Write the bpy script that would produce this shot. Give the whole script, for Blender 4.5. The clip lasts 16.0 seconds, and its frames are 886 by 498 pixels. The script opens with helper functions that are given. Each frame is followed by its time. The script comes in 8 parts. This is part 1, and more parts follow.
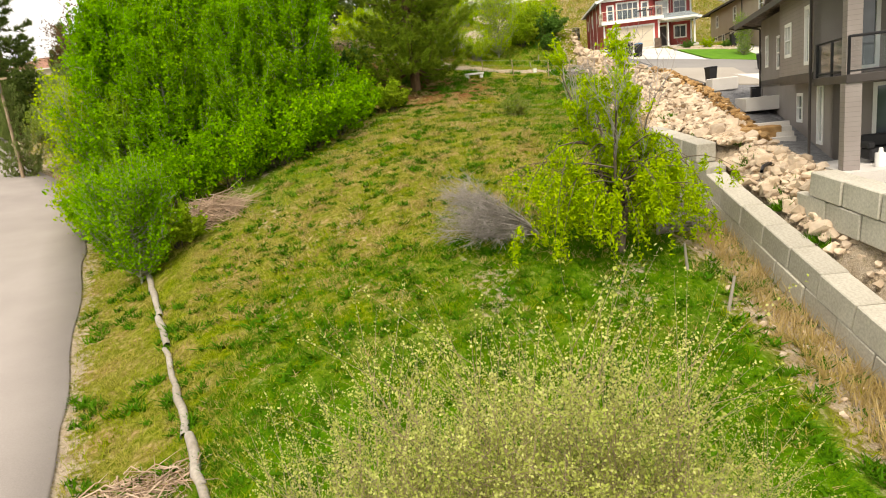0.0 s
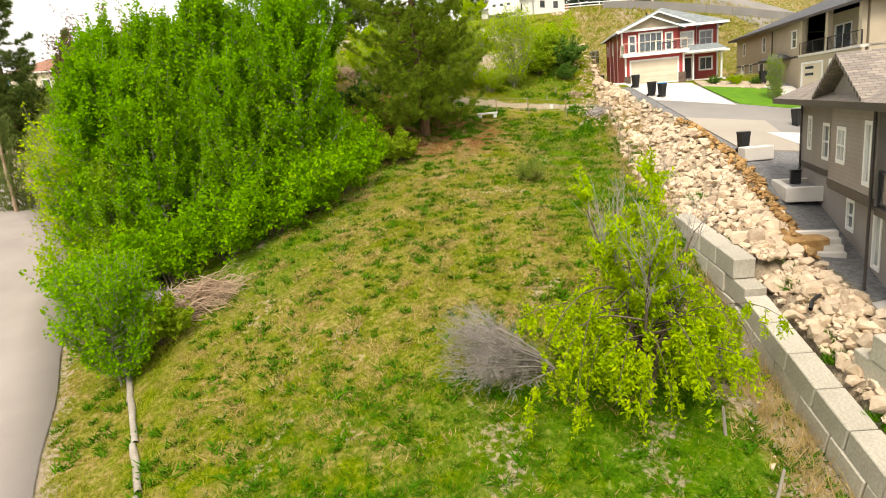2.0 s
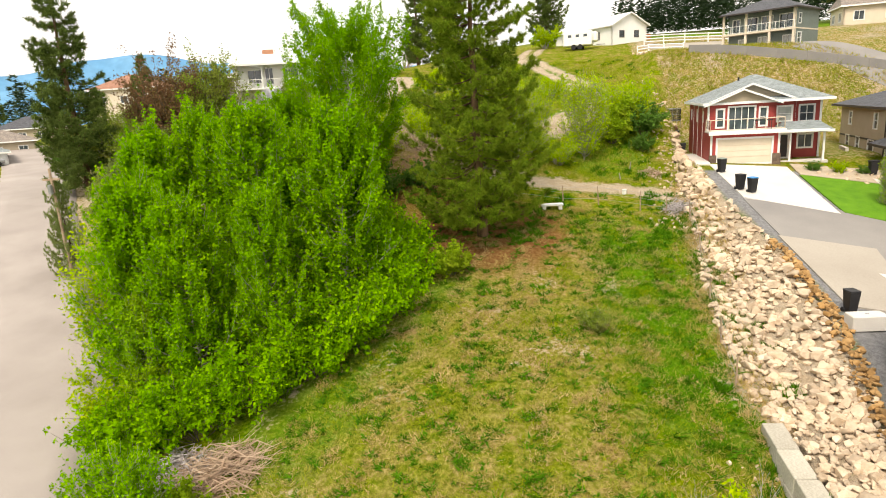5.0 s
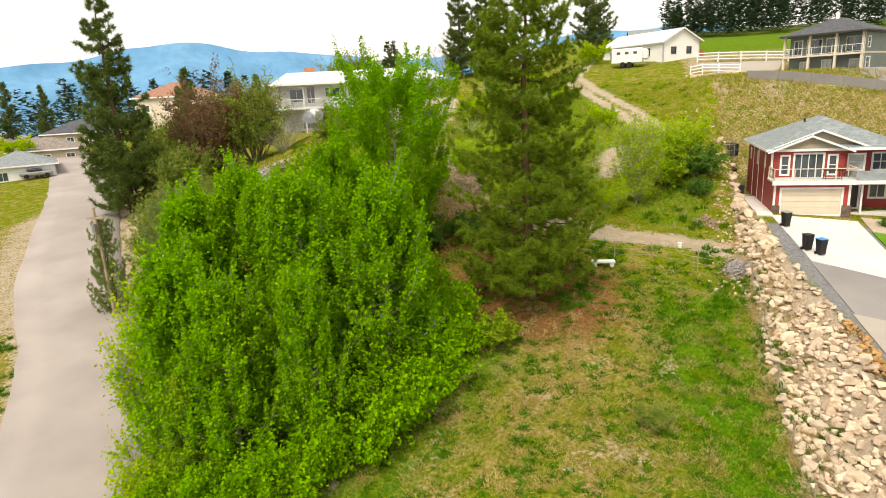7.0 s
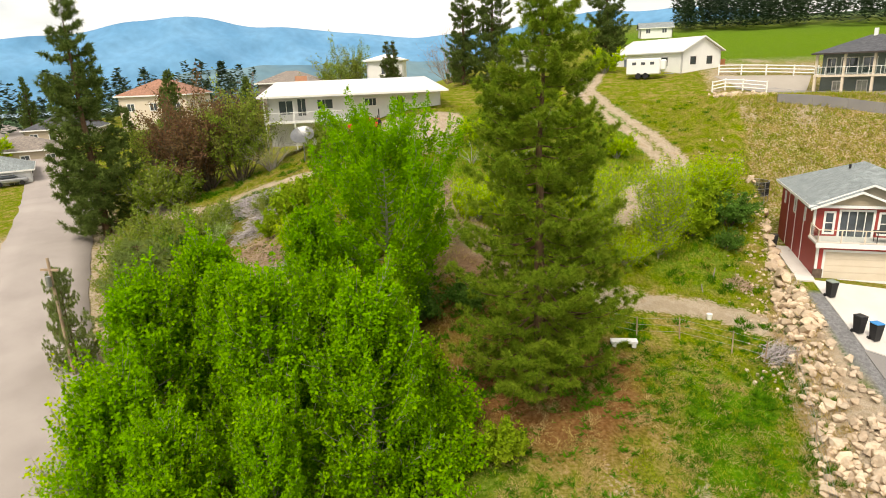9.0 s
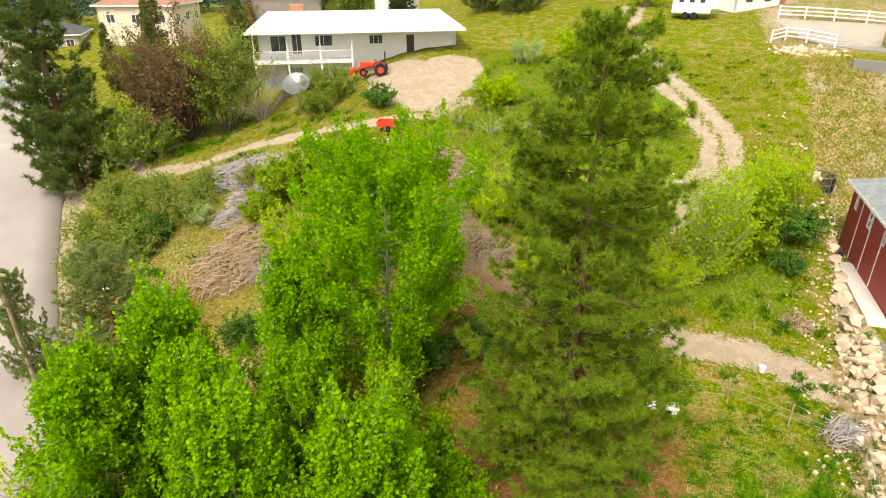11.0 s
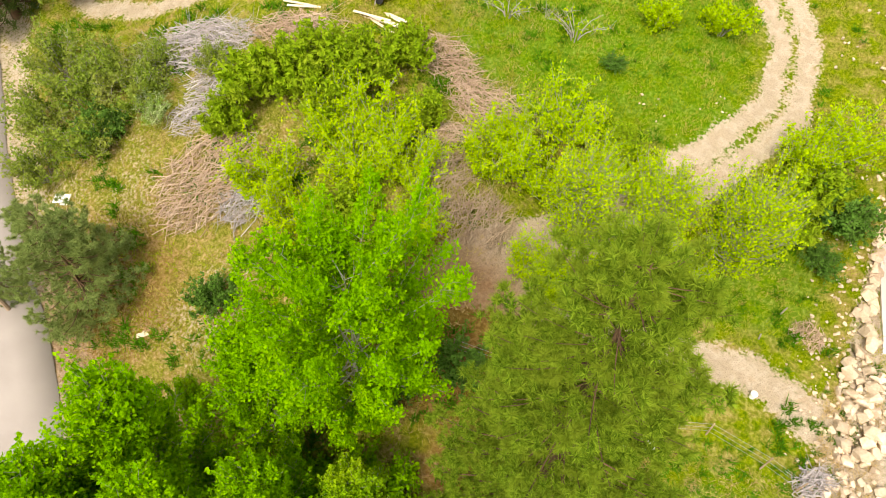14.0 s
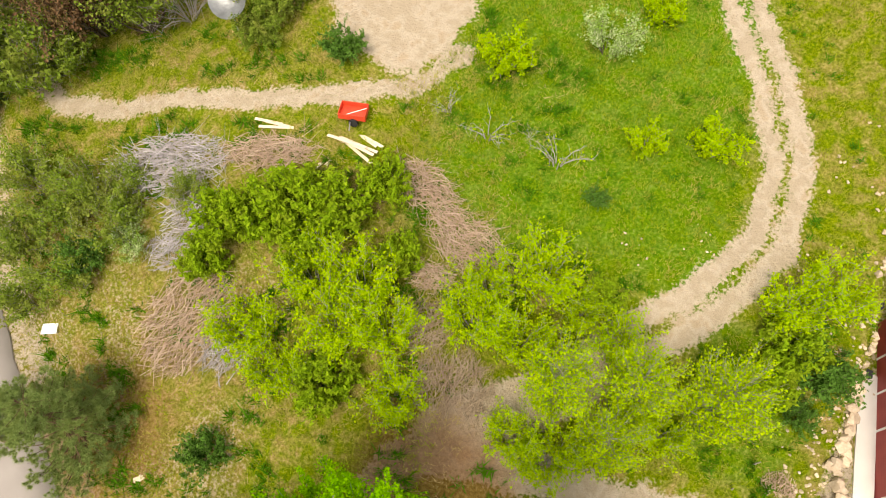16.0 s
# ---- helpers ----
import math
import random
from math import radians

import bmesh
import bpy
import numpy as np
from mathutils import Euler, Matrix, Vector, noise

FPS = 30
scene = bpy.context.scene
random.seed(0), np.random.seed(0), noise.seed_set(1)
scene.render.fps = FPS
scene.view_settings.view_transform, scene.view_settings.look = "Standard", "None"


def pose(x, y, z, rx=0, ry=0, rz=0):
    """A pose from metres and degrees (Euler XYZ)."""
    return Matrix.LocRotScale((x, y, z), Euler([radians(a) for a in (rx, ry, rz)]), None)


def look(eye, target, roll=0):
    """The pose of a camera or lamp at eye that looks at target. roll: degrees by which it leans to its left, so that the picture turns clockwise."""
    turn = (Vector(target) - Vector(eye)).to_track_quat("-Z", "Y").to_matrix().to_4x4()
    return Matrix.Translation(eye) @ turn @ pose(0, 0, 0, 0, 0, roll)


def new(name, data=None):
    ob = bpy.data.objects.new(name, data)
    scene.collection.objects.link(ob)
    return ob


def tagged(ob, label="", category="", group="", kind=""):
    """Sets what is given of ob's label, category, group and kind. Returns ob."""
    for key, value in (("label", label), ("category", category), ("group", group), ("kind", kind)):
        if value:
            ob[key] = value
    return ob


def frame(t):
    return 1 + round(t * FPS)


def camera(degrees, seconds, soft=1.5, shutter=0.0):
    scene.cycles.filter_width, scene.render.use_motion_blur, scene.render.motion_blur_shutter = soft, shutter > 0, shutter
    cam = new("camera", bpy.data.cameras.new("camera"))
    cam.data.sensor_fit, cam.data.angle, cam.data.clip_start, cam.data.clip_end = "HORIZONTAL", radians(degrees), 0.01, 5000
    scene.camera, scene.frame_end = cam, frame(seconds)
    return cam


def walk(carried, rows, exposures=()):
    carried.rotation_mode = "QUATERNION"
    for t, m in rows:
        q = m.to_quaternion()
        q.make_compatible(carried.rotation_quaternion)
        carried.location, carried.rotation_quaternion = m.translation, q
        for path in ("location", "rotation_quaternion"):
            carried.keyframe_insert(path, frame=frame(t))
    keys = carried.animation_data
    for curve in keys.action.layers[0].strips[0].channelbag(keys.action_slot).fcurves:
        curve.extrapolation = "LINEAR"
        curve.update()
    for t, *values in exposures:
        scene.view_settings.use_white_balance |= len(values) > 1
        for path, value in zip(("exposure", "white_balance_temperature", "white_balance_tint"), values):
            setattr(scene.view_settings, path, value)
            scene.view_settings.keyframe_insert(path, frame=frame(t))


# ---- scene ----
cam = camera(71.9, 16.0, 1.0)
PATH = [
    (0, (0.187, 1.220, 9.816), (0.127, 3.178, 9.410), -6.24),
    (0.5, (0.298, 1.966, 10.676), (0.229, 3.922, 10.264), -6.01),
    (1, (0.410, 2.770, 11.689), (0.330, 4.724, 11.268), -5.72),
    (1.5, (0.524, 3.519, 12.689), (0.435, 5.470, 12.258), -5.46),
    (2, (0.628, 4.375, 13.736), (0.534, 6.324, 13.295), -5.23),
    (2.5, (0.707, 5.305, 14.733), (0.614, 7.251, 14.282), -5.10),
    (3, (0.825, 6.261, 15.782), (0.734, 8.206, 15.322), -5.00),
    (3.5, (0.916, 7.212, 16.816), (0.825, 9.155, 16.348), -4.79),
    (4, (1.1, 8.4, 17.84), (0.988, 10.34, 17.372), -4.38),
    (4.5, (1.332, 9.177, 18.946), (1.149, 11.113, 18.481), -4.01),
    (5, (1.459, 9.135, 20.6), (1.156, 11.056, 20.131), -3.71),
    (5.2, (1.551, 9.259, 21.064), (1.212, 11.175, 20.604), -3.58),
    (7.3, (0.286, 12.319, 24.856), (-0.132, 14.211, 24.36), -2.92),
    (7.5, (0.122, 12.957, 25.106), (-0.295, 14.849, 24.609), -2.52),
    (8, (-0.109, 14.552, 26.152), (-0.531, 16.44, 25.645), -2.41),
    (8.5, (-0.238, 16.141, 27.353), (-0.661, 18.024, 26.829), -2.41),
    (9, (-0.49, 17.862, 28.445), (-0.9, 19.739, 27.888), -2.26),
    (9.2, (-0.623, 18.564, 28.82), (-1.029, 20.436, 28.246), -2.28),
    (11.3, (-2.67, 27.096, 33.677), (-3.084, 28.83, 32.771), 0.44),
    (11.5, (-2.76, 27.734, 34.017), (-3.178, 29.455, 33.089), 0.94),
    (12, (-3.406, 29.431, 35.374), (-3.803, 31.107, 34.358), 1.8),
    (12.5, (-3.652, 31.804, 37.07), (-4.024, 33.369, 35.882), 2.08),
    (13, (-3.854, 34.154, 38.598), (-4.188, 35.553, 37.208), 2.66),
    (13.5, (-4.017, 36.202, 40.194), (-4.319, 37.454, 38.664), 3.02),
    (14, (-4.404, 38.493, 41.796), (-4.693, 39.676, 40.21), 3.17),
    (14.5, (-4.798, 41.026, 43.623), (-5.08, 42.159, 41.999), 2.91),
    (15, (-5.185, 43.912, 45.635), (-5.459, 44.984, 43.969), 2.41),
    (15.5, (-5.593, 46.741, 47.463), (-5.854, 47.752, 45.757), 1.7),
    (16, (-5.985, 49.612, 49.135), (-6.236, 50.565, 47.395), 1.02),
]
walk(cam, [(t, look(eye, target, roll)) for t, eye, target, roll in PATH], [(0.0, 0.54, 7300, 12), (2.5, 0.66, 7300, 12), (4.5, 0.62, 7300, 12), (9.0, 0.38, 7300, 12), (11.5, 0.86, 7300, 12), (13.0, 0.96, 7300, 12), (14.5, 0.86, 7300, 12), (16.0, 0.68, 7300, 12)])

# ---- light ----
world = bpy.data.worlds.new("world")
scene.world = world
world.use_nodes = True
wn, wl = world.node_tree.nodes, world.node_tree.links
wn.clear()
SUN_UP, SUN_TURN = 54.0, 190.0
sky = wn.new("ShaderNodeTexSky")
sky.sky_type, sky.sun_disc = "NISHITA", False
sky.sun_elevation, sky.sun_rotation = radians(SUN_UP), radians(SUN_TURN)
sky_dim = wn.new("ShaderNodeVectorMath")
sky_dim.operation = "SCALE"
sky_dim.inputs["Scale"].default_value = 0.11
wl.new(sky.outputs[0], sky_dim.inputs[0])
tex = wn.new("ShaderNodeTexCoord")
stretch = wn.new("ShaderNodeMapping")
stretch.inputs["Scale"].default_value = (1.0, 1.0, 3.2)
wl.new(tex.outputs["Generated"], stretch.inputs[0])
clouds = wn.new("ShaderNodeTexNoise")
clouds.inputs["Scale"].default_value, clouds.inputs["Detail"].default_value = 2.3, 6.0
wl.new(stretch.outputs[0], clouds.inputs["Vector"])
cover = wn.new("ShaderNodeValToRGB")
cover.color_ramp.elements[0].position, cover.color_ramp.elements[1].position = 0.30, 0.44
wl.new(clouds.outputs[0], cover.inputs[0])
sky_mix = wn.new("ShaderNodeMix")
sky_mix.data_type = "RGBA"
wl.new(cover.outputs[0], sky_mix.inputs["Factor"])
wl.new(sky_dim.outputs[0], sky_mix.inputs["A"])
sky_mix.inputs["B"].default_value = (0.88, 0.89, 0.90, 1)
back = wn.new("ShaderNodeBackground")
back.inputs["Strength"].default_value = 1.0
wl.new(sky_mix.outputs["Result"], back.inputs[0])
world_out = wn.new("ShaderNodeOutputWorld")
wl.new(back.outputs[0], world_out.inputs[0])

sun_data = bpy.data.lights.new("sun", "SUN")
sun_data.energy, sun_data.angle, sun_data.color = 2.7, radians(22), (1.0, 0.95, 0.86)
sun = new("sun", sun_data)
_a, _e = radians(SUN_TURN), radians(SUN_UP)
sun.matrix_world = look((math.sin(_a) * math.cos(_e) * 300, math.cos(_a) * math.cos(_e) * 300, math.sin(_e) * 300), (0, 0, 0))


# ---- materials ----
def nodes_of(name):
    m = bpy.data.materials.new(name)
    m.use_nodes = True
    return m, m.node_tree.nodes, m.node_tree.links, m.node_tree.nodes["Principled BSDF"]


def noise_node(n, l, scale, detail=4.0, coord="Object", stretch=None):
    tc = n.new("ShaderNodeTexCoord")
    t = n.new("ShaderNodeTexNoise")
    t.inputs["Scale"].default_value, t.inputs["Detail"].default_value = scale, detail
    src = tc.outputs[coord]
    if stretch:
        mp = n.new("ShaderNodeMapping")
        mp.inputs["Scale"].default_value = stretch
        l.new(src, mp.inputs[0])
        src = mp.outputs[0]
    l.new(src, t.inputs["Vector"])
    return t.outputs[0]


def ramp(n, l, fac, lo, hi):
    r = n.new("ShaderNodeMapRange")
    r.inputs["From Min"].default_value, r.inputs["From Max"].default_value = lo, hi
    l.new(fac, r.inputs["Value"])
    return r.outputs[0]


def mix(n, l, fac, a, b, blend="MIX"):
    m = n.new("ShaderNodeMix")
    m.data_type, m.blend_type = "RGBA", blend
    for value, socket in ((fac, m.inputs["Factor"]), (a, m.inputs["A"]), (b, m.inputs["B"])):
        if isinstance(value, (int, float)):
            socket.default_value = value
        elif isinstance(value, tuple):
            socket.default_value = (*value, 1)
        else:
            l.new(value, socket)
    return m.outputs["Result"]


def surface(name, c1, c2, scale=3.0, rough=0.8, bump=0.15, fine=40.0, metal=0.0, spec=0.3, stain=0.25, vary=0.0, stretch=None, island=False):
    """A worn surface: two colours blended by a coarse pattern, a fine grain and a fine relief."""
    m, n, l, p = nodes_of(name)
    big = ramp(n, l, noise_node(n, l, scale, 5.0, stretch=stretch), 0.3, 0.7)
    col = mix(n, l, big, c1, c2)
    grain = noise_node(n, l, fine, 3.0, stretch=stretch)
    col = mix(n, l, stain, col, ramp(n, l, grain, 0.15, 0.75), "MULTIPLY")
    if vary:
        info = n.new("ShaderNodeNewGeometry" if island else "ShaderNodeObjectInfo")
        hsv = n.new("ShaderNodeHueSaturation")
        l.new(ramp(n, l, info.outputs["Random Per Island" if island else "Random"], 0, 1), hsv.inputs["Value"])
        hsv.inputs["Value"].links[0].from_node.inputs["To Min"].default_value = 1 - vary
        hsv.inputs["Value"].links[0].from_node.inputs["To Max"].default_value = 1 + vary
        l.new(col, hsv.inputs["Color"])
        col = hsv.outputs[0]
    l.new(col, p.inputs["Base Color"])
    p.inputs["Roughness"].default_value, p.inputs["Metallic"].default_value = rough, metal
    p.inputs["Specular IOR Level"].default_value = spec
    if bump:
        b = n.new("ShaderNodeBump")
        b.inputs["Strength"].default_value, b.inputs["Distance"].default_value = bump, 0.03
        l.new(grain, b.inputs["Height"])
        l.new(b.outputs[0], p.inputs["Normal"])
    return m


def siding(name, c1, c2, pitch=0.15, upright=False):
    """Painted lap boards: narrow ridges with weathered paint."""
    m, n, l, p = nodes_of(name)
    tc = n.new("ShaderNodeTexCoord")
    w = n.new("ShaderNodeTexWave")
    w.wave_type, w.bands_direction, w.wave_profile = "BANDS", "X" if upright else "Z", "SAW"
    w.inputs["Scale"].default_value = 0.314 / pitch
    l.new(tc.outputs["Object"], w.inputs["Vector"])
    col = mix(n, l, ramp(n, l, noise_node(n, l, 1.2, 5.0), 0.3, 0.7), c1, c2)
    groove = ramp(n, l, w.outputs[1], 0.0, 0.14)
    col = mix(n, l, 0.35, col, groove, "MULTIPLY")
    l.new(col, p.inputs["Base Color"])
    p.inputs["Roughness"].default_value = 0.6
    b = n.new("ShaderNodeBump")
    b.inputs["Strength"].default_value, b.inputs["Distance"].default_value = 0.6, 0.015
    l.new(w.outputs[1], b.inputs["Height"])
    l.new(b.outputs[0], p.inputs["Normal"])
    return m


def shingles(name, c1, c2):
    m, n, l, p = nodes_of(name)
    tc = n.new("ShaderNodeTexCoord")
    br = n.new("ShaderNodeTexBrick")
    br.inputs["Scale"].default_value = 1.0
    br.inputs["Brick Width"].default_value, br.inputs["Row Height"].default_value = 0.33, 0.14
    br.inputs["Mortar Size"].default_value = 0.008
    br.inputs["Color1"].default_value, br.inputs["Color2"].default_value = (*c1, 1), (*c2, 1)
    br.inputs["Mortar"].default_value = (*[v * 0.45 for v in c1], 1)
    l.new(tc.outputs["Object"], br.inputs["Vector"])
    col = mix(n, l, 0.3, br.outputs[0], ramp(n, l, noise_node(n, l, 2.0, 6.0), 0.2, 0.7), "MULTIPLY")
    l.new(col, p.inputs["Base Color"])
    p.inputs["Roughness"].default_value = 0.9
    b = n.new("ShaderNodeBump")
    b.inputs["Strength"].default_value, b.inputs["Distance"].default_value = 0.5, 0.02
    l.new(br.outputs[1], b.inputs["Height"])
    b.invert = True
    l.new(b.outputs[0], p.inputs["Normal"])
    return m


def foliage(name, c1, c2, c3, glow=0.35, size=0.25):
    """Leaves: each one its own shade, with light passing through."""
    m, n, l, p = nodes_of(name)
    geo = n.new("ShaderNodeNewGeometry")
    col = mix(n, l, geo.outputs["Random Per Island"], c1, c2)
    patch = ramp(n, l, noise_node(n, l, size, 3.0), 0.42, 0.66)
    col = mix(n, l, patch, col, c3)
    l.new(col, p.inputs["Base Color"])
    p.inputs["Roughness"].default_value = 0.6
    p.inputs["Specular IOR Level"].default_value = 0.03
    t = n.new("ShaderNodeBsdfTranslucent")
    l.new(col, t.inputs[0])
    s = n.new("ShaderNodeMixShader")
    s.inputs[0].default_value = glow
    l.new(p.outputs[0], s.inputs[1])
    l.new(t.outputs[0], s.inputs[2])
    l.new(s.outputs[0], n["Material Output"].inputs[0])
    return m


def glass(name, tint=(0.05, 0.06, 0.07)):
    m, n, l, p = nodes_of(name)
    col = mix(n, l, ramp(n, l, noise_node(n, l, 0.8, 2.0), 0.35, 0.65), tint, tuple(v * 1.8 for v in tint))
    l.new(col, p.inputs["Base Color"])
    p.inputs["Roughness"].default_value, p.inputs["Specular IOR Level"].default_value = 0.04, 0.9
    return m


def clear_glass(name):
    m, n, l, p = nodes_of(name)
    t = n.new("ShaderNodeBsdfTransparent")
    t.inputs[0].default_value = (0.86, 0.93, 0.92, 1)
    g = n.new("ShaderNodeBsdfGlossy")
    g.inputs["Roughness"].default_value = 0.03
    fr = n.new("ShaderNodeFresnel")
    s = n.new("ShaderNodeMixShader")
    l.new(fr.outputs[0], s.inputs[0])
    l.new(t.outputs[0], s.inputs[1])
    l.new(g.outputs[0], s.inputs[2])
    l.new(s.outputs[0], n["Material Output"].inputs[0])
    return m


M_ASPHALT = surface("asphalt", (0.31, 0.275, 0.255), (0.39, 0.35, 0.325), 0.25, 0.92, 0.2, 30.0, stain=0.2)
M_STREET = surface("street", (0.23, 0.22, 0.215), (0.29, 0.275, 0.26), 0.3, 0.92, 0.2, 30.0, stain=0.2)
M_CONCRETE = surface("concrete", (0.60, 0.57, 0.53), (0.70, 0.67, 0.63), 0.5, 0.85, 0.15, 25.0, stain=0.15)
M_BLOCK = surface("block_concrete", (0.46, 0.43, 0.36), (0.60, 0.57, 0.49), 0.9, 0.9, 0.3, 14.0, stain=0.35, vary=0.1)
M_GRAVEL = surface("gravel", (0.26, 0.26, 0.27), (0.35, 0.35, 0.355), 0.6, 0.95, 0.6, 9.0, stain=0.4)
M_ROCK = surface("limestone", (0.53, 0.40, 0.275), (0.68, 0.55, 0.41), 1.6, 0.9, 0.5, 7.0, stain=0.3, vary=0.22)
M_RUBBLE = surface("limestone_rubble", (0.55, 0.42, 0.295), (0.69, 0.565, 0.43), 1.6, 0.9, 0.5, 7.0, stain=0.3, vary=0.25, island=True)
M_SHALE = surface("shale", (0.36, 0.20, 0.07), (0.52, 0.33, 0.15), 1.6, 0.95, 0.6, 6.0, stain=0.5, vary=0.35, island=True)
M_BARK = surface("bark", (0.12, 0.09, 0.06), (0.2, 0.16, 0.12), 2.0, 0.95, 0.7, 9.0, stain=0.5, stretch=(1, 1, 0.25))
M_PINEBARK = surface("pine_bark", (0.12, 0.07, 0.04), (0.22, 0.13, 0.07), 1.5, 0.95, 0.8, 6.0, stain=0.6, stretch=(1, 1, 0.3))
M_POPLARBARK = surface("poplar_bark", (0.30, 0.30, 0.22), (0.42, 0.40, 0.30), 2.0, 0.9, 0.4, 9.0, stain=0.4)
M_GREYTWIG = surface("grey_twig", (0.32, 0.28, 0.26), (0.46, 0.42, 0.40), 1.5, 0.95, 0.2, 9.0, stain=0.3)
M_BROWNTWIG = surface("brown_twig", (0.34, 0.24, 0.16), (0.48, 0.37, 0.26), 1.5, 0.95, 0.2, 9.0, stain=0.3)
M_WOODPOST = surface("weathered_wood", (0.32, 0.28, 0.23), (0.46, 0.42, 0.36), 1.2, 0.9, 0.4, 12.0, stain=0.4, stretch=(1, 1, 0.1))
M_LUMBER = surface("lumber", (0.66, 0.54, 0.38), (0.78, 0.68, 0.52), 1.2, 0.8, 0.2, 12.0, stain=0.2)
M_WHITE = surface("white_paint", (0.78, 0.78, 0.76), (0.84, 0.84, 0.82), 1.0, 0.55, 0.05, 20.0, stain=0.06)
M_CREAM = surface("cream_panel", (0.66, 0.57, 0.45), (0.72, 0.63, 0.51), 1.0, 0.55, 0.05, 20.0, stain=0.06)
M_RED = siding("red_siding", (0.30, 0.035, 0.03), (0.36, 0.05, 0.04), 0.16)
M_REDPANEL = surface("red_panel", (0.40, 0.05, 0.045), (0.46, 0.07, 0.06), 1.0, 0.6, 0.1, 12.0, stain=0.15)
M_GREY = siding("grey_siding", (0.25, 0.215, 0.20), (0.30, 0.265, 0.25), 0.14)
M_STUCCO = surface("grey_stucco", (0.26, 0.23, 0.215), (0.31, 0.28, 0.26), 0.8, 0.9, 0.3, 40.0, stain=0.15)
M_BEIGE = surface("beige_stucco", (0.44, 0.37, 0.27), (0.50, 0.43, 0.33), 0.8, 0.9, 0.3, 40.0, stain=0.12)
M_GREEN = siding("green_siding", (0.15, 0.19, 0.18), (0.19, 0.23, 0.22), 0.16)
M_FOUND = surface("foundation", (0.50, 0.47, 0.42), (0.60, 0.57, 0.52), 0.8, 0.9, 0.2, 20.0, stain=0.2)
M_ROOF_GREY = shingles("grey_shingles", (0.22, 0.26, 0.27), (0.30, 0.34, 0.35))
M_ROOF_DARK = shingles("dark_shingles", (0.07, 0.075, 0.09), (0.12, 0.125, 0.14))
M_ROOF_BROWN = shingles("brown_shingles", (0.22, 0.19, 0.17), (0.34, 0.29, 0.25))
M_ROOF_PALE = surface("pale_metal_roof", (0.62, 0.62, 0.63), (0.70, 0.70, 0.71), 0.4, 0.6, 0.1, 10.0, stain=0.12)
M_ROOF_TILE = shingles("rust_tiles", (0.34, 0.17, 0.11), (0.42, 0.22, 0.15))
M_TRIM_BROWN = surface("dark_trim", (0.05, 0.042, 0.04), (0.07, 0.06, 0.055), 2.0, 0.5, 0.05, 20.0, stain=0.1)
M_BLACK = surface("black_plastic", (0.018, 0.018, 0.02), (0.03, 0.03, 0.033), 2.0, 0.5, 0.1, 30.0, stain=0.15)
M_BLUE = surface("blue_plastic", (0.03, 0.22, 0.55), (0.05, 0.28, 0.62), 2.0, 0.5, 0.05, 30.0, stain=0.1)
M_LIDGREY = surface("grey_green_plastic", (0.22, 0.28, 0.25), (0.28, 0.33, 0.3), 2.0, 0.5, 0.05, 30.0, stain=0.1)
M_ORANGE = surface("red_paint", (0.60, 0.05, 0.025), (0.70, 0.08, 0.03), 2.0, 0.45, 0.05, 20.0, stain=0.15)
M_TYRE = surface("tyre_rubber", (0.015, 0.015, 0.016), (0.03, 0.03, 0.03), 2.0, 0.85, 0.2, 20.0)
M_METAL = surface("grey_metal", (0.36, 0.37, 0.38), (0.45, 0.46, 0.47), 2.0, 0.4, 0.05, 20.0, metal=0.7)
M_STONEVENEER = surface("stone_veneer", (0.10, 0.07, 0.055), (0.22, 0.16, 0.12), 4.0, 0.9, 0.6, 9.0, stain=0.4)
M_MULCH = surface("planting_bed", (0.44, 0.36, 0.26), (0.55, 0.46, 0.36), 1.2, 0.95, 0.5, 10.0, stain=0.4)
M_GLASS = glass("window_glass")
M_CURTAIN = glass("curtained_glass", (0.30, 0.31, 0.30))
M_RAILGLASS = clear_glass("rail_glass")
M_SAND = surface("riding_sand", (0.34, 0.305, 0.26), (0.40, 0.365, 0.315), 0.3, 0.95, 0.2, 12.0, stain=0.15)

M_POPLAR = foliage("poplar_leaves", (0.10, 0.27, 0.002), (0.31, 0.56, 0.004), (0.18, 0.41, 0.002), 0.45)
M_POPLAR_YOUNG = foliage("young_poplar_leaves", (0.15, 0.34, 0.006), (0.31, 0.52, 0.012), (0.36, 0.48, 0.012), 0.45)
M_WILLOW = foliage("yellow_green_leaves", (0.24, 0.42, 0.004), (0.52, 0.64, 0.010), (0.37, 0.53, 0.007), 0.45)
M_BLOSSOM = foliage("pale_budding_leaves", (0.40, 0.44, 0.10), (0.62, 0.62, 0.24), (0.34, 0.40, 0.07), 0.3, 0.9)
M_NEEDLE = foliage("pine_needles", (0.06, 0.13, 0.006), (0.29, 0.42, 0.032), (0.22, 0.30, 0.025), 0.36, 1.3)
M_NEEDLE_BLUE = foliage("dark_needles", (0.06, 0.11, 0.025), (0.17, 0.23, 0.05), (0.13, 0.18, 0.045), 0.35, 0.5)
M_NEEDLE_SOFT = foliage("grey_green_needles", (0.13, 0.20, 0.05), (0.33, 0.41, 0.13), (0.24, 0.30, 0.08), 0.35, 0.5)
M_CEDAR = foliage("cedar_leaves", (0.04, 0.075, 0.015), (0.09, 0.13, 0.03), (0.10, 0.12, 0.03), 0.2, 0.5)
M_RUSSET = foliage("russet_leaves", (0.14, 0.075, 0.04), (0.24, 0.13, 0.07), (0.20, 0.14, 0.06), 0.3, 0.4)
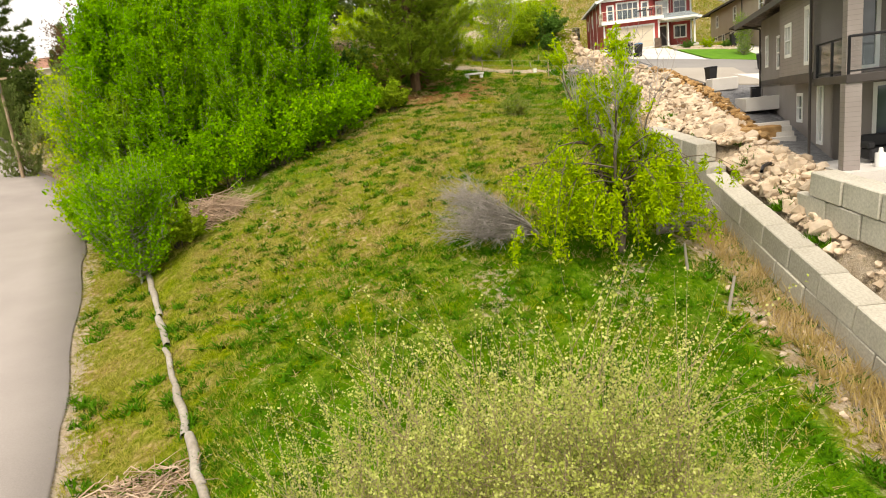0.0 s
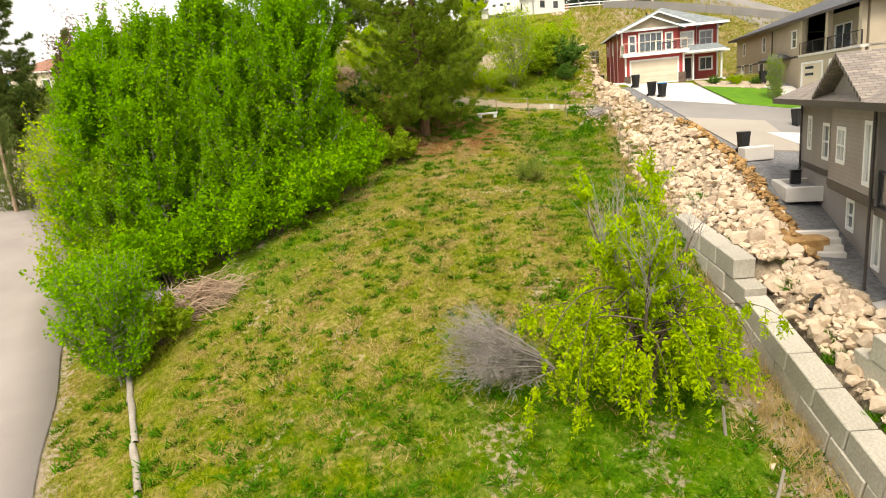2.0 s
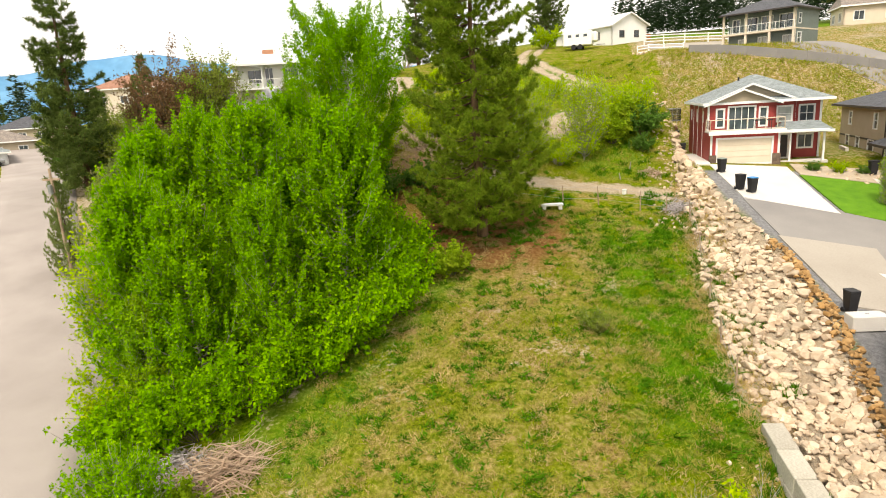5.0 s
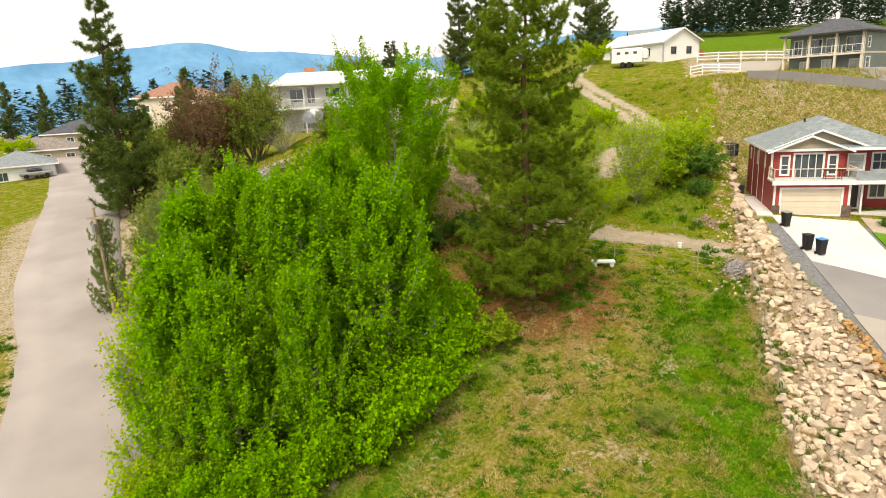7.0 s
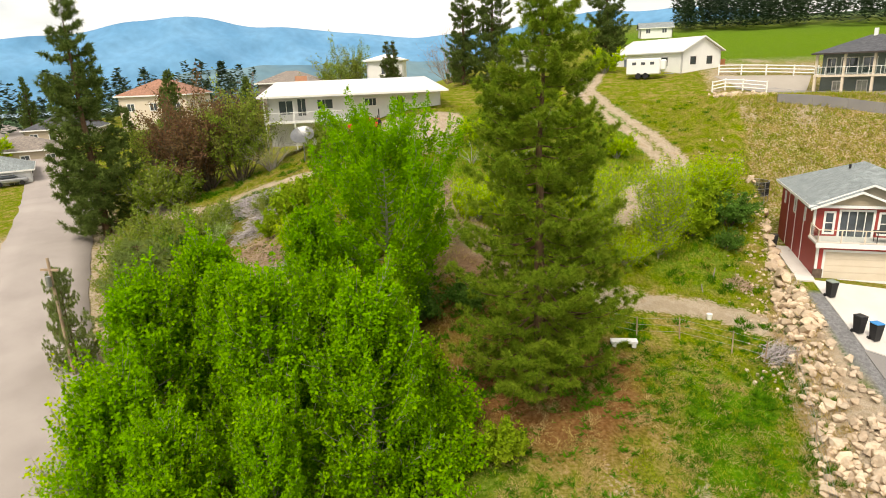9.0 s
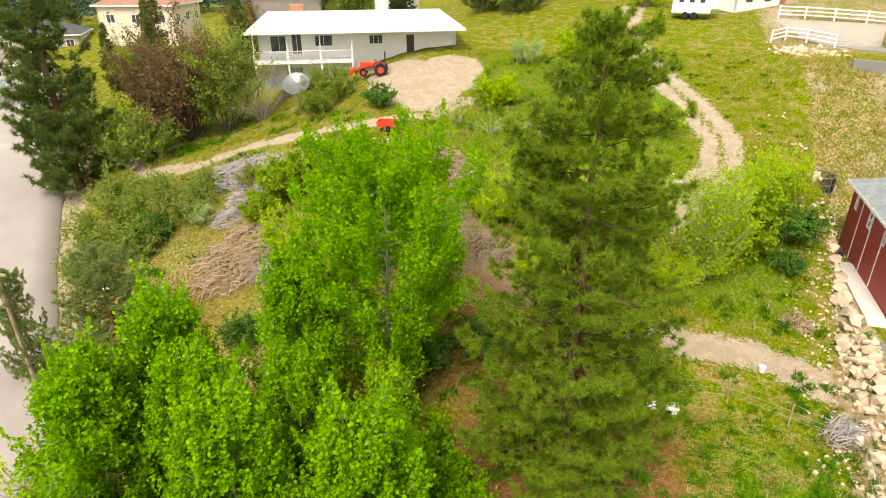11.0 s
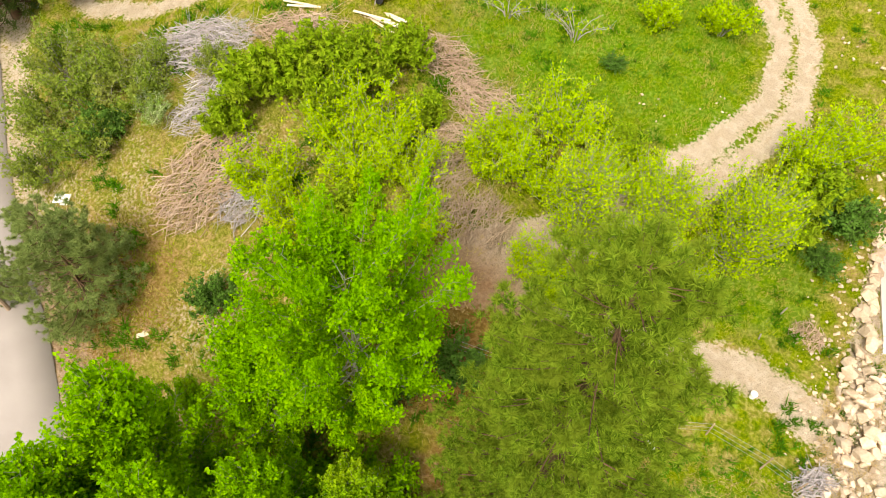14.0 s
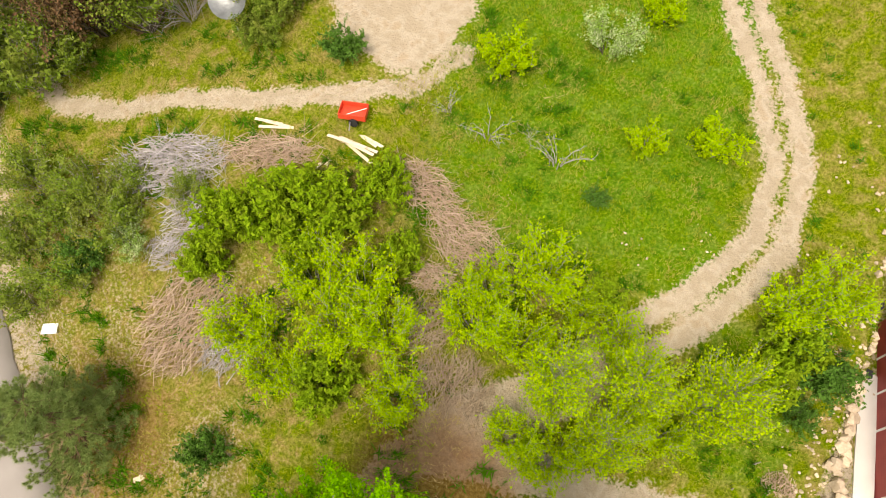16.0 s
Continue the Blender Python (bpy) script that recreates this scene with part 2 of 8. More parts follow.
M_BUSH = foliage("bush_leaves", (0.15, 0.24, 0.02), (0.27, 0.36, 0.05), (0.28, 0.31, 0.06), 0.4, 0.4)
M_FEATHER = foliage("feathery_leaves", (0.17, 0.30, 0.008), (0.34, 0.48, 0.02), (0.27, 0.36, 0.02), 0.4, 0.5)
M_CUT = foliage("cut_branches", (0.30, 0.20, 0.13), (0.62, 0.48, 0.36), (0.46, 0.33, 0.24), 0.0, 0.6)
M_CUT_GREY = foliage("grey_cut_branches", (0.26, 0.23, 0.23), (0.60, 0.56, 0.56), (0.42, 0.37, 0.36), 0.0, 0.6)
M_BUSH_DARK = foliage("dark_bush_leaves", (0.07, 0.17, 0.02), (0.13, 0.26, 0.04), (0.10, 0.2, 0.03), 0.35, 0.5)
M_WHITEBLOOM = foliage("white_blossom", (0.22, 0.38, 0.05), (0.66, 0.70, 0.44), (0.24, 0.40, 0.04), 0.35, 1.2)
M_BLADE = foliage("grass_blades", (0.19, 0.275, 0.005), (0.33, 0.37, 0.015), (0.43, 0.37, 0.09), 0.35, 0.5)
M_WEED = foliage("weed_leaves", (0.035, 0.13, 0.004), (0.10, 0.25, 0.008), (0.07, 0.19, 0.006), 0.3, 0.4)
M_LUSH = foliage("lush_grass", (0.04, 0.15, 0.003), (0.11, 0.27, 0.005), (0.08, 0.21, 0.004), 0.3, 0.3)
M_STRAW = foliage("dry_grass", (0.44, 0.33, 0.14), (0.58, 0.44, 0.21), (0.40, 0.31, 0.10), 0.3, 0.4)
M_FARWOOD = foliage("far_wood_leaves", (0.03, 0.06, 0.03), (0.07, 0.11, 0.05), (0.05, 0.085, 0.05), 0.15, 0.05)


def ground_material():
    """One sheet of earth: dry and green grass in patches, bare soil, needle litter and gravel by the painted zones."""
    m, n, l, p = nodes_of("ground_cover")
    za, zb = n.new("ShaderNodeVertexColor"), n.new("ShaderNodeVertexColor")
    za.layer_name, zb.layer_name = "zone_a", "zone_b"
    sa, sb = n.new("ShaderNodeSeparateColor"), n.new("ShaderNodeSeparateColor")
    l.new(za.outputs[0], sa.inputs[0])
    l.new(zb.outputs[0], sb.inputs[0])
    big = ramp(n, l, noise_node(n, l, 0.22, 5.0), 0.38, 0.62)
    mid = ramp(n, l, noise_node(n, l, 1.1, 6.0), 0.44, 0.64)
    small = ramp(n, l, noise_node(n, l, 5.5, 6.0), 0.37, 0.63)
    tiny = noise_node(n, l, 28.0, 4.0)
    green = mix(n, l, small, (0.10, 0.165, 0.003), (0.25, 0.30, 0.006))
    straw = mix(n, l, small, (0.26, 0.225, 0.035), (0.47, 0.34, 0.15))
    dryness = n.new("ShaderNodeMath")
    dryness.operation, dryness.use_clamp = "MULTIPLY_ADD", True
    l.new(mid, dryness.inputs[0])
    l.new(ramp(n, l, big, -1.2, 1.0), dryness.inputs[1])
    l.new(sb.outputs["Green"], dryness.inputs[2])
    turf = mix(n, l, dryness.outputs[0], green, straw)
    lush = mix(n, l, small, (0.065, 0.19, 0.004), (0.145, 0.29, 0.007))
    edge = n.new("ShaderNodeMath")
    edge.operation, edge.use_clamp = "MULTIPLY_ADD", True
    l.new(ramp(n, l, mid, 0.0, 1.0), edge.inputs[0])
    edge.inputs[1].default_value = 0.5
    l.new(sa.outputs["Green"], edge.inputs[2])
    lushness = n.new("ShaderNodeMath")
    lushness.operation, lushness.use_clamp = "MULTIPLY", True
    l.new(edge.outputs[0], lushness.inputs[0])
    l.new(sa.outputs["Green"], lushness.inputs[1])
    turf = mix(n, l, lushness.outputs[0], turf, lush)
    bare = mix(n, l, mid, (0.50, 0.405, 0.29), (0.64, 0.545, 0.43))
    bare = mix(n, l, ramp(n, l, mid, 0.5, 1.4), bare, (0.40, 0.28, 0.15))
    worn = n.new("ShaderNodeMath")
    worn.operation, worn.inputs[1].default_value = "MULTIPLY_ADD", 0.6
    l.new(small, worn.inputs[0])
    l.new(sa.outputs["Red"], worn.inputs[2])
    turf = mix(n, l, ramp(n, l, worn.outputs[0], 0.56, 1.0), turf, bare)
    litter = mix(n, l, small, (0.20, 0.085, 0.03), (0.29, 0.15, 0.06))
    turf = mix(n, l, sa.outputs["Blue"], turf, litter)
    grit = mix(n, l, small, (0.25, 0.25, 0.26), (0.35, 0.35, 0.355))
    turf = mix(n, l, sb.outputs["Red"], turf, grit)
    far = mix(n, l, mid, (0.06, 0.13, 0.06), (0.13, 0.19, 0.10))
    turf = mix(n, l, sb.outputs["Blue"], turf, far)
    turf = mix(n, l, 0.5, turf, ramp(n, l, tiny, 0.22, 0.64), "MULTIPLY")
    l.new(turf, p.inputs["Base Color"])
    p.inputs["Roughness"].default_value, p.inputs["Specular IOR Level"].default_value = 0.95, 0.02
    b = n.new("ShaderNodeBump")
    b.inputs["Strength"].default_value, b.inputs["Distance"].default_value = 0.8, 0.12
    l.new(tiny, b.inputs["Height"])
    b2 = n.new("ShaderNodeBump")
    b2.inputs["Strength"].default_value, b2.inputs["Distance"].default_value = 0.35, 0.2
    l.new(small, b2.inputs["Height"])
    l.new(b.outputs[0], b2.inputs["Normal"])
    l.new(b2.outputs[0], p.inputs["Normal"])
    return m


M_GROUND = ground_material()


# ---- mesh helpers ----
def mesh_np(name, verts, faces, material=None, smooth=False):
    """A mesh from arrays of points and of faces that all have the same number of corners."""
    verts, faces = np.asarray(verts, np.float32), np.asarray(faces, np.int32)
    me = bpy.data.meshes.new(name)
    k = faces.shape[1]
    me.vertices.add(len(verts))
    me.vertices.foreach_set("co", verts.ravel())
    me.loops.add(faces.size)
    me.loops.foreach_set("vertex_index", faces.ravel())
    me.polygons.add(len(faces))
    me.polygons.foreach_set("loop_start", np.arange(0, faces.size, k, dtype=np.int32))
    me.polygons.foreach_set("use_smooth", np.full(len(faces), smooth))
    me.update(calc_edges=True)
    me.validate()
    if material:
        me.materials.append(material)
    return me


def thing(name, label, category, loc=(0, 0, 0), turn=0.0, group="", kind="", scale=1.0):
    ob = new(name)
    ob.empty_display_size = 0.2
    ob.location, ob.rotation_euler = loc, (0, 0, radians(turn))
    ob.scale = (scale, scale, scale)
    return tagged(ob, label, category, group, kind)


def part(name, data, material, parent, label=""):
    """Links a bmesh or a mesh as one object under a thing or a part."""
    if isinstance(data, bmesh.types.BMesh):
        me = bpy.data.meshes.new(name)
        bmesh.ops.recalc_face_normals(data, faces=data.faces)
        data.to_mesh(me)
        data.free()
    else:
        me = data
    if material and not me.materials:
        me.materials.append(material)
    ob = new(name, me)
    ob.parent = parent
    return tagged(ob, label)


def box(x0, x1, y0, y1, z0, z1, bevel=0.0, bm=None):
    own = bm or bmesh.new()
    made = bmesh.ops.create_cube(own, size=1.0, matrix=Matrix.LocRotScale(((x0 + x1) / 2, (y0 + y1) / 2, (z0 + z1) / 2), None, (abs(x1 - x0), abs(y1 - y0), abs(z1 - z0))))
    if bevel:
        edges = list({e for v in made["verts"] for e in v.link_edges})
        bmesh.ops.bevel(own, geom=edges, offset=bevel, segments=1, affect="EDGES")
    return own


def rod(a, b, r0, r1=None, sides=8, bm=None):
    own = bm or bmesh.new()
    a, b = Vector(a), Vector(b)
    m = Matrix.Translation((a + b) / 2) @ (b - a).to_track_quat("Z", "Y").to_matrix().to_4x4()
    bmesh.ops.create_cone(own, cap_ends=True, segments=sides, radius1=r0, radius2=r0 if r1 is None else r1, depth=(b - a).length, matrix=m)
    return own


class Tubes:
    """Gathers many tapered limbs into one mesh of triangles and quads (all quads)."""

    def __init__(self):
        self.v, self.f, self.count = [], [], 0

    def add(self, pts, radii, sides=5):
        pts = np.asarray(pts, float)
        d = np.gradient(pts, axis=0)
        d /= np.linalg.norm(d, axis=1)[:, None] + 1e-9
        ref = np.where(np.abs(d[:, 2:3]) > 0.9, [[1.0, 0, 0]], [[0, 0, 1.0]])
        s = np.cross(d, ref)
        s /= np.linalg.norm(s, axis=1)[:, None] + 1e-9
        u = np.cross(s, d)
        ang = np.linspace(0, 2 * np.pi, sides, endpoint=False)
        ring = pts[:, None, :] + np.asarray(radii, float)[:, None, None] * (np.cos(ang)[None, :, None] * s[:, None, :] + np.sin(ang)[None, :, None] * u[:, None, :])
        n = len(pts)
        i = np.arange(n - 1)[:, None] * sides + np.arange(sides)[None, :]
        j = np.arange(n - 1)[:, None] * sides + (np.arange(sides)[None, :] + 1) % sides
        q = np.stack([i, j, j + sides, i + sides], -1).reshape(-1, 4) + self.count
        self.v.append(ring.reshape(-1, 3))
        self.f.append(q)
        self.count += n * sides

    def mesh(self, name, material):
        return mesh_np(name, np.concatenate(self.v), np.concatenate(self.f), material, True)


def leaf_mesh(name, centres, size, material, rng, long=1.5, up=0.3, droop=None, flat=0.3):
    """Many small pointed leaves, each with its own turn, most of them facing the sky."""
    c = np.asarray(centres, float)
    n = len(c)
    face = rng.normal(size=(n, 3))
    face[:, 2] = np.abs(face[:, 2]) * 0.6 + flat
    face /= np.linalg.norm(face, axis=1)[:, None]
    axis = rng.normal(size=(n, 3)) if droop is None else rng.normal(size=(n, 3)) * 0.5 + droop
    axis[:, 2] += up
    axis -= face * (axis * face).sum(1)[:, None]
    axis /= np.linalg.norm(axis, axis=1)[:, None] + 1e-9
    side = np.cross(axis, face)
    s = size * rng.uniform(0.6, 1.35, n)[:, None]
    a = c - axis * s * long * 0.5
    b = c + side * s * 0.45 - axis * s * long * 0.08 + face * s * 0.12
    d = c + axis * s * long * 0.5
    e = c - side * s * 0.45 - axis * s * long * 0.08 + face * s * 0.12
    v = np.stack([a, b, d, e], 1).reshape(-1, 3)
    return mesh_np(name, v, np.arange(n * 4).reshape(-1, 4), material)


# ---- lie of the land ----
# Heights of the hillside, metres, on a coarse grid (rows: y, columns: x).
GX = [-110, -60, -38, -29, -20, -10, 0, 8, 20]
GY = [-40, 0, 12, 22, 32, 42, 52, 60, 68, 75, 92, 112]
GZ = [
    [2.7, -1.4, -2.7, -2.2, -1.7, -1.3, -0.9, -0.4, -0.2],
    [4.7, 1.6, 0.3, 0.8, 0.6, 0.8, 0.4, 0.3, 0.8],
    [6.7, 3.7, 2.3, 2.1, 2.0, 2.2, 2.6, 2.7, 2.8],
    [7.7, 5.2, 4.3, 4.1, 3.6, 4.4, 5.7, 5.4, 4.8],
    [8.7, 6.7, 5.9, 5.8, 5.9, 7.7, 9.0, 8.6, 7.8],
    [10.7, 8.7, 7.7, 7.4, 7.9, 10.0, 10.8, 9.9, 9.8],
    [12.7, 10.7, 9.1, 10.2, 12.2, 14.8, 13.4, 12.4, 12.4],
    [13.7, 12.2, 12.3, 14.1, 15.2, 17.4, 15.7, 14.1, 14.7],
    [14.7, 12.7, 14.3, 17.0, 18.6, 17.6, 18.7, 18.1, 17.8],
    [15.2, 13.7, 16.5, 19.0, 20.7, 20.8, 20.4, 19.5, 20.2],
    [16.7, 15.7, 18.7, 22.0, 24.5, 24.2, 24.4, 24.4, 25.3],
    [18.7, 17.6, 20.2, 23.5, 26.0, 27.5, 27.9, 27.9, 27.8],
]


def cubic(table, grid, v):
    """Smooth interpolation along one axis: the table's rows blended at v."""
    i = 0
    while i < len(grid) - 2 and grid[i + 1] < v:
        i += 1
    s = max(0.0, min(1.0, (v - grid[i]) / (grid[i + 1] - grid[i])))
    a, b = table[i], table[i + 1]
    h = grid[i + 1] - grid[i]
    ma = (table[i + 1] - table[i - 1]) / (grid[i + 1] - grid[i - 1]) * h if i > 0 else b - a
    mb = (table[i + 2] - table[i]) / (grid[i + 2] - grid[i]) * h if i + 2 < len(grid) else b - a
    return (2 * s**3 - 3 * s**2 + 1) * a + (s**3 - 2 * s**2 + s) * ma + (3 * s**2 - 2 * s**3) * b + (s**3 - s**2) * mb


HEIGHTS = np.array(GZ, float)


def smooth(a, b, v):
    s = max(0.0, min(1.0, (v - a) / (b - a)))
    return s * s * (3 - 2 * s)


def natural(x, y):
    """The hillside without road, walls and terraces."""
    z = cubic(cubic(HEIGHTS, GY, y).tolist(), GX, x)
    if y > 112:
        z += (y - 112) * 0.07
    return z


def terrace(x, y):
    """The level of the house lots above the retaining wall."""
    z = 7.2 + 0.2 * (min(y, 60) - 22) - 0.06 * (x - 12)
    return z



ROAD = [(-3, -30, -3.5), (-6, -12, -1.0), (-10, 4, 1.0), (-13.5, 12, 2.3), (-17.8, 20.3, 3.7), (-21, 26.6, 4.9), (-26.3, 37, 6.6), (-32.8, 45.5, 8.3), (-42.2, 54.6, 10.3), (-51.4, 66.5, 12.8), (-60.8, 78.5, 14.2), (-72, 91, 15.3), (-88, 107, 17.3), (-118, 130, 19.0), (-170, 165, 20.0)]
ROAD_XY = np.array([r[:2] for r in ROAD], float)
ROAD_Z = np.array([r[2] for r in ROAD], float)
ROAD_HALF = 4.1


SEGMENTS = {}


def along(line, x, y):
    """Distance to a line of points and the place along it, as segment and share."""
    segs = SEGMENTS.get(id(line))
    if segs is None:
        p = line.tolist()
        segs = SEGMENTS[id(line)] = [(a[0], a[1], b[0] - a[0], b[1] - a[1], (b[0] - a[0]) ** 2 + (b[1] - a[1]) ** 2) for a, b in zip(p[:-1], p[1:])]
    best, at, share = 1e18, 0, 0.0
    for i, (ax, ay, dx, dy, l2) in enumerate(segs):
        k = ((x - ax) * dx + (y - ay) * dy) / l2
        k = 0.0 if k < 0 else 1.0 if k > 1 else k
        px, py = ax + k * dx - x, ay + k * dy - y
        q = px * px + py * py
        if q < best:
            best, at, share = q, i, k
    return math.sqrt(best), at, share


def line_x(y, pts):
    if y <= pts[0][1]:
        return float(pts[0][0])
    for (xa, ya), (xb, yb) in zip(pts[:-1], pts[1:]):
        if y <= yb:
            return xa + (xb - xa) * (y - ya) / (yb - ya)
    return float(pts[-1][0])


FOOT = [(9.7, 10), (9.8, 24), (9.6, 30), (10.0, 37), (11.3, 48), (11.9, 54), (12.6, 62), (13.6, 68), (14.2, 76)]
BROW = [(12.0, 10), (12.0, 25), (12.8, 28), (14.6, 36), (15.0, 43), (14.2, 50), (13.9, 56), (14.2, 62), (14.8, 68), (15.5, 76)]


def wall_top(y):
    return 7.95 + 0.12 * (y - 25) if y > 24.7 else 4.65 + 0.275 * (y - 15.6)


def ground(x, y):
    """Height of the finished ground."""
    z = natural(x, y)
    foot, brow = line_x(y, FOOT), line_x(y, BROW)
    if 6.5 < x < foot + 0.4 and y < 31:
        z -= 0.4 * smooth(6.5, 9.2, x) * (1 - smooth(26, 31, y))
    if x > foot and y < 140:
        u = terrace(x, y)
        if y > 58:
            u = 14.5 + 10.2 * smooth(71, 87, y - 0.15 * (x - 14))
            v = terrace(x, y)
            u = v + (u - v) * smooth(58, 63, y)
        if y < 30:
            low = wall_top(y) - 0.1 if x > foot + 0.4 else z
            k = smooth(foot + 0.4, brow, x)
            high = low + (u - low) * k
        else:
            high = z + (u - z) * smooth(foot, brow, x)
        z = high + (z - high) * smooth(95, 108, y)
    if -180 < x < 8:
        d, i, k = along(ROAD_XY, x, y)
        if d < 11:
            rz = ROAD_Z[i] + k * (ROAD_Z[i + 1] - ROAD_Z[i])
            z = rz - 0.12 + (z - rz + 0.12) * smooth(4.3, 8.5, d)
    return z


# ---- the ground ----
TRACK = np.array([(12.5, 54.6), (8, 56.8), (3, 56.4), (-4, 56.2), (-8.5, 55.8), (-10.5, 53.5)], float)
LANE = np.array([(-8, 56.6), (-3, 60), (1.4, 64.5), (4.8, 67.6), (7.6, 71.6), (8.2, 76.5), (6.6, 81.6), (4.4, 85.6), (2.4, 90.5), (0.5, 98), (2, 108)], float)
SPUR = np.array([(-47, 77.2), (-44.5, 74.6), (-41.3, 72.3), (-36, 72.2), (-31, 73.0), (-25, 73.2), (-19.4, 74.0), (-14.4, 75.9), (-12.5, 78.5)], float)
YARD = np.array([(-20.5, 84.5), (-18.6, 80.4), (-16.6, 79.4), (-15.6, 82), (-15.4, 86)], float)


def zones(x, y):
    """bare, lush, litter, gravel, dryness and distance of a place."""
    bare = lush = litter = grit = dry = far = 0.0
    foot, brow = line_x(y, FOOT), line_x(y, BROW)
    wob = 0.5 * noise.noise((x * 0.5, y * 0.5, 0)) + 0.25 * noise.noise((x * 1.7, y * 1.7, 3))
    if y < 125 and abs(x) < 60:
        d = along(TRACK, x, y)[0] + wob
        bare = max(bare, 1 - smooth(0.7, 1.5, d))
        d0, i, k = along(LANE, x, y)
        d = d0 + wob * 0.6
        ruts = 1 - smooth(1.15, 1.8, d)
        strip = (1 - smooth(0.12, 0.5, d)) * (0.75 if i >= 2 else 0.2)
        bare = max(bare, ruts * (1 - strip))
        d = along(SPUR, x, y)[0] + wob
        bare = max(bare, 0.9 * (1 - smooth(0.4, 1.0, d)))
        d = along(YARD, x, y)[0] + 0.8 * wob
        bare = max(bare, 1 - smooth(2.6, 3.3, d))
        # lush strips in the field and the orchard
        lush = max(lush, smooth(3.5, 6.5, x + wob) * smooth(27, 32, y) * (1 - smooth(48, 54, y)) * (1 - smooth(9.5, 11, x)))
        lush = max(lush, 1.0 * (1 - smooth(14, 22, y + 3 * wob)) * smooth(-8.0, -5, x + wob) * (1 - smooth(7, 9, x)))
        lush = max(lush, 0.8 * smooth(-16, -11, x) * (1 - smooth(4, 8, x)) * smooth(64, 69, y) * (1 - smooth(88, 94, y)))
        lush = max(lush, 0.7 * smooth(3, 6, x) * smooth(57.5, 60, y) * (1 - smooth(66, 68, y)) * (1 - smooth(10, 12, x)))
        lush = max(lush, 0.9 * (1 - smooth(2.5, 5.5, math.hypot(x - 5.6, y - 20) + wob)))
        lush = max(lush, 0.6 * (1 - smooth(2.0, 4.5, math.hypot(x - 1.5, y - 20) + wob)))
        lush = max(lush, 0.75 * (1 - smooth(2.0, 5.0, abs(x + 6.0 - (y - 40) * 0.35) + 2 * wob)) * smooth(26, 30, y) * (1 - smooth(44, 48, y)))
        if -11 < x < 6 and 16 < y < 48:
            patchy = 0.5 + noise.noise((x * 0.45, y * 0.3, 23)) + 0.6 * noise.noise((x * 1.3, y * 1.1, 29))
            dry = max(dry, (0.45 + 0.4 * smooth(30, 40, y)) * max(0.15, min(1.0, patchy)) * smooth(19, 28, y) * (1 - smooth(3.5, 6, x)))
            bare = max(bare, 0.5 * smooth(0.75, 1.2, patchy))
        litter = 0.95 * (1 - smooth(3.8, 6.8, math.hypot(x + 1.6, (y - 47.6) * 1.1) + 1.5 * wob))
        litter = max(litter, 0.75 * (1 - smooth(3, 6, math.hypot(x + 7.5, y - 53.5) + wob)))
        litter = max(litter, 0.6 * (1 - smooth(3, 7, math.hypot(x + 28.5, y - 52) + wob)))
        d, i, k = along(ROAD_XY, x, y)
        if d < 9:
            bare = max(bare, 0.75 * (1 - smooth(4.2, 4.9, d + 0.8 * wob)))
            dry = max(dry, 0.35 * (1 - smooth(5, 8, d)))
            if y > 46:
                bare = max(bare, 0.7 * smooth(4.2, 4.8, d) * (1 - smooth(5.5, 7.5, d + wob)))
        if x > foot - 3.6 and y < 54:
            dry = max(dry, 0.8 * smooth(foot - 3.0, foot - 1.6, x + wob) * (1 - smooth(24, 30, y)))
            bare = max(bare, 0.8 * smooth(foot - 2.8, foot - 1.2, x + 2.0 * wob) * (1 - smooth(23, 28, y)))
            bare = max(bare, 0.75 * smooth(foot - 1.0, foot - 0.2, x + 1.2 * wob) * smooth(28, 34, y))
            lush *= 1 - smooth(foot - 2.6, foot - 1.6, x + wob) * (1 - smooth(24, 30, y))
        if x > foot:
            bare = max(bare, 0.9 * smooth(foot, foot + 0.6, x) * (1 - smooth(brow, brow + 0.6, x)) * (1 - smooth(69, 75, y)))
            if x > brow and y < 58:
                grit, bare = smooth(brow - 0.2, brow + 0.3, x), 0.0
            if y >= 58 and x > brow:
                dry = max(dry, (0.45 + 0.5 * noise.noise((x * 0.18, y * 0.3, 37))) * smooth(70, 76, y))
                bare = max(bare, 0.7 * smooth(-0.1, 0.4, noise.noise((x * 0.25, y * 0.4, 41))) * smooth(72, 78, y))
                bare = max(bare * (0.3 + 0.6 * smooth(74, 78, y)), 0.3 * smooth(60, 62, y))
        if y > 60 and x < -6 and x > -34 and y < 70:
            dry = max(dry, 0.15)
        if x < -18 and y > 44:
            dry = max(dry, 0.36 * (1 - smooth(62, 68, y)) + 0.08)
            bare = max(bare, 0.32 * smooth(0.0, 0.6, noise.noise((x * 0.22, y * 0.22, 17)) + 0.25) * (1 - smooth(60, 66, y)))
    far = smooth(180, 420, math.hypot(x, y))
    if y > 100:
        lush = max(lush, 0.8 * smooth(108, 118, y) * smooth(2, 14, x) * (1 - smooth(230, 300, y)))
    return (min(bare, 1), min(lush, 1), min(litter, 1)), (min(grit, 1), min(dry, 1), far)


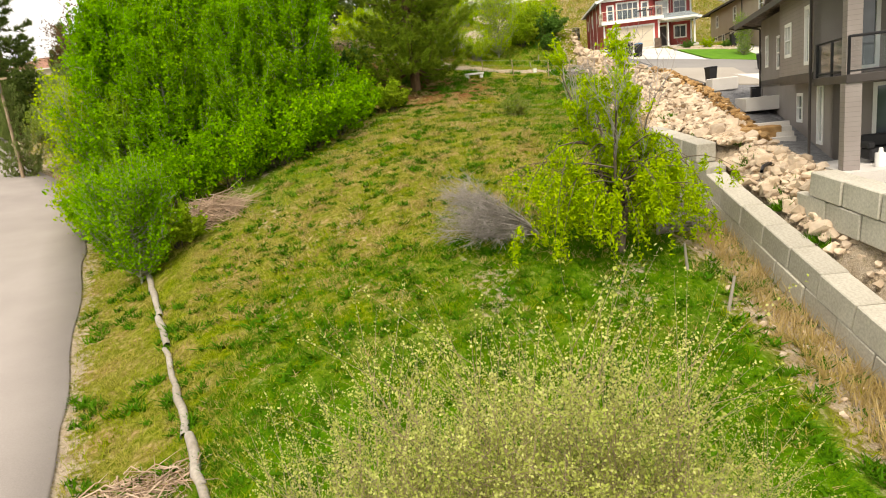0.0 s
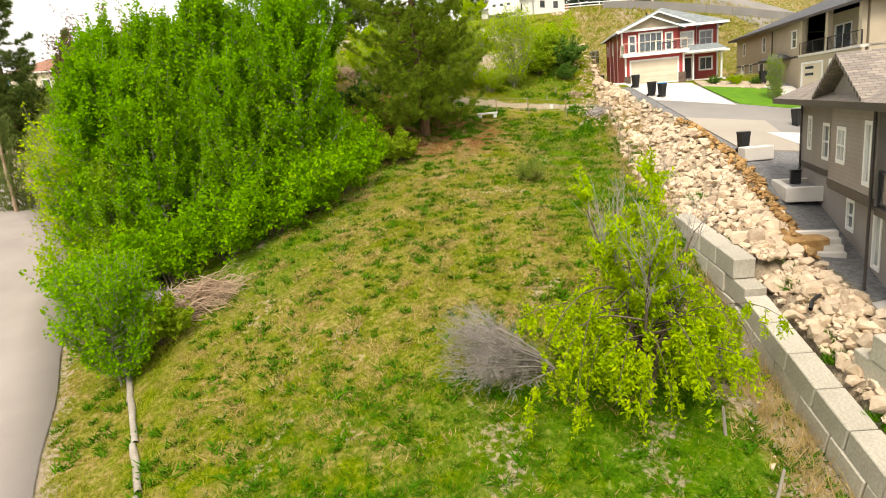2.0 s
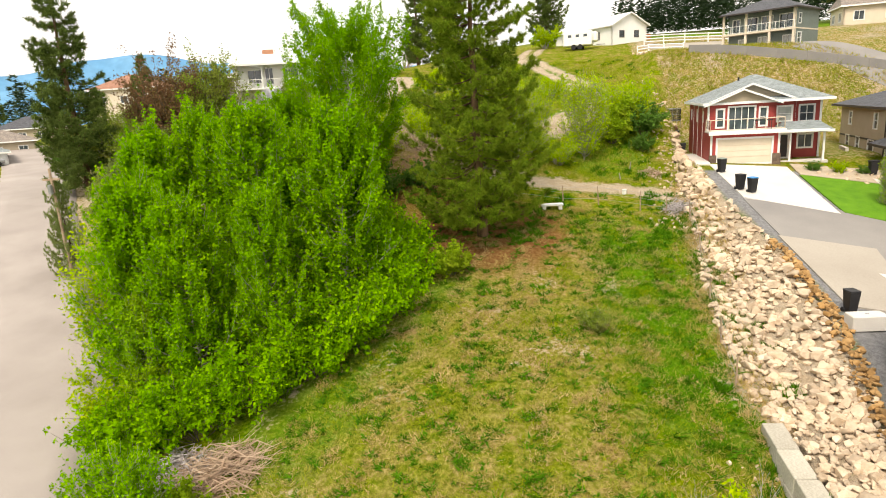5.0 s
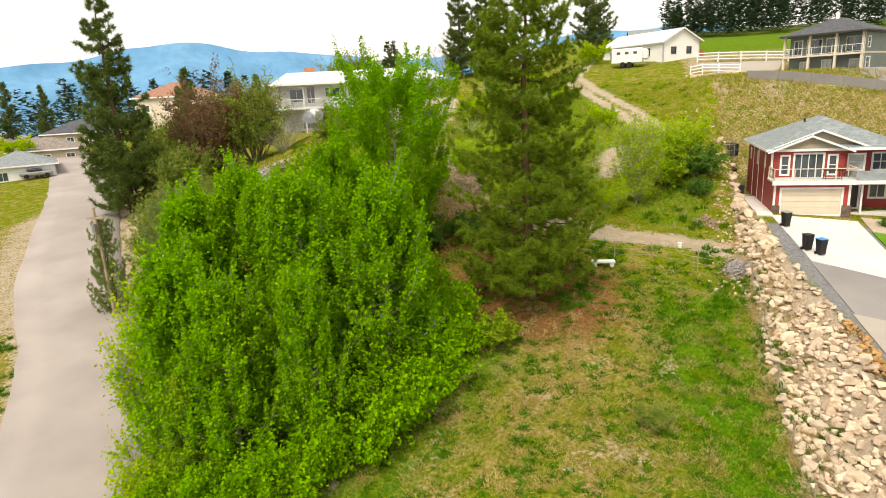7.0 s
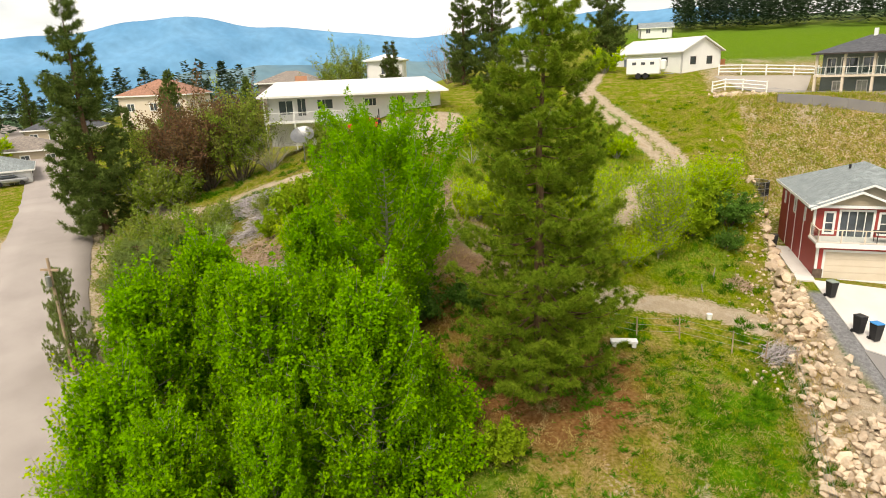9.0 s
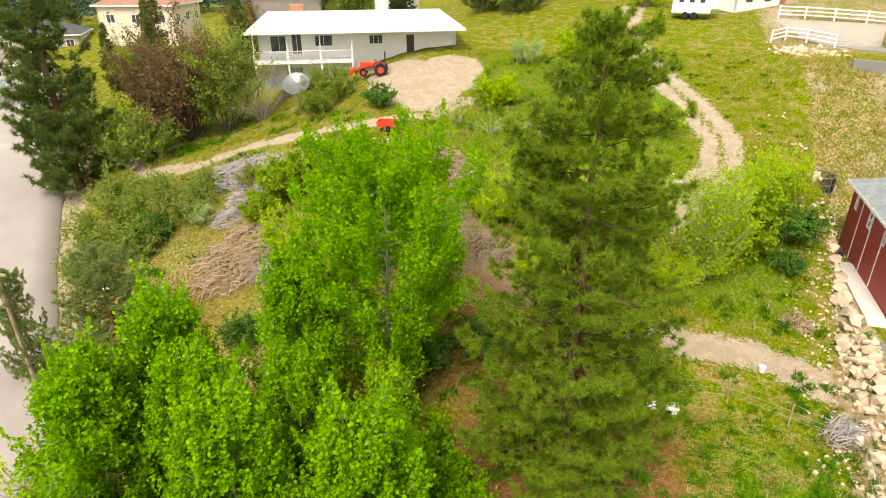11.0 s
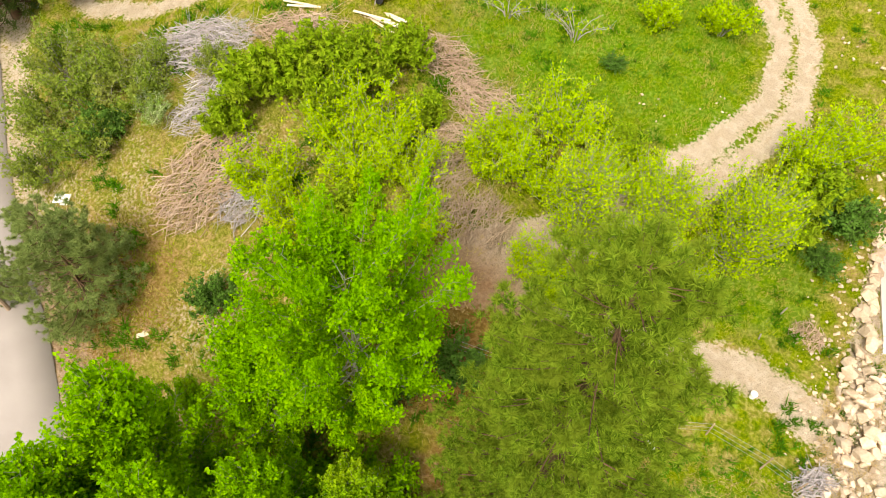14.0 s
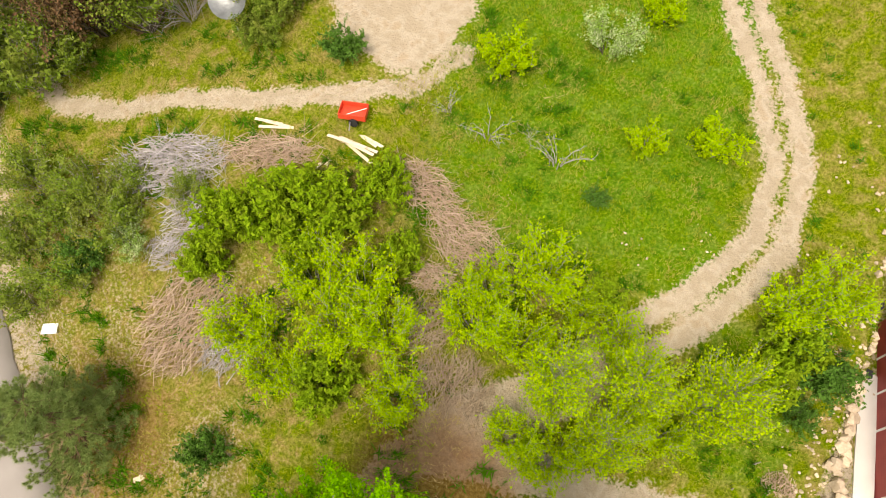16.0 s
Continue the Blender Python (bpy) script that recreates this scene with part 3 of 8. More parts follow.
def land(x, y):
    """The finished ground out to the far valley."""
    z = ground(x, y)
    r = math.hypot(x, y - 40)
    if r > 130:
        # the hill falls to the valley on the far left and keeps rising behind the barn
        turn = math.atan2(x, y)
        valley = -60 if turn < -0.25 else 46
        k = smooth(-0.42, 0.02, turn)
        goal = -75 + (52 - -75) * k
        if y < 0:
            goal = -40
        z = z + (goal - z) * smooth(130, 620, r)
        z += 3.0 * noise.noise((x * 0.006, y * 0.006, 2)) * smooth(130, 400, r)
    return z


def axis_lines(lo, hi, fine, out_lo, out_hi):
    mid = list(np.arange(lo, hi + 0.01, fine))
    left, right, step, v = [], [], fine, lo
    while v > out_lo:
        step *= 1.22
        v -= step
        left.append(v)
    step, v = fine, hi
    while v < out_hi:
        step *= 1.22
        v += step
        right.append(v)
    return np.array(left[::-1] + mid + right)


def build_ground():
    xs, ys = axis_lines(-50, 32, 0.48, -4600, 4600), axis_lines(4, 100, 0.48, -2500, 4700)
    verts, za, zb = [], [], []
    for y in ys:
        for x in xs:
            z = land(x, y)
            inner = -50 < x < line_x(y, FOOT) and 4 < y < 100 and along(ROAD_XY, x, y)[0] > 5
            if inner:
                z += 0.10 * noise.noise((x * 0.9, y * 0.9, 5)) + 0.05 * noise.noise((x * 2.3, y * 2.3, 9))
            verts.append((x, y, z))
            a, b = zones(x, y)
            za.append((*a, 1))
            zb.append((*b, 1))
    w = len(xs)
    i = (np.arange(len(ys) - 1)[:, None] * w + np.arange(w - 1)[None, :]).ravel()
    faces = np.stack([i, i + 1, i + w + 1, i + w], 1)
    me = mesh_np("ground", verts, faces, M_GROUND, True)
    for name, data in (("zone_a", za), ("zone_b", zb)):
        at = me.color_attributes.new(name, "FLOAT_COLOR", "POINT")
        at.data.foreach_set("color", np.array(data, np.float32).ravel())
    return tagged(new("ground", me), "sloping field of green and straw-coloured spring grass", "ground", kind="structure")


build_ground()


def ribbon(name, line, zs, half, lift, material, label, category, step=1.5):
    """A paved strip that follows a line, with a crown and a small drop at its edges."""
    pts, hs = [], []
    for i in range(len(line) - 1):
        n = max(1, int(np.linalg.norm(line[i + 1] - line[i]) / step))
        for k in range(n):
            pts.append(line[i] + (line[i + 1] - line[i]) * k / n)
            hs.append(zs[i] + (zs[i + 1] - zs[i]) * k / n)
    pts = np.array(pts)
    for _ in range(6):
        pts[1:-1] = (pts[:-2] + pts[1:-1] * 2 + pts[2:]) / 4
    d = np.gradient(pts, axis=0)
    d /= np.linalg.norm(d, axis=1)[:, None]
    side = np.stack([d[:, 1], -d[:, 0]], 1)
    verts = []
    rng = np.random.default_rng(3)
    for p, s, h in zip(pts, side, hs):
        e = rng.uniform(-0.12, 0.12, 2)
        for u, drop in ((-half - e[0], -0.35), (-half - e[0], 0.0), (-half * 0.5, 0.05), (0, 0.08), (half * 0.5, 0.05), (half + e[1], 0.0), (half + e[1], -0.35)):
            verts.append((p[0] + s[0] * u, p[1] + s[1] * u, h + lift + drop))
    w = 7
    i = (np.arange(len(pts) - 1)[:, None] * w + np.arange(w - 1)[None, :]).ravel()
    me = mesh_np(name, verts, np.stack([i, i + 1, i + w + 1, i + w], 1), material, True)
    return tagged(new(name, me), label, category, kind="structure")


ribbon("road", ROAD_XY, ROAD_Z, ROAD_HALF, 0.0, M_ASPHALT, "pale worn asphalt road curving along the hillside", "road")


def mountain(name, dist, base, top, a0, a1, c1, c2, seed, label):
    """A far range: a folded wall of slopes along an arc, with haze put into c1 and c2."""
    n, rows = 160, 14
    verts = []
    for j in range(rows):
        v = j / (rows - 1)
        for i in range(n):
            u = i / (n - 1)
            a = radians(a0 + (a1 - a0) * u)
            h = top * (0.62 + 0.38 * noise.noise((u * 5 + seed, 0, 0)) + 0.10 * noise.noise((u * 17 + seed, 1, 0)))
            h *= smooth(0, 0.12, u) * (1 - smooth(0.9, 1, u)) + 0.0
            fold = 0.5 + 0.5 * noise.noise((u * 26 + seed, v * 3, 4))
            r = dist + v * dist * 0.16 + fold * dist * 0.05
            verts.append((math.sin(a) * r, math.cos(a) * r, base + (h - base) * v ** 0.8 - 12 * fold * (1 - v)))
    i = (np.arange(rows - 1)[:, None] * n + np.arange(n - 1)[None, :]).ravel()
    mat = surface(name + "_hazed_slope", c1, c2, 0.004, 1.0, 0.0, 0.02, stain=0.25)
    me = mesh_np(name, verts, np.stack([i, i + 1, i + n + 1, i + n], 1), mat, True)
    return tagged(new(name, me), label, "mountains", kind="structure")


# The bluish base colours carry the distance haze over both ranges.
mountain("backdrop_range", 3700, -70, 520, -75, 22, (0.10, 0.27, 0.46), (0.15, 0.34, 0.54), 1.3, "wooded mountain range across the valley, coloured blue for distance haze")
mountain("backdrop_hills", 2300, -70, 120, -38, 6, (0.10, 0.20, 0.27), (0.17, 0.27, 0.30), 6.1, "dark foothills below the mountain range, coloured blue-green for distance haze")
lake = bmesh.new()
bmesh.ops.create_grid(lake, x_segments=4, y_segments=4, size=0.5, matrix=Matrix.Translation((-2050, 1900, -66)) @ Matrix.Rotation(radians(40), 4, "Z") @ Matrix.Diagonal((2600, 420, 1, 1)))
tagged(part("water", lake, surface("lake_water", (0.35, 0.45, 0.52), (0.42, 0.52, 0.58), 0.01, 0.25, 0.0, 0.2, stain=0.1), None, "pale lake in the valley"), "", "lake", kind="structure")


# ---- trees and shrubs ----
def poplar(name, seed, height, spread, leaf, material, leaves, label="", slim=1.0, shoot=0.12, cone=False):
    """Upright broadleaf: a straight stem, rising limbs with leafy sprays in tiers, and upright shoots along the top."""
    rng = np.random.default_rng(seed)
    wood, sprays = Tubes(), []
    stem_z = np.linspace(0, height * 0.93, 9)
    sway = rng.normal(0, 0.12, (9, 2)).cumsum(0) * 0.5
    stem = np.stack([sway[:, 0], sway[:, 1], stem_z], 1)
    wood.add(stem, np.linspace(height * 0.013, 0.012, 9), 7)
    n = 78
    up = np.array([0, 0, 1.0])
    t = np.linspace(0, 1, 6)[:, None]
    for i in range(n):
        f = 0.05 + 0.87 * (i + rng.uniform(0, 0.9)) / n
        start = np.array([np.interp(f * height, stem_z, stem[:, k]) for k in range(3)])
        if cone:
            reach = spread * (0.1 + 0.95 * (1 - f) ** 0.95) * min(1.0, 0.6 + 2.4 * f)
        else:
            reach = spread * max(0.16, math.sin(math.pi * min(1, 0.16 + 0.8 * f)) ** 0.8)
        reach *= rng.uniform(0.62, 1.12)
        a = i * 2.4 + rng.uniform(-0.5, 0.5)
        out = np.array([math.cos(a), math.sin(a), 0])
        rise = reach * rng.uniform(0.65, 1.25) * slim
        path = start + out * reach * t**0.85 + up * rise * t**1.6
        wood.add(path, np.linspace(0.045 * (1 - f) + 0.015, 0.006, 6), 4)
        for k in range(14):
            q = rng.uniform(0.12, 1.0) ** 0.75
            root = np.array([np.interp(q, t[:, 0], path[:, c]) for c in range(3)])
            tall = rng.uniform() < (0.5 if q > 0.75 else 0.12)
            grow = rng.normal(0, 0.3 if tall else 0.6, 3) + out * (0.5 if tall else 0.8)
            grow[2] = 1.25 if tall else abs(grow[2]) * 0.6 + 0.2
            length = rng.uniform(0.55, 1.3) * (0.5 + 0.12 * spread) * (1.35 if tall else 1.0)
            bent = root + grow / np.linalg.norm(grow) * length * 0.55
            tip = bent + (grow / np.linalg.norm(grow) * 0.5 + up * 0.6) * length * 0.45
            wood.add([root, bent, tip], [0.012, 0.008, 0.003], 3)
            sprays.append((root, bent, tip, 0.7 if tall else 1.3))
    m = max(3, int(leaves / len(sprays)))
    cloud = []
    for root, bent, tip, fat in sprays:
        s = rng.uniform(0.1, 1.05, m)[:, None]
        axis = np.where(s < 0.55, root + (bent - root) * s / 0.55, bent + (tip - bent) * (s - 0.55) / 0.45)
        cloud.append(axis + rng.normal(0, 1, (m, 3)) * shoot * fat * (1.15 - 0.75 * s))
    return wood.mesh(name + "_wood", M_POPLARBARK), leaf_mesh(name + "_leaves", np.concatenate(cloud), leaf, material, rng, 1.25, 0.2)


def conifer(name, seed, height, spread, material, tufts, blade=0.24, bark=None, bare=0.08, droop=0.25, open_=0.0, per=12, taper=0.62, wide=0.13):
    """Pine: a tapered stem, whorls of limbs that sag and lift at the tip, needle tufts along their outer part."""
    rng = np.random.default_rng(seed)
    wood, seats = Tubes(), []
    z = np.linspace(0, height, 12)
    sway = np.concatenate([[[0, 0]], rng.normal(0, 0.05, (11, 2)).cumsum(0)])
    stem = np.stack([sway[:, 0], sway[:, 1], z], 1)
    wood.add(stem, np.linspace(height * 0.019, 0.02, 12), 8)
    whorls = int(height * 2.1)
    total = 0
    limbs = []
    for i in range(whorls):
        f = bare + (1 - bare) * (i + 0.5) / whorls
        for k in range(rng.integers(4, 7)):
            if rng.uniform() < open_:
                continue
            prof = (1 - f) ** taper * (0.72 + 0.28 * math.sin(min(1, f * 4) * math.pi / 2)) + 0.06
            reach = spread * prof * rng.uniform(0.7, 1.1)
            limbs.append((f, reach, rng.uniform(0, 2 * math.pi)))
            total += reach
    for f, reach, a in limbs:
        start = np.array([np.interp(f * height, z, stem[:, c]) for c in range(3)])
        t = np.linspace(0, 1, 6)[:, None]
        out = np.array([math.cos(a), math.sin(a), 0])
        sag = -droop * reach * (1 - f) * 1.2
        path = start + out * reach * t + np.array([0, 0, 1]) * (sag * np.sin(t * math.pi * 0.8) + 0.28 * reach * t**2.2)
        wood.add(path, np.linspace(0.02 + 0.05 * (1 - f), 0.008, 6), 4)
        m = max(3, int(tufts * reach / total))
        q = rng.uniform(0.05, 1.0, m) ** 0.7
        base = np.stack([np.interp(q, t[:, 0], path[:, c]) for c in range(3)], 1)
        side = np.array([-out[1], out[0], 0])
        fan = (rng.uniform(-1, 1, m) * reach * 0.5 * (1.15 - q))[:, None] * side
        lift = rng.normal(0.0, 0.12, (m, 1)) * np.array([[0, 0, 1]])
        seats.append(np.concatenate([base + fan + lift, np.repeat(out[None], m, 0)], 1))
    s = np.concatenate(seats)
    n = len(s)
    heading = s[:, 3:] * 0.8 + np.array([0, 0, 0.75]) + rng.normal(0, 0.35, (n, 3))
    heading /= np.linalg.norm(heading, axis=1)[:, None]
    d = rng.normal(0, 0.8, (n * per, 3)) + np.repeat(heading, per, 0) * 0.55
    d /= np.linalg.norm(d, axis=1)[:, None]
    c = np.repeat(s[:, :3], per, 0) + np.repeat(heading, per, 0) * rng.uniform(-0.25, 0.15, (n * per, 1)) * blade
    w = np.cross(d, rng.normal(size=d.shape))
    w /= np.linalg.norm(w, axis=1)[:, None]
    length = blade * rng.uniform(0.75, 1.15, (n * per, 1))
    wide = blade * wide
    v = np.stack([c + w * wide, c - w * wide, c + d * length], 1).reshape(-1, 3)
    f = np.arange(len(v)).reshape(-1, 3)
    return wood.mesh(name + "_wood", bark or M_PINEBARK), mesh_np(name + "_needles", v, f, material)


def shrub(name, seed, height, spread, leaf, material, leaves, stems=26, bark=None, upright=0.8, twigs=5, long=1.4, low=0.25, thick=0.02, haze=0.045):
    """Many stems from one root, forked into twigs, with leaves along them (none for a bare one)."""
    rng = np.random.default_rng(seed)
    wood, cloud = Tubes(), []
    for i in range(stems):
        a, r = rng.uniform(0, 2 * math.pi), spread * math.sqrt(rng.uniform(0.02, 1))
        h = height * (1 - 0.45 * (r / spread) ** 2) * rng.uniform(0.7, 1.08)
        t = np.linspace(0, 1, 6)[:, None]
        out = np.array([math.cos(a), math.sin(a), 0])
        path = out * (0.1 * spread + r * t ** (1.6 - upright)) + np.array([0, 0, 1]) * h * t ** (0.55 + 0.5 * upright) + np.concatenate([np.zeros((1, 3)), rng.normal(0, 0.04 * height, (5, 3)) * t[1:]])
        wood.add(path, np.linspace(thick, thick * 0.2, 6), 4)
        for k in range(twigs):
            q = rng.uniform(low, 1.0)
            root = np.array([np.interp(q, t[:, 0], path[:, c]) for c in range(3)])
            grow = rng.normal(0, 0.5, 3) + out * 0.35
            grow[2] += upright
            tip = root + grow / np.linalg.norm(grow) * rng.uniform(0.3, 1.0) * height * 0.38
            wood.add([root, tip], [thick * 0.45, thick * 0.12], 3)
            m = int(leaves / stems / twigs)
            if m:
                s = rng.uniform(0, 1.04, m)[:, None]
                cloud.append(root + (tip - root) * s + rng.normal(0, haze * height ** 0.6, (m, 3)))
    wm = wood.mesh(name + "_wood", bark or M_BARK)
    lm = leaf_mesh(name + "_leaves", np.concatenate(cloud), leaf, material, rng, long, 0.3) if cloud else None
    return wm, lm


def weeping(name, seed, height, spread, leaf, material, leaves):
    """Crooked stems that fork low, long arching limbs hung with leafy twigs to the ground, and dead upright twigs above."""
    rng = np.random.default_rng(seed)
    wood, bare, jobs = Tubes(), Tubes(), []
    up = np.array([0, 0, 1.0])
    t = np.linspace(0, 1, 7)[:, None]
    u = np.linspace(0, 1, 7)[:, None]
    for i in range(6):
        a = i * 1.05 + rng.uniform(-0.3, 0.3)
        out = np.array([math.cos(a), math.sin(a), 0])
        stem = out * spread * rng.uniform(0.12, 0.5) * t**1.3 + up * height * rng.uniform(0.68, 0.92) * t**0.95 + rng.normal(0, 0.1, (7, 3)) * t
        wood.add(stem, np.linspace(0.1, 0.02, 7), 6)
        for k in range(11):
            # low limbs that arch over and hang
            q = rng.uniform(0.2, 0.62)
            root = np.array([np.interp(q, t[:, 0], stem[:, c]) for c in range(3)])
            b = rng.uniform(0, 2 * math.pi)
            o2 = np.array([math.cos(b), math.sin(b), 0])
            reach = spread * rng.uniform(0.35, 0.95) * (1.0 + 0.22 * max(0.0, -o2[0]))
            low = rng.uniform(0.3, 2.6)
            arch = root + o2 * reach * u**0.85 + up * (rng.uniform(0.3, 0.9) * np.sin(u * math.pi * 0.75) - (root[2] - low) * u**2.2)
            wood.add(arch, np.linspace(0.028, 0.006, 7), 4)
            for j in range(8):
                w = rng.uniform(0.35, 1)
                r2 = np.array([np.interp(w, u[:, 0], arch[:, c]) for c in range(3)])
                tip = r2 + np.array([rng.normal(0, 0.16), rng.normal(0, 0.16), -min(max(r2[2] - 0.15, 0.1), rng.uniform(0.3, 1.2))])
                wood.add([r2, tip], [0.006, 0.003], 3)
                jobs.append((r2, tip))
        for k in range(16):
            # upright dead twigs and a few leafy ones at the top
            q = rng.uniform(0.4, 1.0)
            root = np.array([np.interp(q, t[:, 0], stem[:, c]) for c in range(3)])
            d = rng.normal(0, 0.3, 3) + out * 0.25
            d[2] = 1.0
            tip = root + d / np.linalg.norm(d) * rng.uniform(0.7, 1.9)
            tip[2] = min(tip[2], height)
            bare.add([root, (root + tip) / 2 + rng.normal(0, 0.08, 3), tip], [0.016, 0.010, 0.004], 4)
            leafy = rng.uniform() < 0.4
            for _ in range(9):
                z = rng.uniform(0.2, 1)
                r2 = root + (tip - root) * z
                e = np.array([rng.normal(0, 0.22), rng.normal(0, 0.22), rng.uniform(0.15, 0.7)])
                bare.add([r2, r2 + e], [0.007, 0.0035], 3)
                if leafy:
                    jobs.append((r2, r2 + e))
    m = int(leaves / len(jobs))
    cloud = []
    for r2, tip in jobs:
        s = rng.uniform(0, 1, m)[:, None]
        cloud.append(r2 + (tip - r2) * s + rng.normal(0, 0.055, (m, 3)))
    return wood.mesh(name + "_wood", M_BARK), bare.mesh(name + "_twigs", M_GREYTWIG), leaf_mesh(name + "_leaves", np.concatenate(cloud), leaf, material, rng, 2.2, -0.6)


def lying_bush(name, seed, length, width, height):
    """A dead bush that has keeled over: limbs sweep out low to one side and end in a haze of fine twigs."""
    rng = np.random.default_rng(seed)
    t = Tubes()
    u = np.linspace(0, 1, 6)[:, None]
    for i in range(44):
        side, rise = rng.uniform(-1, 1), rng.uniform(0.0, 1) ** 1.2
        l = length * rng.uniform(0.7, 1.05) * (1 - 0.25 * abs(side))
        goal = np.array([-l, side * width, 0.12 + rise * height * (1 - 0.4 * abs(side))])
        path = goal * np.concatenate([u, u**0.9, u**0.75], 1) + rng.normal(0, 0.06, (6, 3)) * u + np.array([0, 0, 0.12])
        d = goal / np.linalg.norm(goal)
        t.add(path, np.linspace(0.026, 0.006, 6), 4)
        for k in range(20):
            q = rng.uniform(0.25, 1.0)
            r = np.array([np.interp(q, u[:, 0], path[:, c]) for c in range(3)])
            g = d + rng.normal(0, 0.42, 3)
            tip = r + g / np.linalg.norm(g) * rng.uniform(0.25, 0.75)
            tip[2] = max(tip[2], 0.05)
            t.add([r, (r + tip) / 2 + rng.normal(0, 0.04, 3), tip], [0.009, 0.006, 0.003], 3)
            for _ in range(3):
                z = tip + rng.normal(0, 0.17, 3)
                z[2] = max(z[2], 0.03)
                t.add([(r + tip) / 2, z], [0.006, 0.003], 3)
    return t.mesh(name, M_GREYTWIG)


def plant(name, meshes, names, label, category, x, y, turn=0.0, scale=1.0, group="", sink=0.08, z=None):
    root = thing(name, label, category, (x, y, (ground(x, y) if z is None else z) - sink), turn, group, scale=scale)
    for me, nm in zip(meshes, names):
        if me:
            part(nm, me, None, root)
    return root


WOODY = ("trunk", "crown")
p_tall = poplar("tall_poplar", 11, 14.0, 4.5, 0.12, M_POPLAR, 84000, shoot=0.19)
p_mid = poplar("poplar", 12, 11.5, 2.7, 0.118, M_POPLAR, 36000, cone=True, shoot=0.14)
p_full = poplar("full_poplar", 13, 10.5, 3.0, 0.118, M_POPLAR, 39000, cone=True, shoot=0.14)
p_young = poplar("young_poplar", 14, 8.5, 2.2, 0.11, M_POPLAR_YOUNG, 25000, cone=True, shoot=0.13)
GROVE = "grove of poplars beside the road"
for me, tall, x, y, top, turn, lab in (
    (p_tall, 14.0, -10.6, 49.0, 25.9, 20, "tall bright green poplar in full spring leaf"),
    (p_full, 10.5, -14.4, 47.4, 21.8, 60, "broad bright green poplar in the grove"),
    (p_mid, 11.5, -12.5, 38.8, 21.3, 80, "bright green poplar with upright leafy shoots"),
    (p_full, 10.5, -8.9, 39.6, 20.8, 10, "broad bright green poplar in the grove"),
    (p_mid, 11.5, -7.9, 41.4, 18.8, 200, "bright green poplar with upright leafy shoots"),
    (p_full, 10.5, -18.2, 43.6, 21.0, 130, "broad bright green poplar in the grove"),
    (p_full, 10.5, -19.9, 41.2, 20.2, 300, "broad bright green poplar in the grove"),
    (p_mid, 11.5, -15.4, 41.4, 20.6, 90, "bright green poplar with upright leafy shoots"),
    (p_full, 10.5, -18.0, 35.4, 18.0, 60, "bright green poplar with upright leafy shoots"),
    (p_full, 10.5, -14.4, 34.6, 17.2, 250, "broad bright green poplar in the grove"),
    (p_mid, 11.5, -11.2, 35.4, 17.4, 30, "bright green poplar with upright leafy shoots"),
    (p_full, 10.5, -11.8, 43.0, 19.8, 170, "broad bright green poplar in the grove"),
    (p_young, 8.5, -9.0, 44.6, 18.4, 220, "young yellow-green poplar below the tall one"),
    (p_young, 8.5, -19.2, 47.6, 14.2, 20, "young yellow-green poplar on the slope"),
    (p_young, 8.5, -16.8, 33.4, 12.6, 160, "young yellow-green poplar at the road's edge"),
):
    plant("poplar_tree", me, WOODY, lab, "tree", x, y, turn, (top - ground(x, y)) / tall, GROVE)

p_small = poplar("small_tree", 15, 4.8, 1.75, 0.11, M_POPLAR, 15000, shoot=0.12)
plant("small_tree", p_small, WOODY, "small leafy green tree at the end of the log rail", "tree", -13.0, 25.6, 0, 0.9)

pine_big = conifer("ponderosa", 21, 19.3, 4.9, M_NEEDLE, 6200, 0.27, per=56, taper=0.4, wide=0.06)
plant("pine_tree", pine_big, WOODY, "tall dense ponderosa pine standing on red needle litter", "tree", -1.9, 47.0)


# ---- houses ----
def slab(length, z0, z1, holes, y0, y1):
    """An upright slab along x from 0 to length, between y0 and y1, with rectangular openings through it."""
    us = sorted({0.0, length, *[h[0] for h in holes], *[h[1] for h in holes]})
    vs = sorted({z0, z1, *[h[2] for h in holes], *[h[3] for h in holes]})
    bm = bmesh.new()

    def solid(i, j):
        if not (0 <= i < len(us) - 1 and 0 <= j < len(vs) - 1):
            return False
        cu, cv = (us[i] + us[i + 1]) / 2, (vs[j] + vs[j + 1]) / 2
        return not any(h[0] < cu < h[1] and h[2] < cv < h[3] for h in holes)

    def at(u, v, k):
        return (u, y1 if k else y0, v)

    def face(*corners):
        bm.faces.new([bm.verts.new(c) for c in corners])

    for i in range(len(us) - 1):
        for j in range(len(vs) - 1):
            if not solid(i, j):
                continue
            a, b, c, e = us[i], us[i + 1], vs[j], vs[j + 1]
            face(at(a, c, 0), at(b, c, 0), at(b, e, 0), at(a, e, 0))
            face(at(b, c, 1), at(a, c, 1), at(a, e, 1), at(b, e, 1))
            if not solid(i - 1, j):
                face(at(a, c, 1), at(a, c, 0), at(a, e, 0), at(a, e, 1))
            if not solid(i + 1, j):
                face(at(b, c, 0), at(b, c, 1), at(b, e, 1), at(b, e, 0))
            if not solid(i, j - 1):
                face(at(a, c, 1), at(b, c, 1), at(b, c, 0), at(a, c, 0))
            if not solid(i, j + 1):
                face(at(a, e, 0), at(b, e, 0), at(b, e, 1), at(a, e, 1))
    bmesh.ops.remove_doubles(bm, verts=bm.verts, dist=0.0005)
    return bm


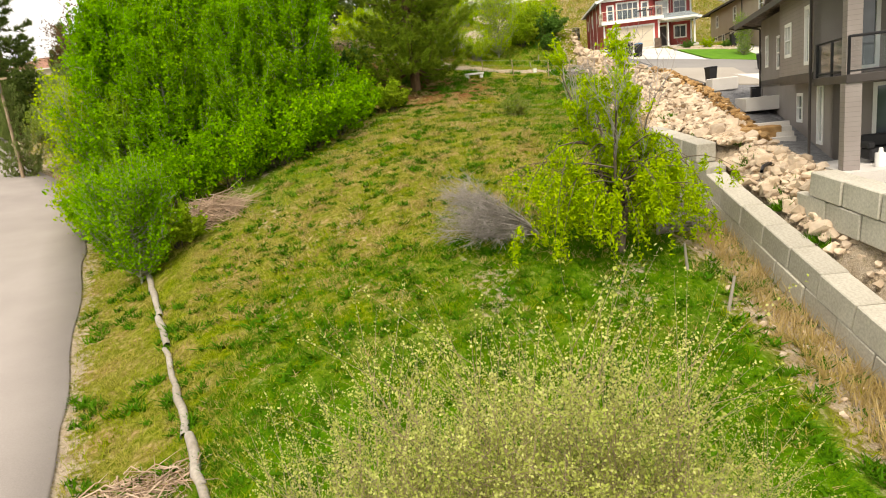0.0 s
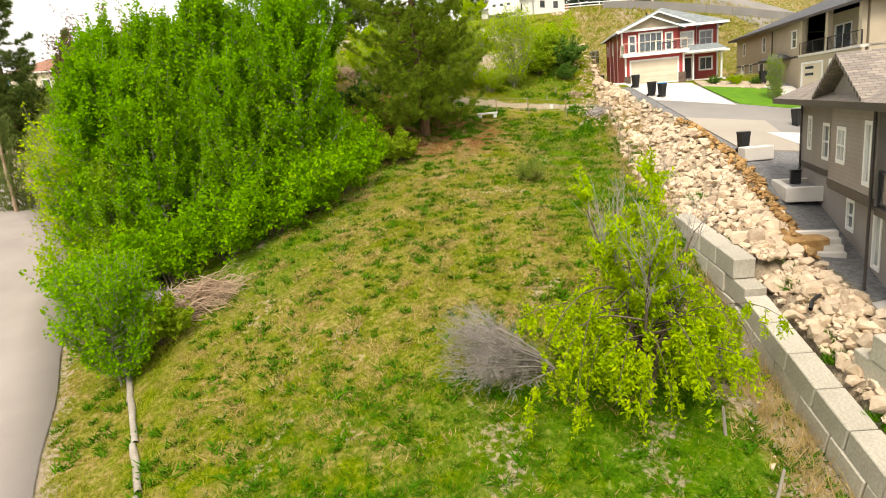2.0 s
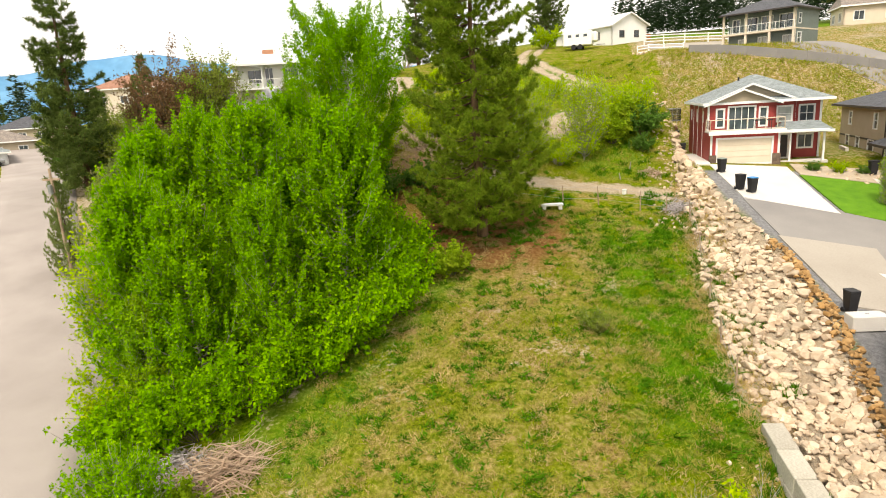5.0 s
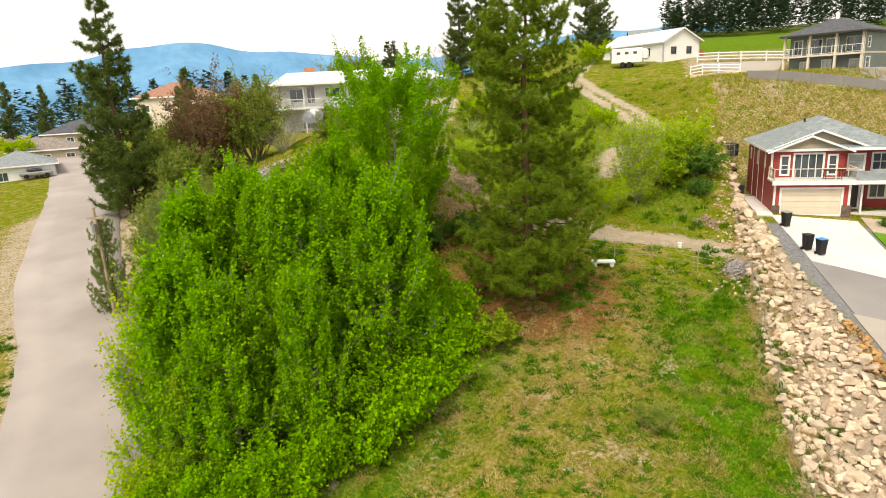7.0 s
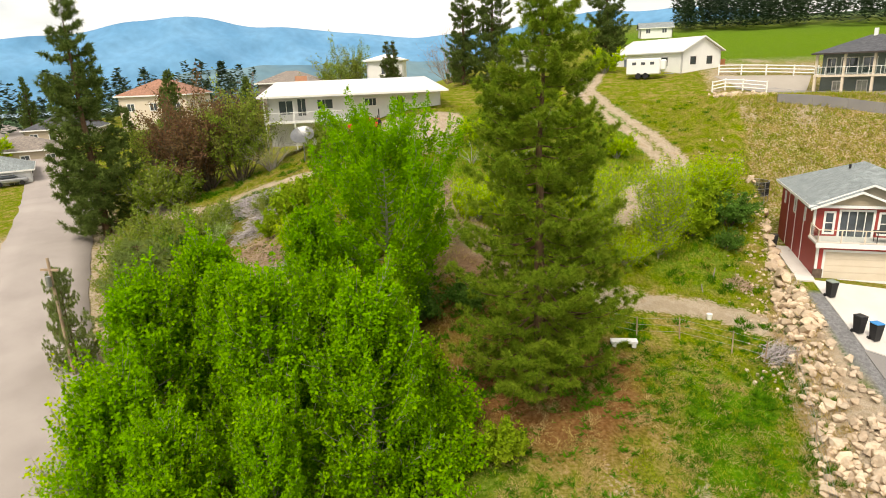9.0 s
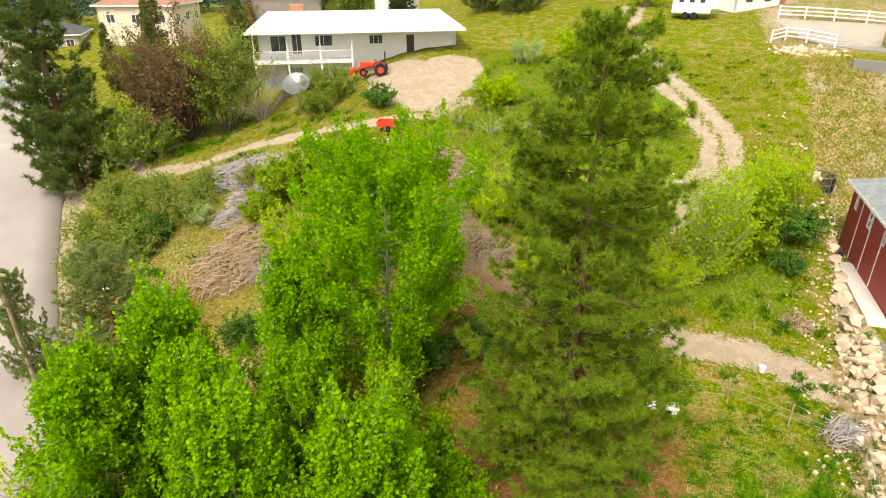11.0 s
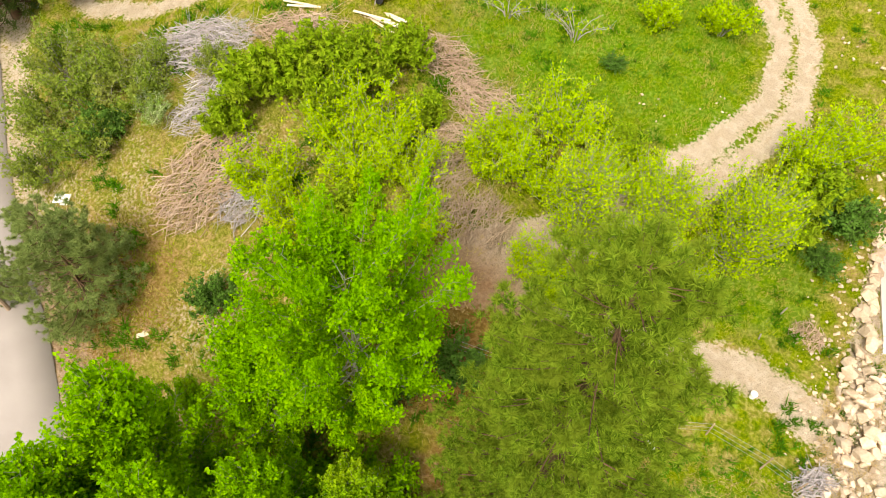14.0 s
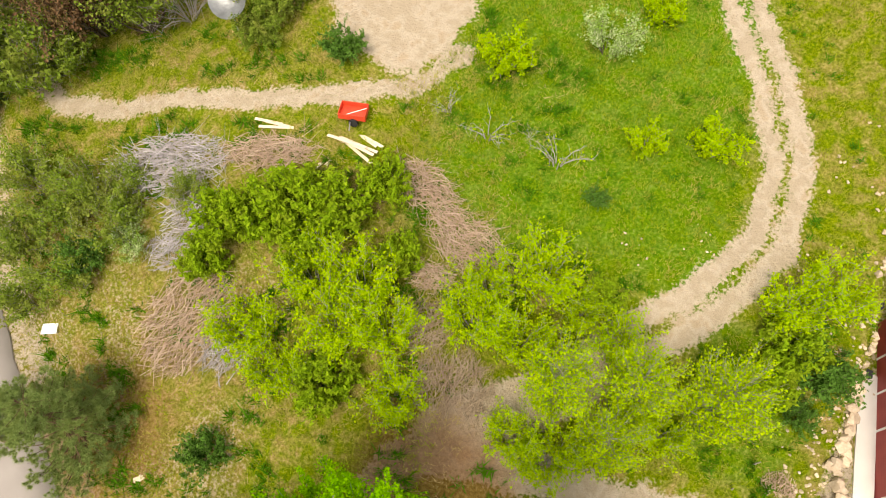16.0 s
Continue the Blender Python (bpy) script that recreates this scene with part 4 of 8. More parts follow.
def lay(ob, p0, p1, u=0.0, z=0.0):
    """Moves a slab built along x onto the line from p0 to p1."""
    d = (Vector((*p1, 0)) - Vector((*p0, 0))).normalized()
    ob.location = (p0[0] + d.x * u, p0[1] + d.y * u, z)
    ob.rotation_euler = (0, 0, math.atan2(d.y, d.x))
    return ob


def wall(parent, p0, p1, z0, z1, material, holes=(), thick=0.2, label=""):
    """A wall from p0 to p1 (outside on the right-hand side), with openings (u0, u1, v0, v1) cut through it."""
    return lay(part("wall", slab(math.dist(p0, p1), z0, z1, holes, 0, thick), material, parent, label), p0, p1)


def fitted(parent, name, p0, p1, hole, trim, pane, bars=1, cross=0, casing=0.1, label="", pane_name="pane"):
    """A framed window or door in an opening: casing and sash bars in one frame, and panes behind them."""
    u0, u1, v0, v1 = hole
    w, h, c, s = u1 - u0, v1 - v0, casing, 0.05
    cells = []
    for i in range(bars):
        for j in range(cross + 1):
            cells.append((c + w * i / bars + s * (0.5 if i else 1), c + w * (i + 1) / bars - s * (0.5 if i < bars - 1 else 1), h * j / (cross + 1) + s * (0.5 if j else 1), h * (j + 1) / (cross + 1) - s * (0.5 if j < cross else 1)))
    fr = lay(part(name, slab(w + 2 * c, -c, h + c, cells, -0.03, 0.085), trim, parent, label), p0, p1, u0 - c, v0)
    for a in cells:
        part(pane_name, box(a[0] - 0.01, a[1] + 0.01, 0.05, 0.065, a[2] - 0.01, a[3] + 0.01), pane, fr)
    return fr


def garage_door(parent, p0, p1, hole, material, trim, lights=0):
    fr = fitted(parent, "garage_door", p0, p1, hole, trim, material, 1, 0, 0.12, pane_name="door_leaf")
    w, h = hole[1] - hole[0], hole[3] - hole[2]
    for i in range(4):
        part("panel", box(0.19, w + 0.05, 0.025, 0.045, 0.06 + (h - 0.12) * i / 4 + 0.02, 0.06 + (h - 0.12) * (i + 1) / 4 - 0.02, 0.008), material, fr)
    for i in range(lights):
        z = h * (0.55 + 0.24 * i)
        part("light", box(w * 0.2, w * 0.62, 0.005, 0.022, z, z + 0.22), M_GLASS, fr, "narrow dark glazed light")
    return fr


def hip_roof(parent, x0, x1, y0, y1, z, rise, material, over=0.45, hip=1.0, ridge="y", fascia=None, name="roof"):
    """Roof over a rectangle: hip = 1 slopes on all four sides, 0 leaves gables at the ridge's ends."""
    a, b, c, d = x0 - over, x1 + over, y0 - over, y1 + over
    bm = bmesh.new()
    if ridge == "y":
        m, q = (a + b) / 2, min((b - a) / 2, (d - c) / 2) * hip
        top = [(m, c + q, z + rise), (m, d - q - 0.01, z + rise)]
    else:
        m, q = (c + d) / 2, min((b - a) / 2, (d - c) / 2) * hip
        top = [(a + q, m, z + rise), (b - q - 0.01, m, z + rise)]
    low = [(a, c, z), (b, c, z), (b, d, z), (a, d, z)]
    thick = 0.14
    layers = []
    for dz in (0.0, -thick):
        layers.append([bm.verts.new((x, y, h + dz)) for x, y, h in low + top])
    for k, v in enumerate(layers):
        if ridge == "y":
            fs = [(v[0], v[1], v[4]), (v[1], v[2], v[5], v[4]), (v[2], v[3], v[5]), (v[3], v[0], v[4], v[5])]
        else:
            fs = [(v[0], v[1], v[5], v[4]), (v[1], v[2], v[5]), (v[2], v[3], v[4], v[5]), (v[3], v[0], v[4])]
        for f in fs:
            bm.faces.new(f if k == 0 else f[::-1])
    for i in range(4):
        j = (i + 1) % 4
        bm.faces.new((layers[0][i], layers[1][i], layers[1][j], layers[0][j]))
    roof = part(name, bm, material, parent)
    if fascia:
        fb = bmesh.new()
        t = 0.03
        box(a - t, b + t, c - t, c - 0.002, z - thick - 0.06, z + 0.02, bm=fb)
        box(a - t, b + t, d + 0.002, d + t, z - thick - 0.06, z + 0.02, bm=fb)
        box(a - t, a - 0.002, c, d, z - thick - 0.06, z + 0.02, bm=fb)
        box(b + 0.002, b + t, c, d, z - thick - 0.06, z + 0.02, bm=fb)
        part("fascia", fb, fascia, roof)
    return roof


def gable_front(parent, x0, x1, y0, y1, z, rise, wall_mat, roof_mat, trim, over=0.4):
    """A projecting gable: triangular wall, two roof slopes back to y1 and barge boards."""
    m = (x0 + x1) / 2
    bm = bmesh.new()
    v = [bm.verts.new(p) for p in ((x0, y0, z), (x1, y0, z), (m, y0, z + rise), (x0, y0 + 0.2, z), (x1, y0 + 0.2, z), (m, y0 + 0.2, z + rise))]
    for f in ((0, 1, 2), (5, 4, 3), (1, 0, 3, 4), (2, 1, 4, 5), (0, 2, 5, 3)):
        bm.faces.new([v[i] for i in f])
    part("gable", bm, wall_mat, parent)
    slope = rise / (m - x0)
    for s in (-1, 1):
        bm = bmesh.new()
        e = (m - x0) + over
        pts = [(m, z + rise + 0.12), (m + s * e, z + rise + 0.12 - slope * e)]
        top = [(pts[0][0], y0 - over, pts[0][1]), (pts[1][0], y0 - over, pts[1][1]), (pts[1][0], y1, pts[1][1]), (pts[0][0], y1, pts[0][1])]
        v = [bm.verts.new(p) for p in top] + [bm.verts.new((p[0], p[1], p[2] - 0.14)) for p in top]
        for f in ((0, 1, 2, 3), (7, 6, 5, 4), (0, 4, 5, 1), (1, 5, 6, 2), (2, 6, 7, 3), (3, 7, 4, 0)):
            bm.faces.new([v[i] for i in f])
        r = part("gable_roof", bm, roof_mat, parent)
        bm = bmesh.new()
        q = [(pts[0][0], pts[0][1] + 0.02), (pts[1][0], pts[1][1] + 0.02), (pts[1][0], pts[1][1] - 0.15), (pts[0][0], pts[0][1] - 0.15)]
        v = [bm.verts.new((x, y0 - over - 0.03, h)) for x, h in q] + [bm.verts.new((x, y0 - over - 0.004, h)) for x, h in q]
        for f in ((0, 1, 2, 3), (7, 6, 5, 4), (0, 4, 5, 1), (1, 5, 6, 2), (2, 6, 7, 3), (3, 7, 4, 0)):
            bm.faces.new([v[i] for i in f])
        part("barge_board", bm, trim, r)


def strips(parent, boxes, material, name="corner_trim"):
    for b in boxes:
        part(name, box(*b), material, parent)


def railing(parent, pts, z, height, post_mat, infill="glass", every=1.5, name="railing"):
    """Posts, a top and a bottom rail, and panes or pickets between them."""
    bm, panes = bmesh.new(), []
    for a, b in zip(pts[:-1], pts[1:]):
        a, b = Vector((*a, 0)), Vector((*b, 0))
        n = max(1, round((b - a).length / every))
        for i in range(n + 1):
            p = a.lerp(b, i / n)
            box(p.x - 0.035, p.x + 0.035, p.y - 0.035, p.y + 0.035, z, z + height, bm=bm)
        rod(a + Vector((0, 0, z + height)), b + Vector((0, 0, z + height)), 0.035, sides=6, bm=bm)
        rod(a + Vector((0, 0, z + 0.1)), b + Vector((0, 0, z + 0.1)), 0.02, sides=6, bm=bm)
        if infill == "glass":
            for i in range(n):
                panes.append((a.lerp(b, (i + 0.06) / n), a.lerp(b, (i + 0.94) / n)))
        else:
            k = int((b - a).length / 0.13)
            for i in range(1, k):
                p = a.lerp(b, i / k)
                rod((p.x, p.y, z + 0.1), (p.x, p.y, z + height), 0.01, sides=4, bm=bm)
    r = part(name, bm, post_mat, parent)
    for a, b in panes:
        g = bmesh.new()
        v = [g.verts.new(p) for p in ((a.x, a.y, z + 0.15), (b.x, b.y, z + 0.15), (b.x, b.y, z + height - 0.08), (a.x, a.y, z + height - 0.08))]
        f = g.faces.new(v)
        bmesh.ops.solidify(g, geom=[f], thickness=0.012)
        pane = part("pane", g, M_RAILGLASS, r)
        pane.visible_shadow = False
    return r


def red_house():
    h = thing("red_house", "two-storey red house with cream trim, a balcony and a double garage", "house", (15.15, 60.0, 14.45), -5, scale=0.87)
    # lower storey
    gar = (0.55, 5.05, 0.0, 2.2)
    wall(h, (0, 0), (5.7, 0), -0.3, 2.75, M_REDPANEL, [gar])
    garage_door(h, (0, 0), (5.7, 0), gar, M_CREAM, M_WHITE)
    side = [(1.2, 1.6, 3.6, 4.5), (4.6, 5.2, 3.5, 4.6), (8.0, 8.4, 3.6, 4.5)]
    side_p = ((0, 12.5), (0, 1.8))
    wall(h, (0, 12.5), (0, 0), -0.3, 2.75, M_RED)
    wall(h, *side_p, 2.75, 5.35, M_RED, side)
    for s in side:
        fitted(h, "window", *side_p, s, M_WHITE, M_GLASS, 1, 1)
    # upper storey above the garage, set back behind the balcony
    up = [(0.75, 1.35, 3.15, 4.75), (1.75, 3.95, 2.8, 4.9), (4.35, 4.95, 3.15, 4.75)]
    wall(h, (0, 1.8), (5.7, 1.8), 2.75, 5.35, M_RED, up)
    fitted(h, "window", (0, 1.8), (5.7, 1.8), up[0], M_WHITE, M_GLASS, 1, 1)
    fitted(h, "patio_door", (0, 1.8), (5.7, 1.8), up[1], M_WHITE, M_GLASS, 4, 0, label="white-framed four-panel patio door")
    fitted(h, "window", (0, 1.8), (5.7, 1.8), up[2], M_WHITE, M_GLASS, 1, 1)
    mid = [(0.3, 1.5, 3.4, 4.7)]
    wall(h, (5.7, 2.6), (7.5, 2.6), 2.75, 5.35, M_RED, mid)
    fitted(h, "window", (5.7, 2.6), (7.5, 2.6), mid[0], M_WHITE, M_CURTAIN, 1, 1)
    wall(h, (5.7, 1.8), (5.7, 2.6), 2.75, 5.35, M_RED)
    rt = [(0.5, 1.7, 3.3, 4.7), (0.5, 1.7, 0.9, 2.1)]
    wall(h, (7.5, 3.2), (9.8, 3.2), -0.5, 5.35, M_RED, rt)
    fitted(h, "window", (7.5, 3.2), (9.8, 3.2), rt[0], M_WHITE, M_GLASS, 2, 1)
    fitted(h, "window", (7.5, 3.2), (9.8, 3.2), rt[1], M_WHITE, M_GLASS, 2, 0)
    wall(h, (7.5, 2.6), (7.5, 3.2), -0.5, 5.35, M_RED)
    door = [(0.4, 1.35, 0.1, 2.2)]
    wall(h, (5.7, 2.6), (7.5, 2.6), -0.5, 2.75, M_RED, door)
    fitted(h, "front_door", (5.7, 2.6), (7.5, 2.6), door[0], M_WHITE, M_TRIM_BROWN, 1, 0, label="dark brown front door")
    wall(h, (5.7, 0), (5.7, 2.6), -0.5, 2.75, M_RED)
    wall(h, (9.8, 3.2), (9.8, 12.5), -0.6, 5.35, M_RED)
    wall(h, (9.8, 12.5), (0, 12.5), -0.6, 5.35, M_RED)
    part("garage_ceiling", box(0.2, 9.6, 0.21, 12.3, 2.52, 2.72), M_WHITE, h)
    # balcony
    deck = part("balcony", box(-0.25, 5.95, -0.55, 1.79, 2.76, 2.92, 0.01), M_CONCRETE, h)
    part("balcony_fascia", box(-0.28, 5.98, -0.6, -0.555, 2.6, 2.95), M_WHITE, h)
    railing(h, [(-0.15, 1.7), (-0.15, -0.45), (5.85, -0.45), (5.85, 1.7)], 2.92, 1.0, M_CREAM, "glass", 1.5)
    # roofs
    hip_roof(h, 0, 9.8, 2.0, 12.5, 5.35, 2.35, M_ROOF_GREY, 0.5, 0.85, "y", M_WHITE)
    gable_front(h, 0.0, 7.3, 2.15, 6.5, 5.3, 1.5, M_BEIGE, M_ROOF_GREY, M_WHITE, 0.45)
    gable_front(h, 0.0, 5.6, 1.55, 4.0, 5.22, 1.15, M_BEIGE, M_ROOF_GREY, M_WHITE, 0.45)
    hip_roof(h, 5.75, 9.8, 0.9, 3.1, 2.62, 0.75, M_ROOF_GREY, 0.3, 0.6, "x", M_WHITE, name="porch_roof")
    strips(h, [(6.7, 6.85, 0.95, 1.1, -0.3, 2.45), (9.4, 9.55, 0.95, 1.1, -0.3, 2.45)], M_WHITE, "porch_post")
    part("porch_floor", box(5.75, 9.8, 0.7, 3.15, -0.6, -0.05), M_CONCRETE, h)
    for i in range(3):
        part("porch_step", box(5.8, 7.0, 0.4 - 0.3 * i, 0.7 - 0.3 * i, -0.6, -0.18 - 0.15 * i), M_CONCRETE, h)
    strips(h, [(-0.02, 0.14, -0.025, -0.003, 0.8, 2.6), (5.5, 5.68, -0.025, -0.003, 0.8, 2.6), (-0.025, -0.003, 0, 0.14, 0.8, 2.6), (-0.04, 0.12, 1.76, 1.797, 2.95, 5.2), (-0.03, -0.003, 1.85, 2.0, 2.8, 5.2), (-0.03, -0.003, 4.4, 4.55, 0.0, 5.2), (-0.03, -0.003, 7.0, 7.15, 0.0, 5.2), (-0.03, -0.003, 9.6, 9.75, 0.0, 5.2), (7.52, 7.68, 3.165, 3.197, 2.9, 5.2), (9.65, 9.83, 3.165, 3.197, -0.3, 5.2)], M_WHITE)
    strips(h, [(-0.12, 0.5, -0.12, -0.003, -0.3, 0.8), (5.1, 5.78, -0.12, -0.003, -0.3, 0.8)], M_STONEVENEER, "stone_base")
    strips(h, [(3.6, 3.75, 7.6, 7.75, 7.2, 7.55), (4.6, 4.75, 6.4, 6.55, 7.2, 7.6)], M_BLACK, "roof_vent")
    return h


red_house()


def grey_house():
    h = thing("grey_house", "grey stucco two-storey house with brown shingles and a covered patio", "house", (12.25, 21.8, 7.15), -15.5)
    # local y runs along the side that faces the field, x into the house
    e = 5.75
    far = [(1.1, 1.6, 3.6, 4.9), (3.4, 4.2, 3.4, 4.7), (4.7, 5.4, 1.1, 2.2)]
    a = ((0.55, 11.6), (0.55, 5.3))
    wall(h, *a, 2.9, e, M_STUCCO, far[:2])
    wall(h, (0.6, 11.6), (0.6, 0.6), -0.4, 2.9, M_STUCCO, [(6.6, 7.3, 1.2, 2.2), (9.3, 9.9, 0.5, 2.5)])
    fitted(h, "window", *a, far[0], M_WHITE, M_GLASS, 1, 1, 0.07)
    fitted(h, "window", *a, far[1], M_WHITE, M_GLASS, 1, 1, 0.07)
    fitted(h, "window", (0.6, 11.6), (0.6, 0.6), (6.6, 7.3, 1.2, 2.2), M_WHITE, M_GLASS, 1, 1, 0.07)
    fitted(h, "window", (0.6, 11.6), (0.6, 0.6), (9.3, 9.9, 0.5, 2.5), M_WHITE, M_CURTAIN, 1, 0, 0.07)
    bay = [(1.0, 1.8, 3.7, 4.8), (3.7, 4.2, 3.3, 5.1)]
    b = ((0, 5.3), (0, 0.6))
    wall(h, *b, 2.75, e, M_GREY, bay)
    fitted(h, "window", *b, bay[0], M_WHITE, M_GLASS, 2, 1, 0.07)
    fitted(h, "window", *b, bay[1], M_WHITE, M_CURTAIN, 1, 0, 0.07)
    wall(h, (0.55, 5.3), (0, 5.3), 2.75, e, M_GREY)
    part("bay_soffit", box(0.01, 0.6, 0.62, 5.28, 2.62, 2.74), M_TRIM_BROWN, h)
    strips(h, [(0.52, 0.548, 5.32, 11.6, 2.72, 2.95), (-0.03, -0.003, 0.6, 5.3, 2.74, 2.96)], M_TRIM_BROWN, "belly_band")
    strips(h, [(0.55, 0.598, 7.2, 11.6, -0.4, 1.1)], M_FOUND, "foundation")
    # the end towards the valley: patio below, balcony above
    end_hole = [(1.2, 3.6, 0.05, 2.35), (4.6, 6.6, 0.05, 2.3)]
    c = ((0.6, 0.6), (10, 0.6))
    wall(h, *c, -0.2, 2.75, M_STUCCO, end_hole)
    fitted(h, "patio_door", *c, end_hole[0], M_WHITE, M_GLASS, 2, 0, 0.07)
    fitted(h, "patio_door", *c, end_hole[1], M_WHITE, M_CURTAIN, 2, 0, 0.07)
    up = [(0.9, 1.8, 2.95, 5.1), (2.6, 4.8, 2.95, 5.2), (6.0, 8.0, 3.4, 5.0)]
    d = ((0.0, 0.6), (10, 0.6))
    wall(h, *d, 2.75, e, M_STUCCO, up)
    for u in up:
        fitted(h, "window", *d, u, M_WHITE, M_GLASS, 2, 0, 0.07)
    wall(h, (10, 0.6), (10, 11.6), -0.4, e, M_STUCCO)
    wall(h, (10, 11.6), (0.55, 11.6), -0.4, e, M_STUCCO)
    part("balcony", box(0.0, 10, -2.6, 0.59, 2.5, 2.74, 0.01), M_TRIM_BROWN, h)
    railing(h, [(0.08, 0.5), (0.08, -2.5), (9.9, -2.5)], 2.74, 1.05, M_BLACK, "glass", 1.4)
    for x in (0.0, 4.6, 9.4):
        part("pillar", box(x, x + 0.42, -2.55, -2.1, 0.0, 2.5), M_GREY, h)
        part("pillar", box(x + 0.02, x + 0.4, -2.5, -2.1, 2.74, e - 0.1), M_GREY, h)
    part("patio", box(-0.1, 10, -3.0, 0.58, -0.35, 0.0), M_CONCRETE, h)
    hip_roof(h, 0, 10, -2.5, 11.6, e, 2.6, M_ROOF_BROWN, 0.55, 1.0, "y", M_TRIM_BROWN)
    g = thing_part_roof(h, e)
    pipe = bmesh.new()
    rod((-0.06, 0.75, -0.1), (-0.06, 0.75, 5.5), 0.045, sides=6, bm=pipe)
    rod((-0.06, 0.75, 5.5), (-0.45, 0.75, 5.7), 0.045, sides=6, bm=pipe)
    part("downpipe", pipe, M_TRIM_BROWN, h)
    pipe = bmesh.new()
    rod((0.48, 11.5, 0.9), (0.48, 11.5, 5.4), 0.045, sides=6, bm=pipe)
    rod((0.48, 11.5, 5.4), (-0.3, 11.5, 5.65), 0.045, sides=6, bm=pipe)
    part("downpipe", pipe, M_TRIM_BROWN, h)
    return h


def thing_part_roof(h, e):
    """The small gable over the bay, seen from the field side."""
    bm = bmesh.new()
    y0, y1, m = 0.9, 5.5, 3.2
    top = [(-0.5, y0 - 0.3, e + 0.12), (-0.5, y1 + 0.3, e + 0.12), (-0.5, m, e + 1.5), (4.2, m, e + 1.5), (2.4, y0 - 0.3, e + 0.12), (2.4, y1 + 0.3, e + 0.12)]
    v = [bm.verts.new(p) for p in top] + [bm.verts.new((p[0], p[1], p[2] - 0.14)) for p in top]
    for f in ((0, 2, 3, 4), (2, 1, 5, 3), (6, 10, 9, 8), (8, 9, 11, 7), (0, 6, 8, 2), (2, 8, 7, 1), (0, 4, 10, 6), (1, 7, 11, 5)):
        bm.faces.new([v[i] for i in f])
    part("bay_gable", bm, M_ROOF_BROWN, h)
    bm = bmesh.new()
    w = [bm.verts.new(p) for p in ((-0.06, y0 + 0.2, e + 0.0), (-0.06, y1 - 0.2, e + 0.0), (-0.06, m, e + 1.15), (-0.01, y0 + 0.2, e), (-0.01, y1 - 0.2, e), (-0.01, m, e + 1.15))]
    for f in ((0, 1, 2), (5, 4, 3)):
        bm.faces.new([w[i] for i in f])
    return part("gable", bm, M_STUCCO, h)


grey_house()


def beige_house():
    h = thing("beige_house", "beige stucco two-storey house with a dark hip roof and garage doors", "house", (26.0, 44.6, 12.75), -7.8)
    h.scale = (0.95, 1.4, 0.86)
    e = 6.2
    a = ((0, 19.5), (0, 7.0))
    holes = [(1.5, 2.0, 4.2, 5.5), (5.6, 6.2, 4.1, 5.6), (10.6, 11.3, 3.9, 5.4), (1.2, 1.8, 1.7, 3.1), (3.0, 3.6, 1.6, 3.1), (5.0, 5.9, 0.9, 3.0), (7.6, 8.4, 1.2, 2.9)]
    wall(h, *a, -1.6, e, M_BEIGE, holes)
    for i, u in enumerate(holes):
        if i == 5:
            fitted(h, "door", *a, u, M_WHITE, M_TRIM_BROWN, 1, 0, 0.07, label="brown side door")
        else:
            fitted(h, "window", *a, u, M_WHITE, M_GLASS, 1, 1, 0.07)
    b = ((-0.4, 7.0), (-0.4, 0.0))
    gd = [(0.5, 3.0, 0.0, 2.3), (3.9, 6.4, 0.0, 2.3)]
    wall(h, *b, -2.4, 2.9, M_BEIGE, gd)
    for u in gd:
        garage_door(h, *b, u, M_CREAM, M_WHITE, 2)
    wall(h, (1.6, 7.0), (1.6, 0.0), 2.9, e, M_BEIGE, [(1.0, 2.8, 3.1, 5.2)])
    fitted(h, "patio_door", (1.6, 7.0), (1.6, 0.0), (1.0, 2.8, 3.1, 5.2), M_WHITE, M_GLASS, 2, 0, 0.07)
    part("balcony", box(-0.5, 1.59, 0, 7.0, 2.9, 3.1), M_CONCRETE, h)
    railing(h, [(-0.4, 6.95), (-0.4, 0.05)], 3.1, 1.0, M_BLACK, "pickets", 1.7)
    for y in (6.7, 3.5, 0.1):
        part("pillar", box(-0.42, -0.1, y, y + 0.3, 3.1, e - 0.05), M_BEIGE, h)
    wall(h, (0, 0), (11, 0), -2.4, e, M_BEIGE)
    wall(h, (11, 0), (11, 19.5), -2.4, e, M_BEIGE)
    wall(h, (11, 19.5), (0, 19.5), -2.4, e, M_BEIGE)
    hip_roof(h, -0.2, 11, 0, 19.5, e, 2.5, M_ROOF_DARK, 0.5, 1.0, "y", M_TRIM_BROWN)
    hip_roof(h, -1.1, 0.0, 9.2, 11.6, 3.1, 0.5, M_ROOF_DARK, 0.2, 1.0, "y", M_TRIM_BROWN, name="porch_roof")
    strips(h, [(-0.03, -0.003, 7.0, 19.5, 2.95, 3.12)], M_TRIM_BROWN, "belly_band")
    pipe = rod((-0.06, 12.0, 0.2), (-0.06, 12.0, 5.9), 0.045, sides=6)
    part("downpipe", pipe, M_TRIM_BROWN, h)
    return h


beige_house()


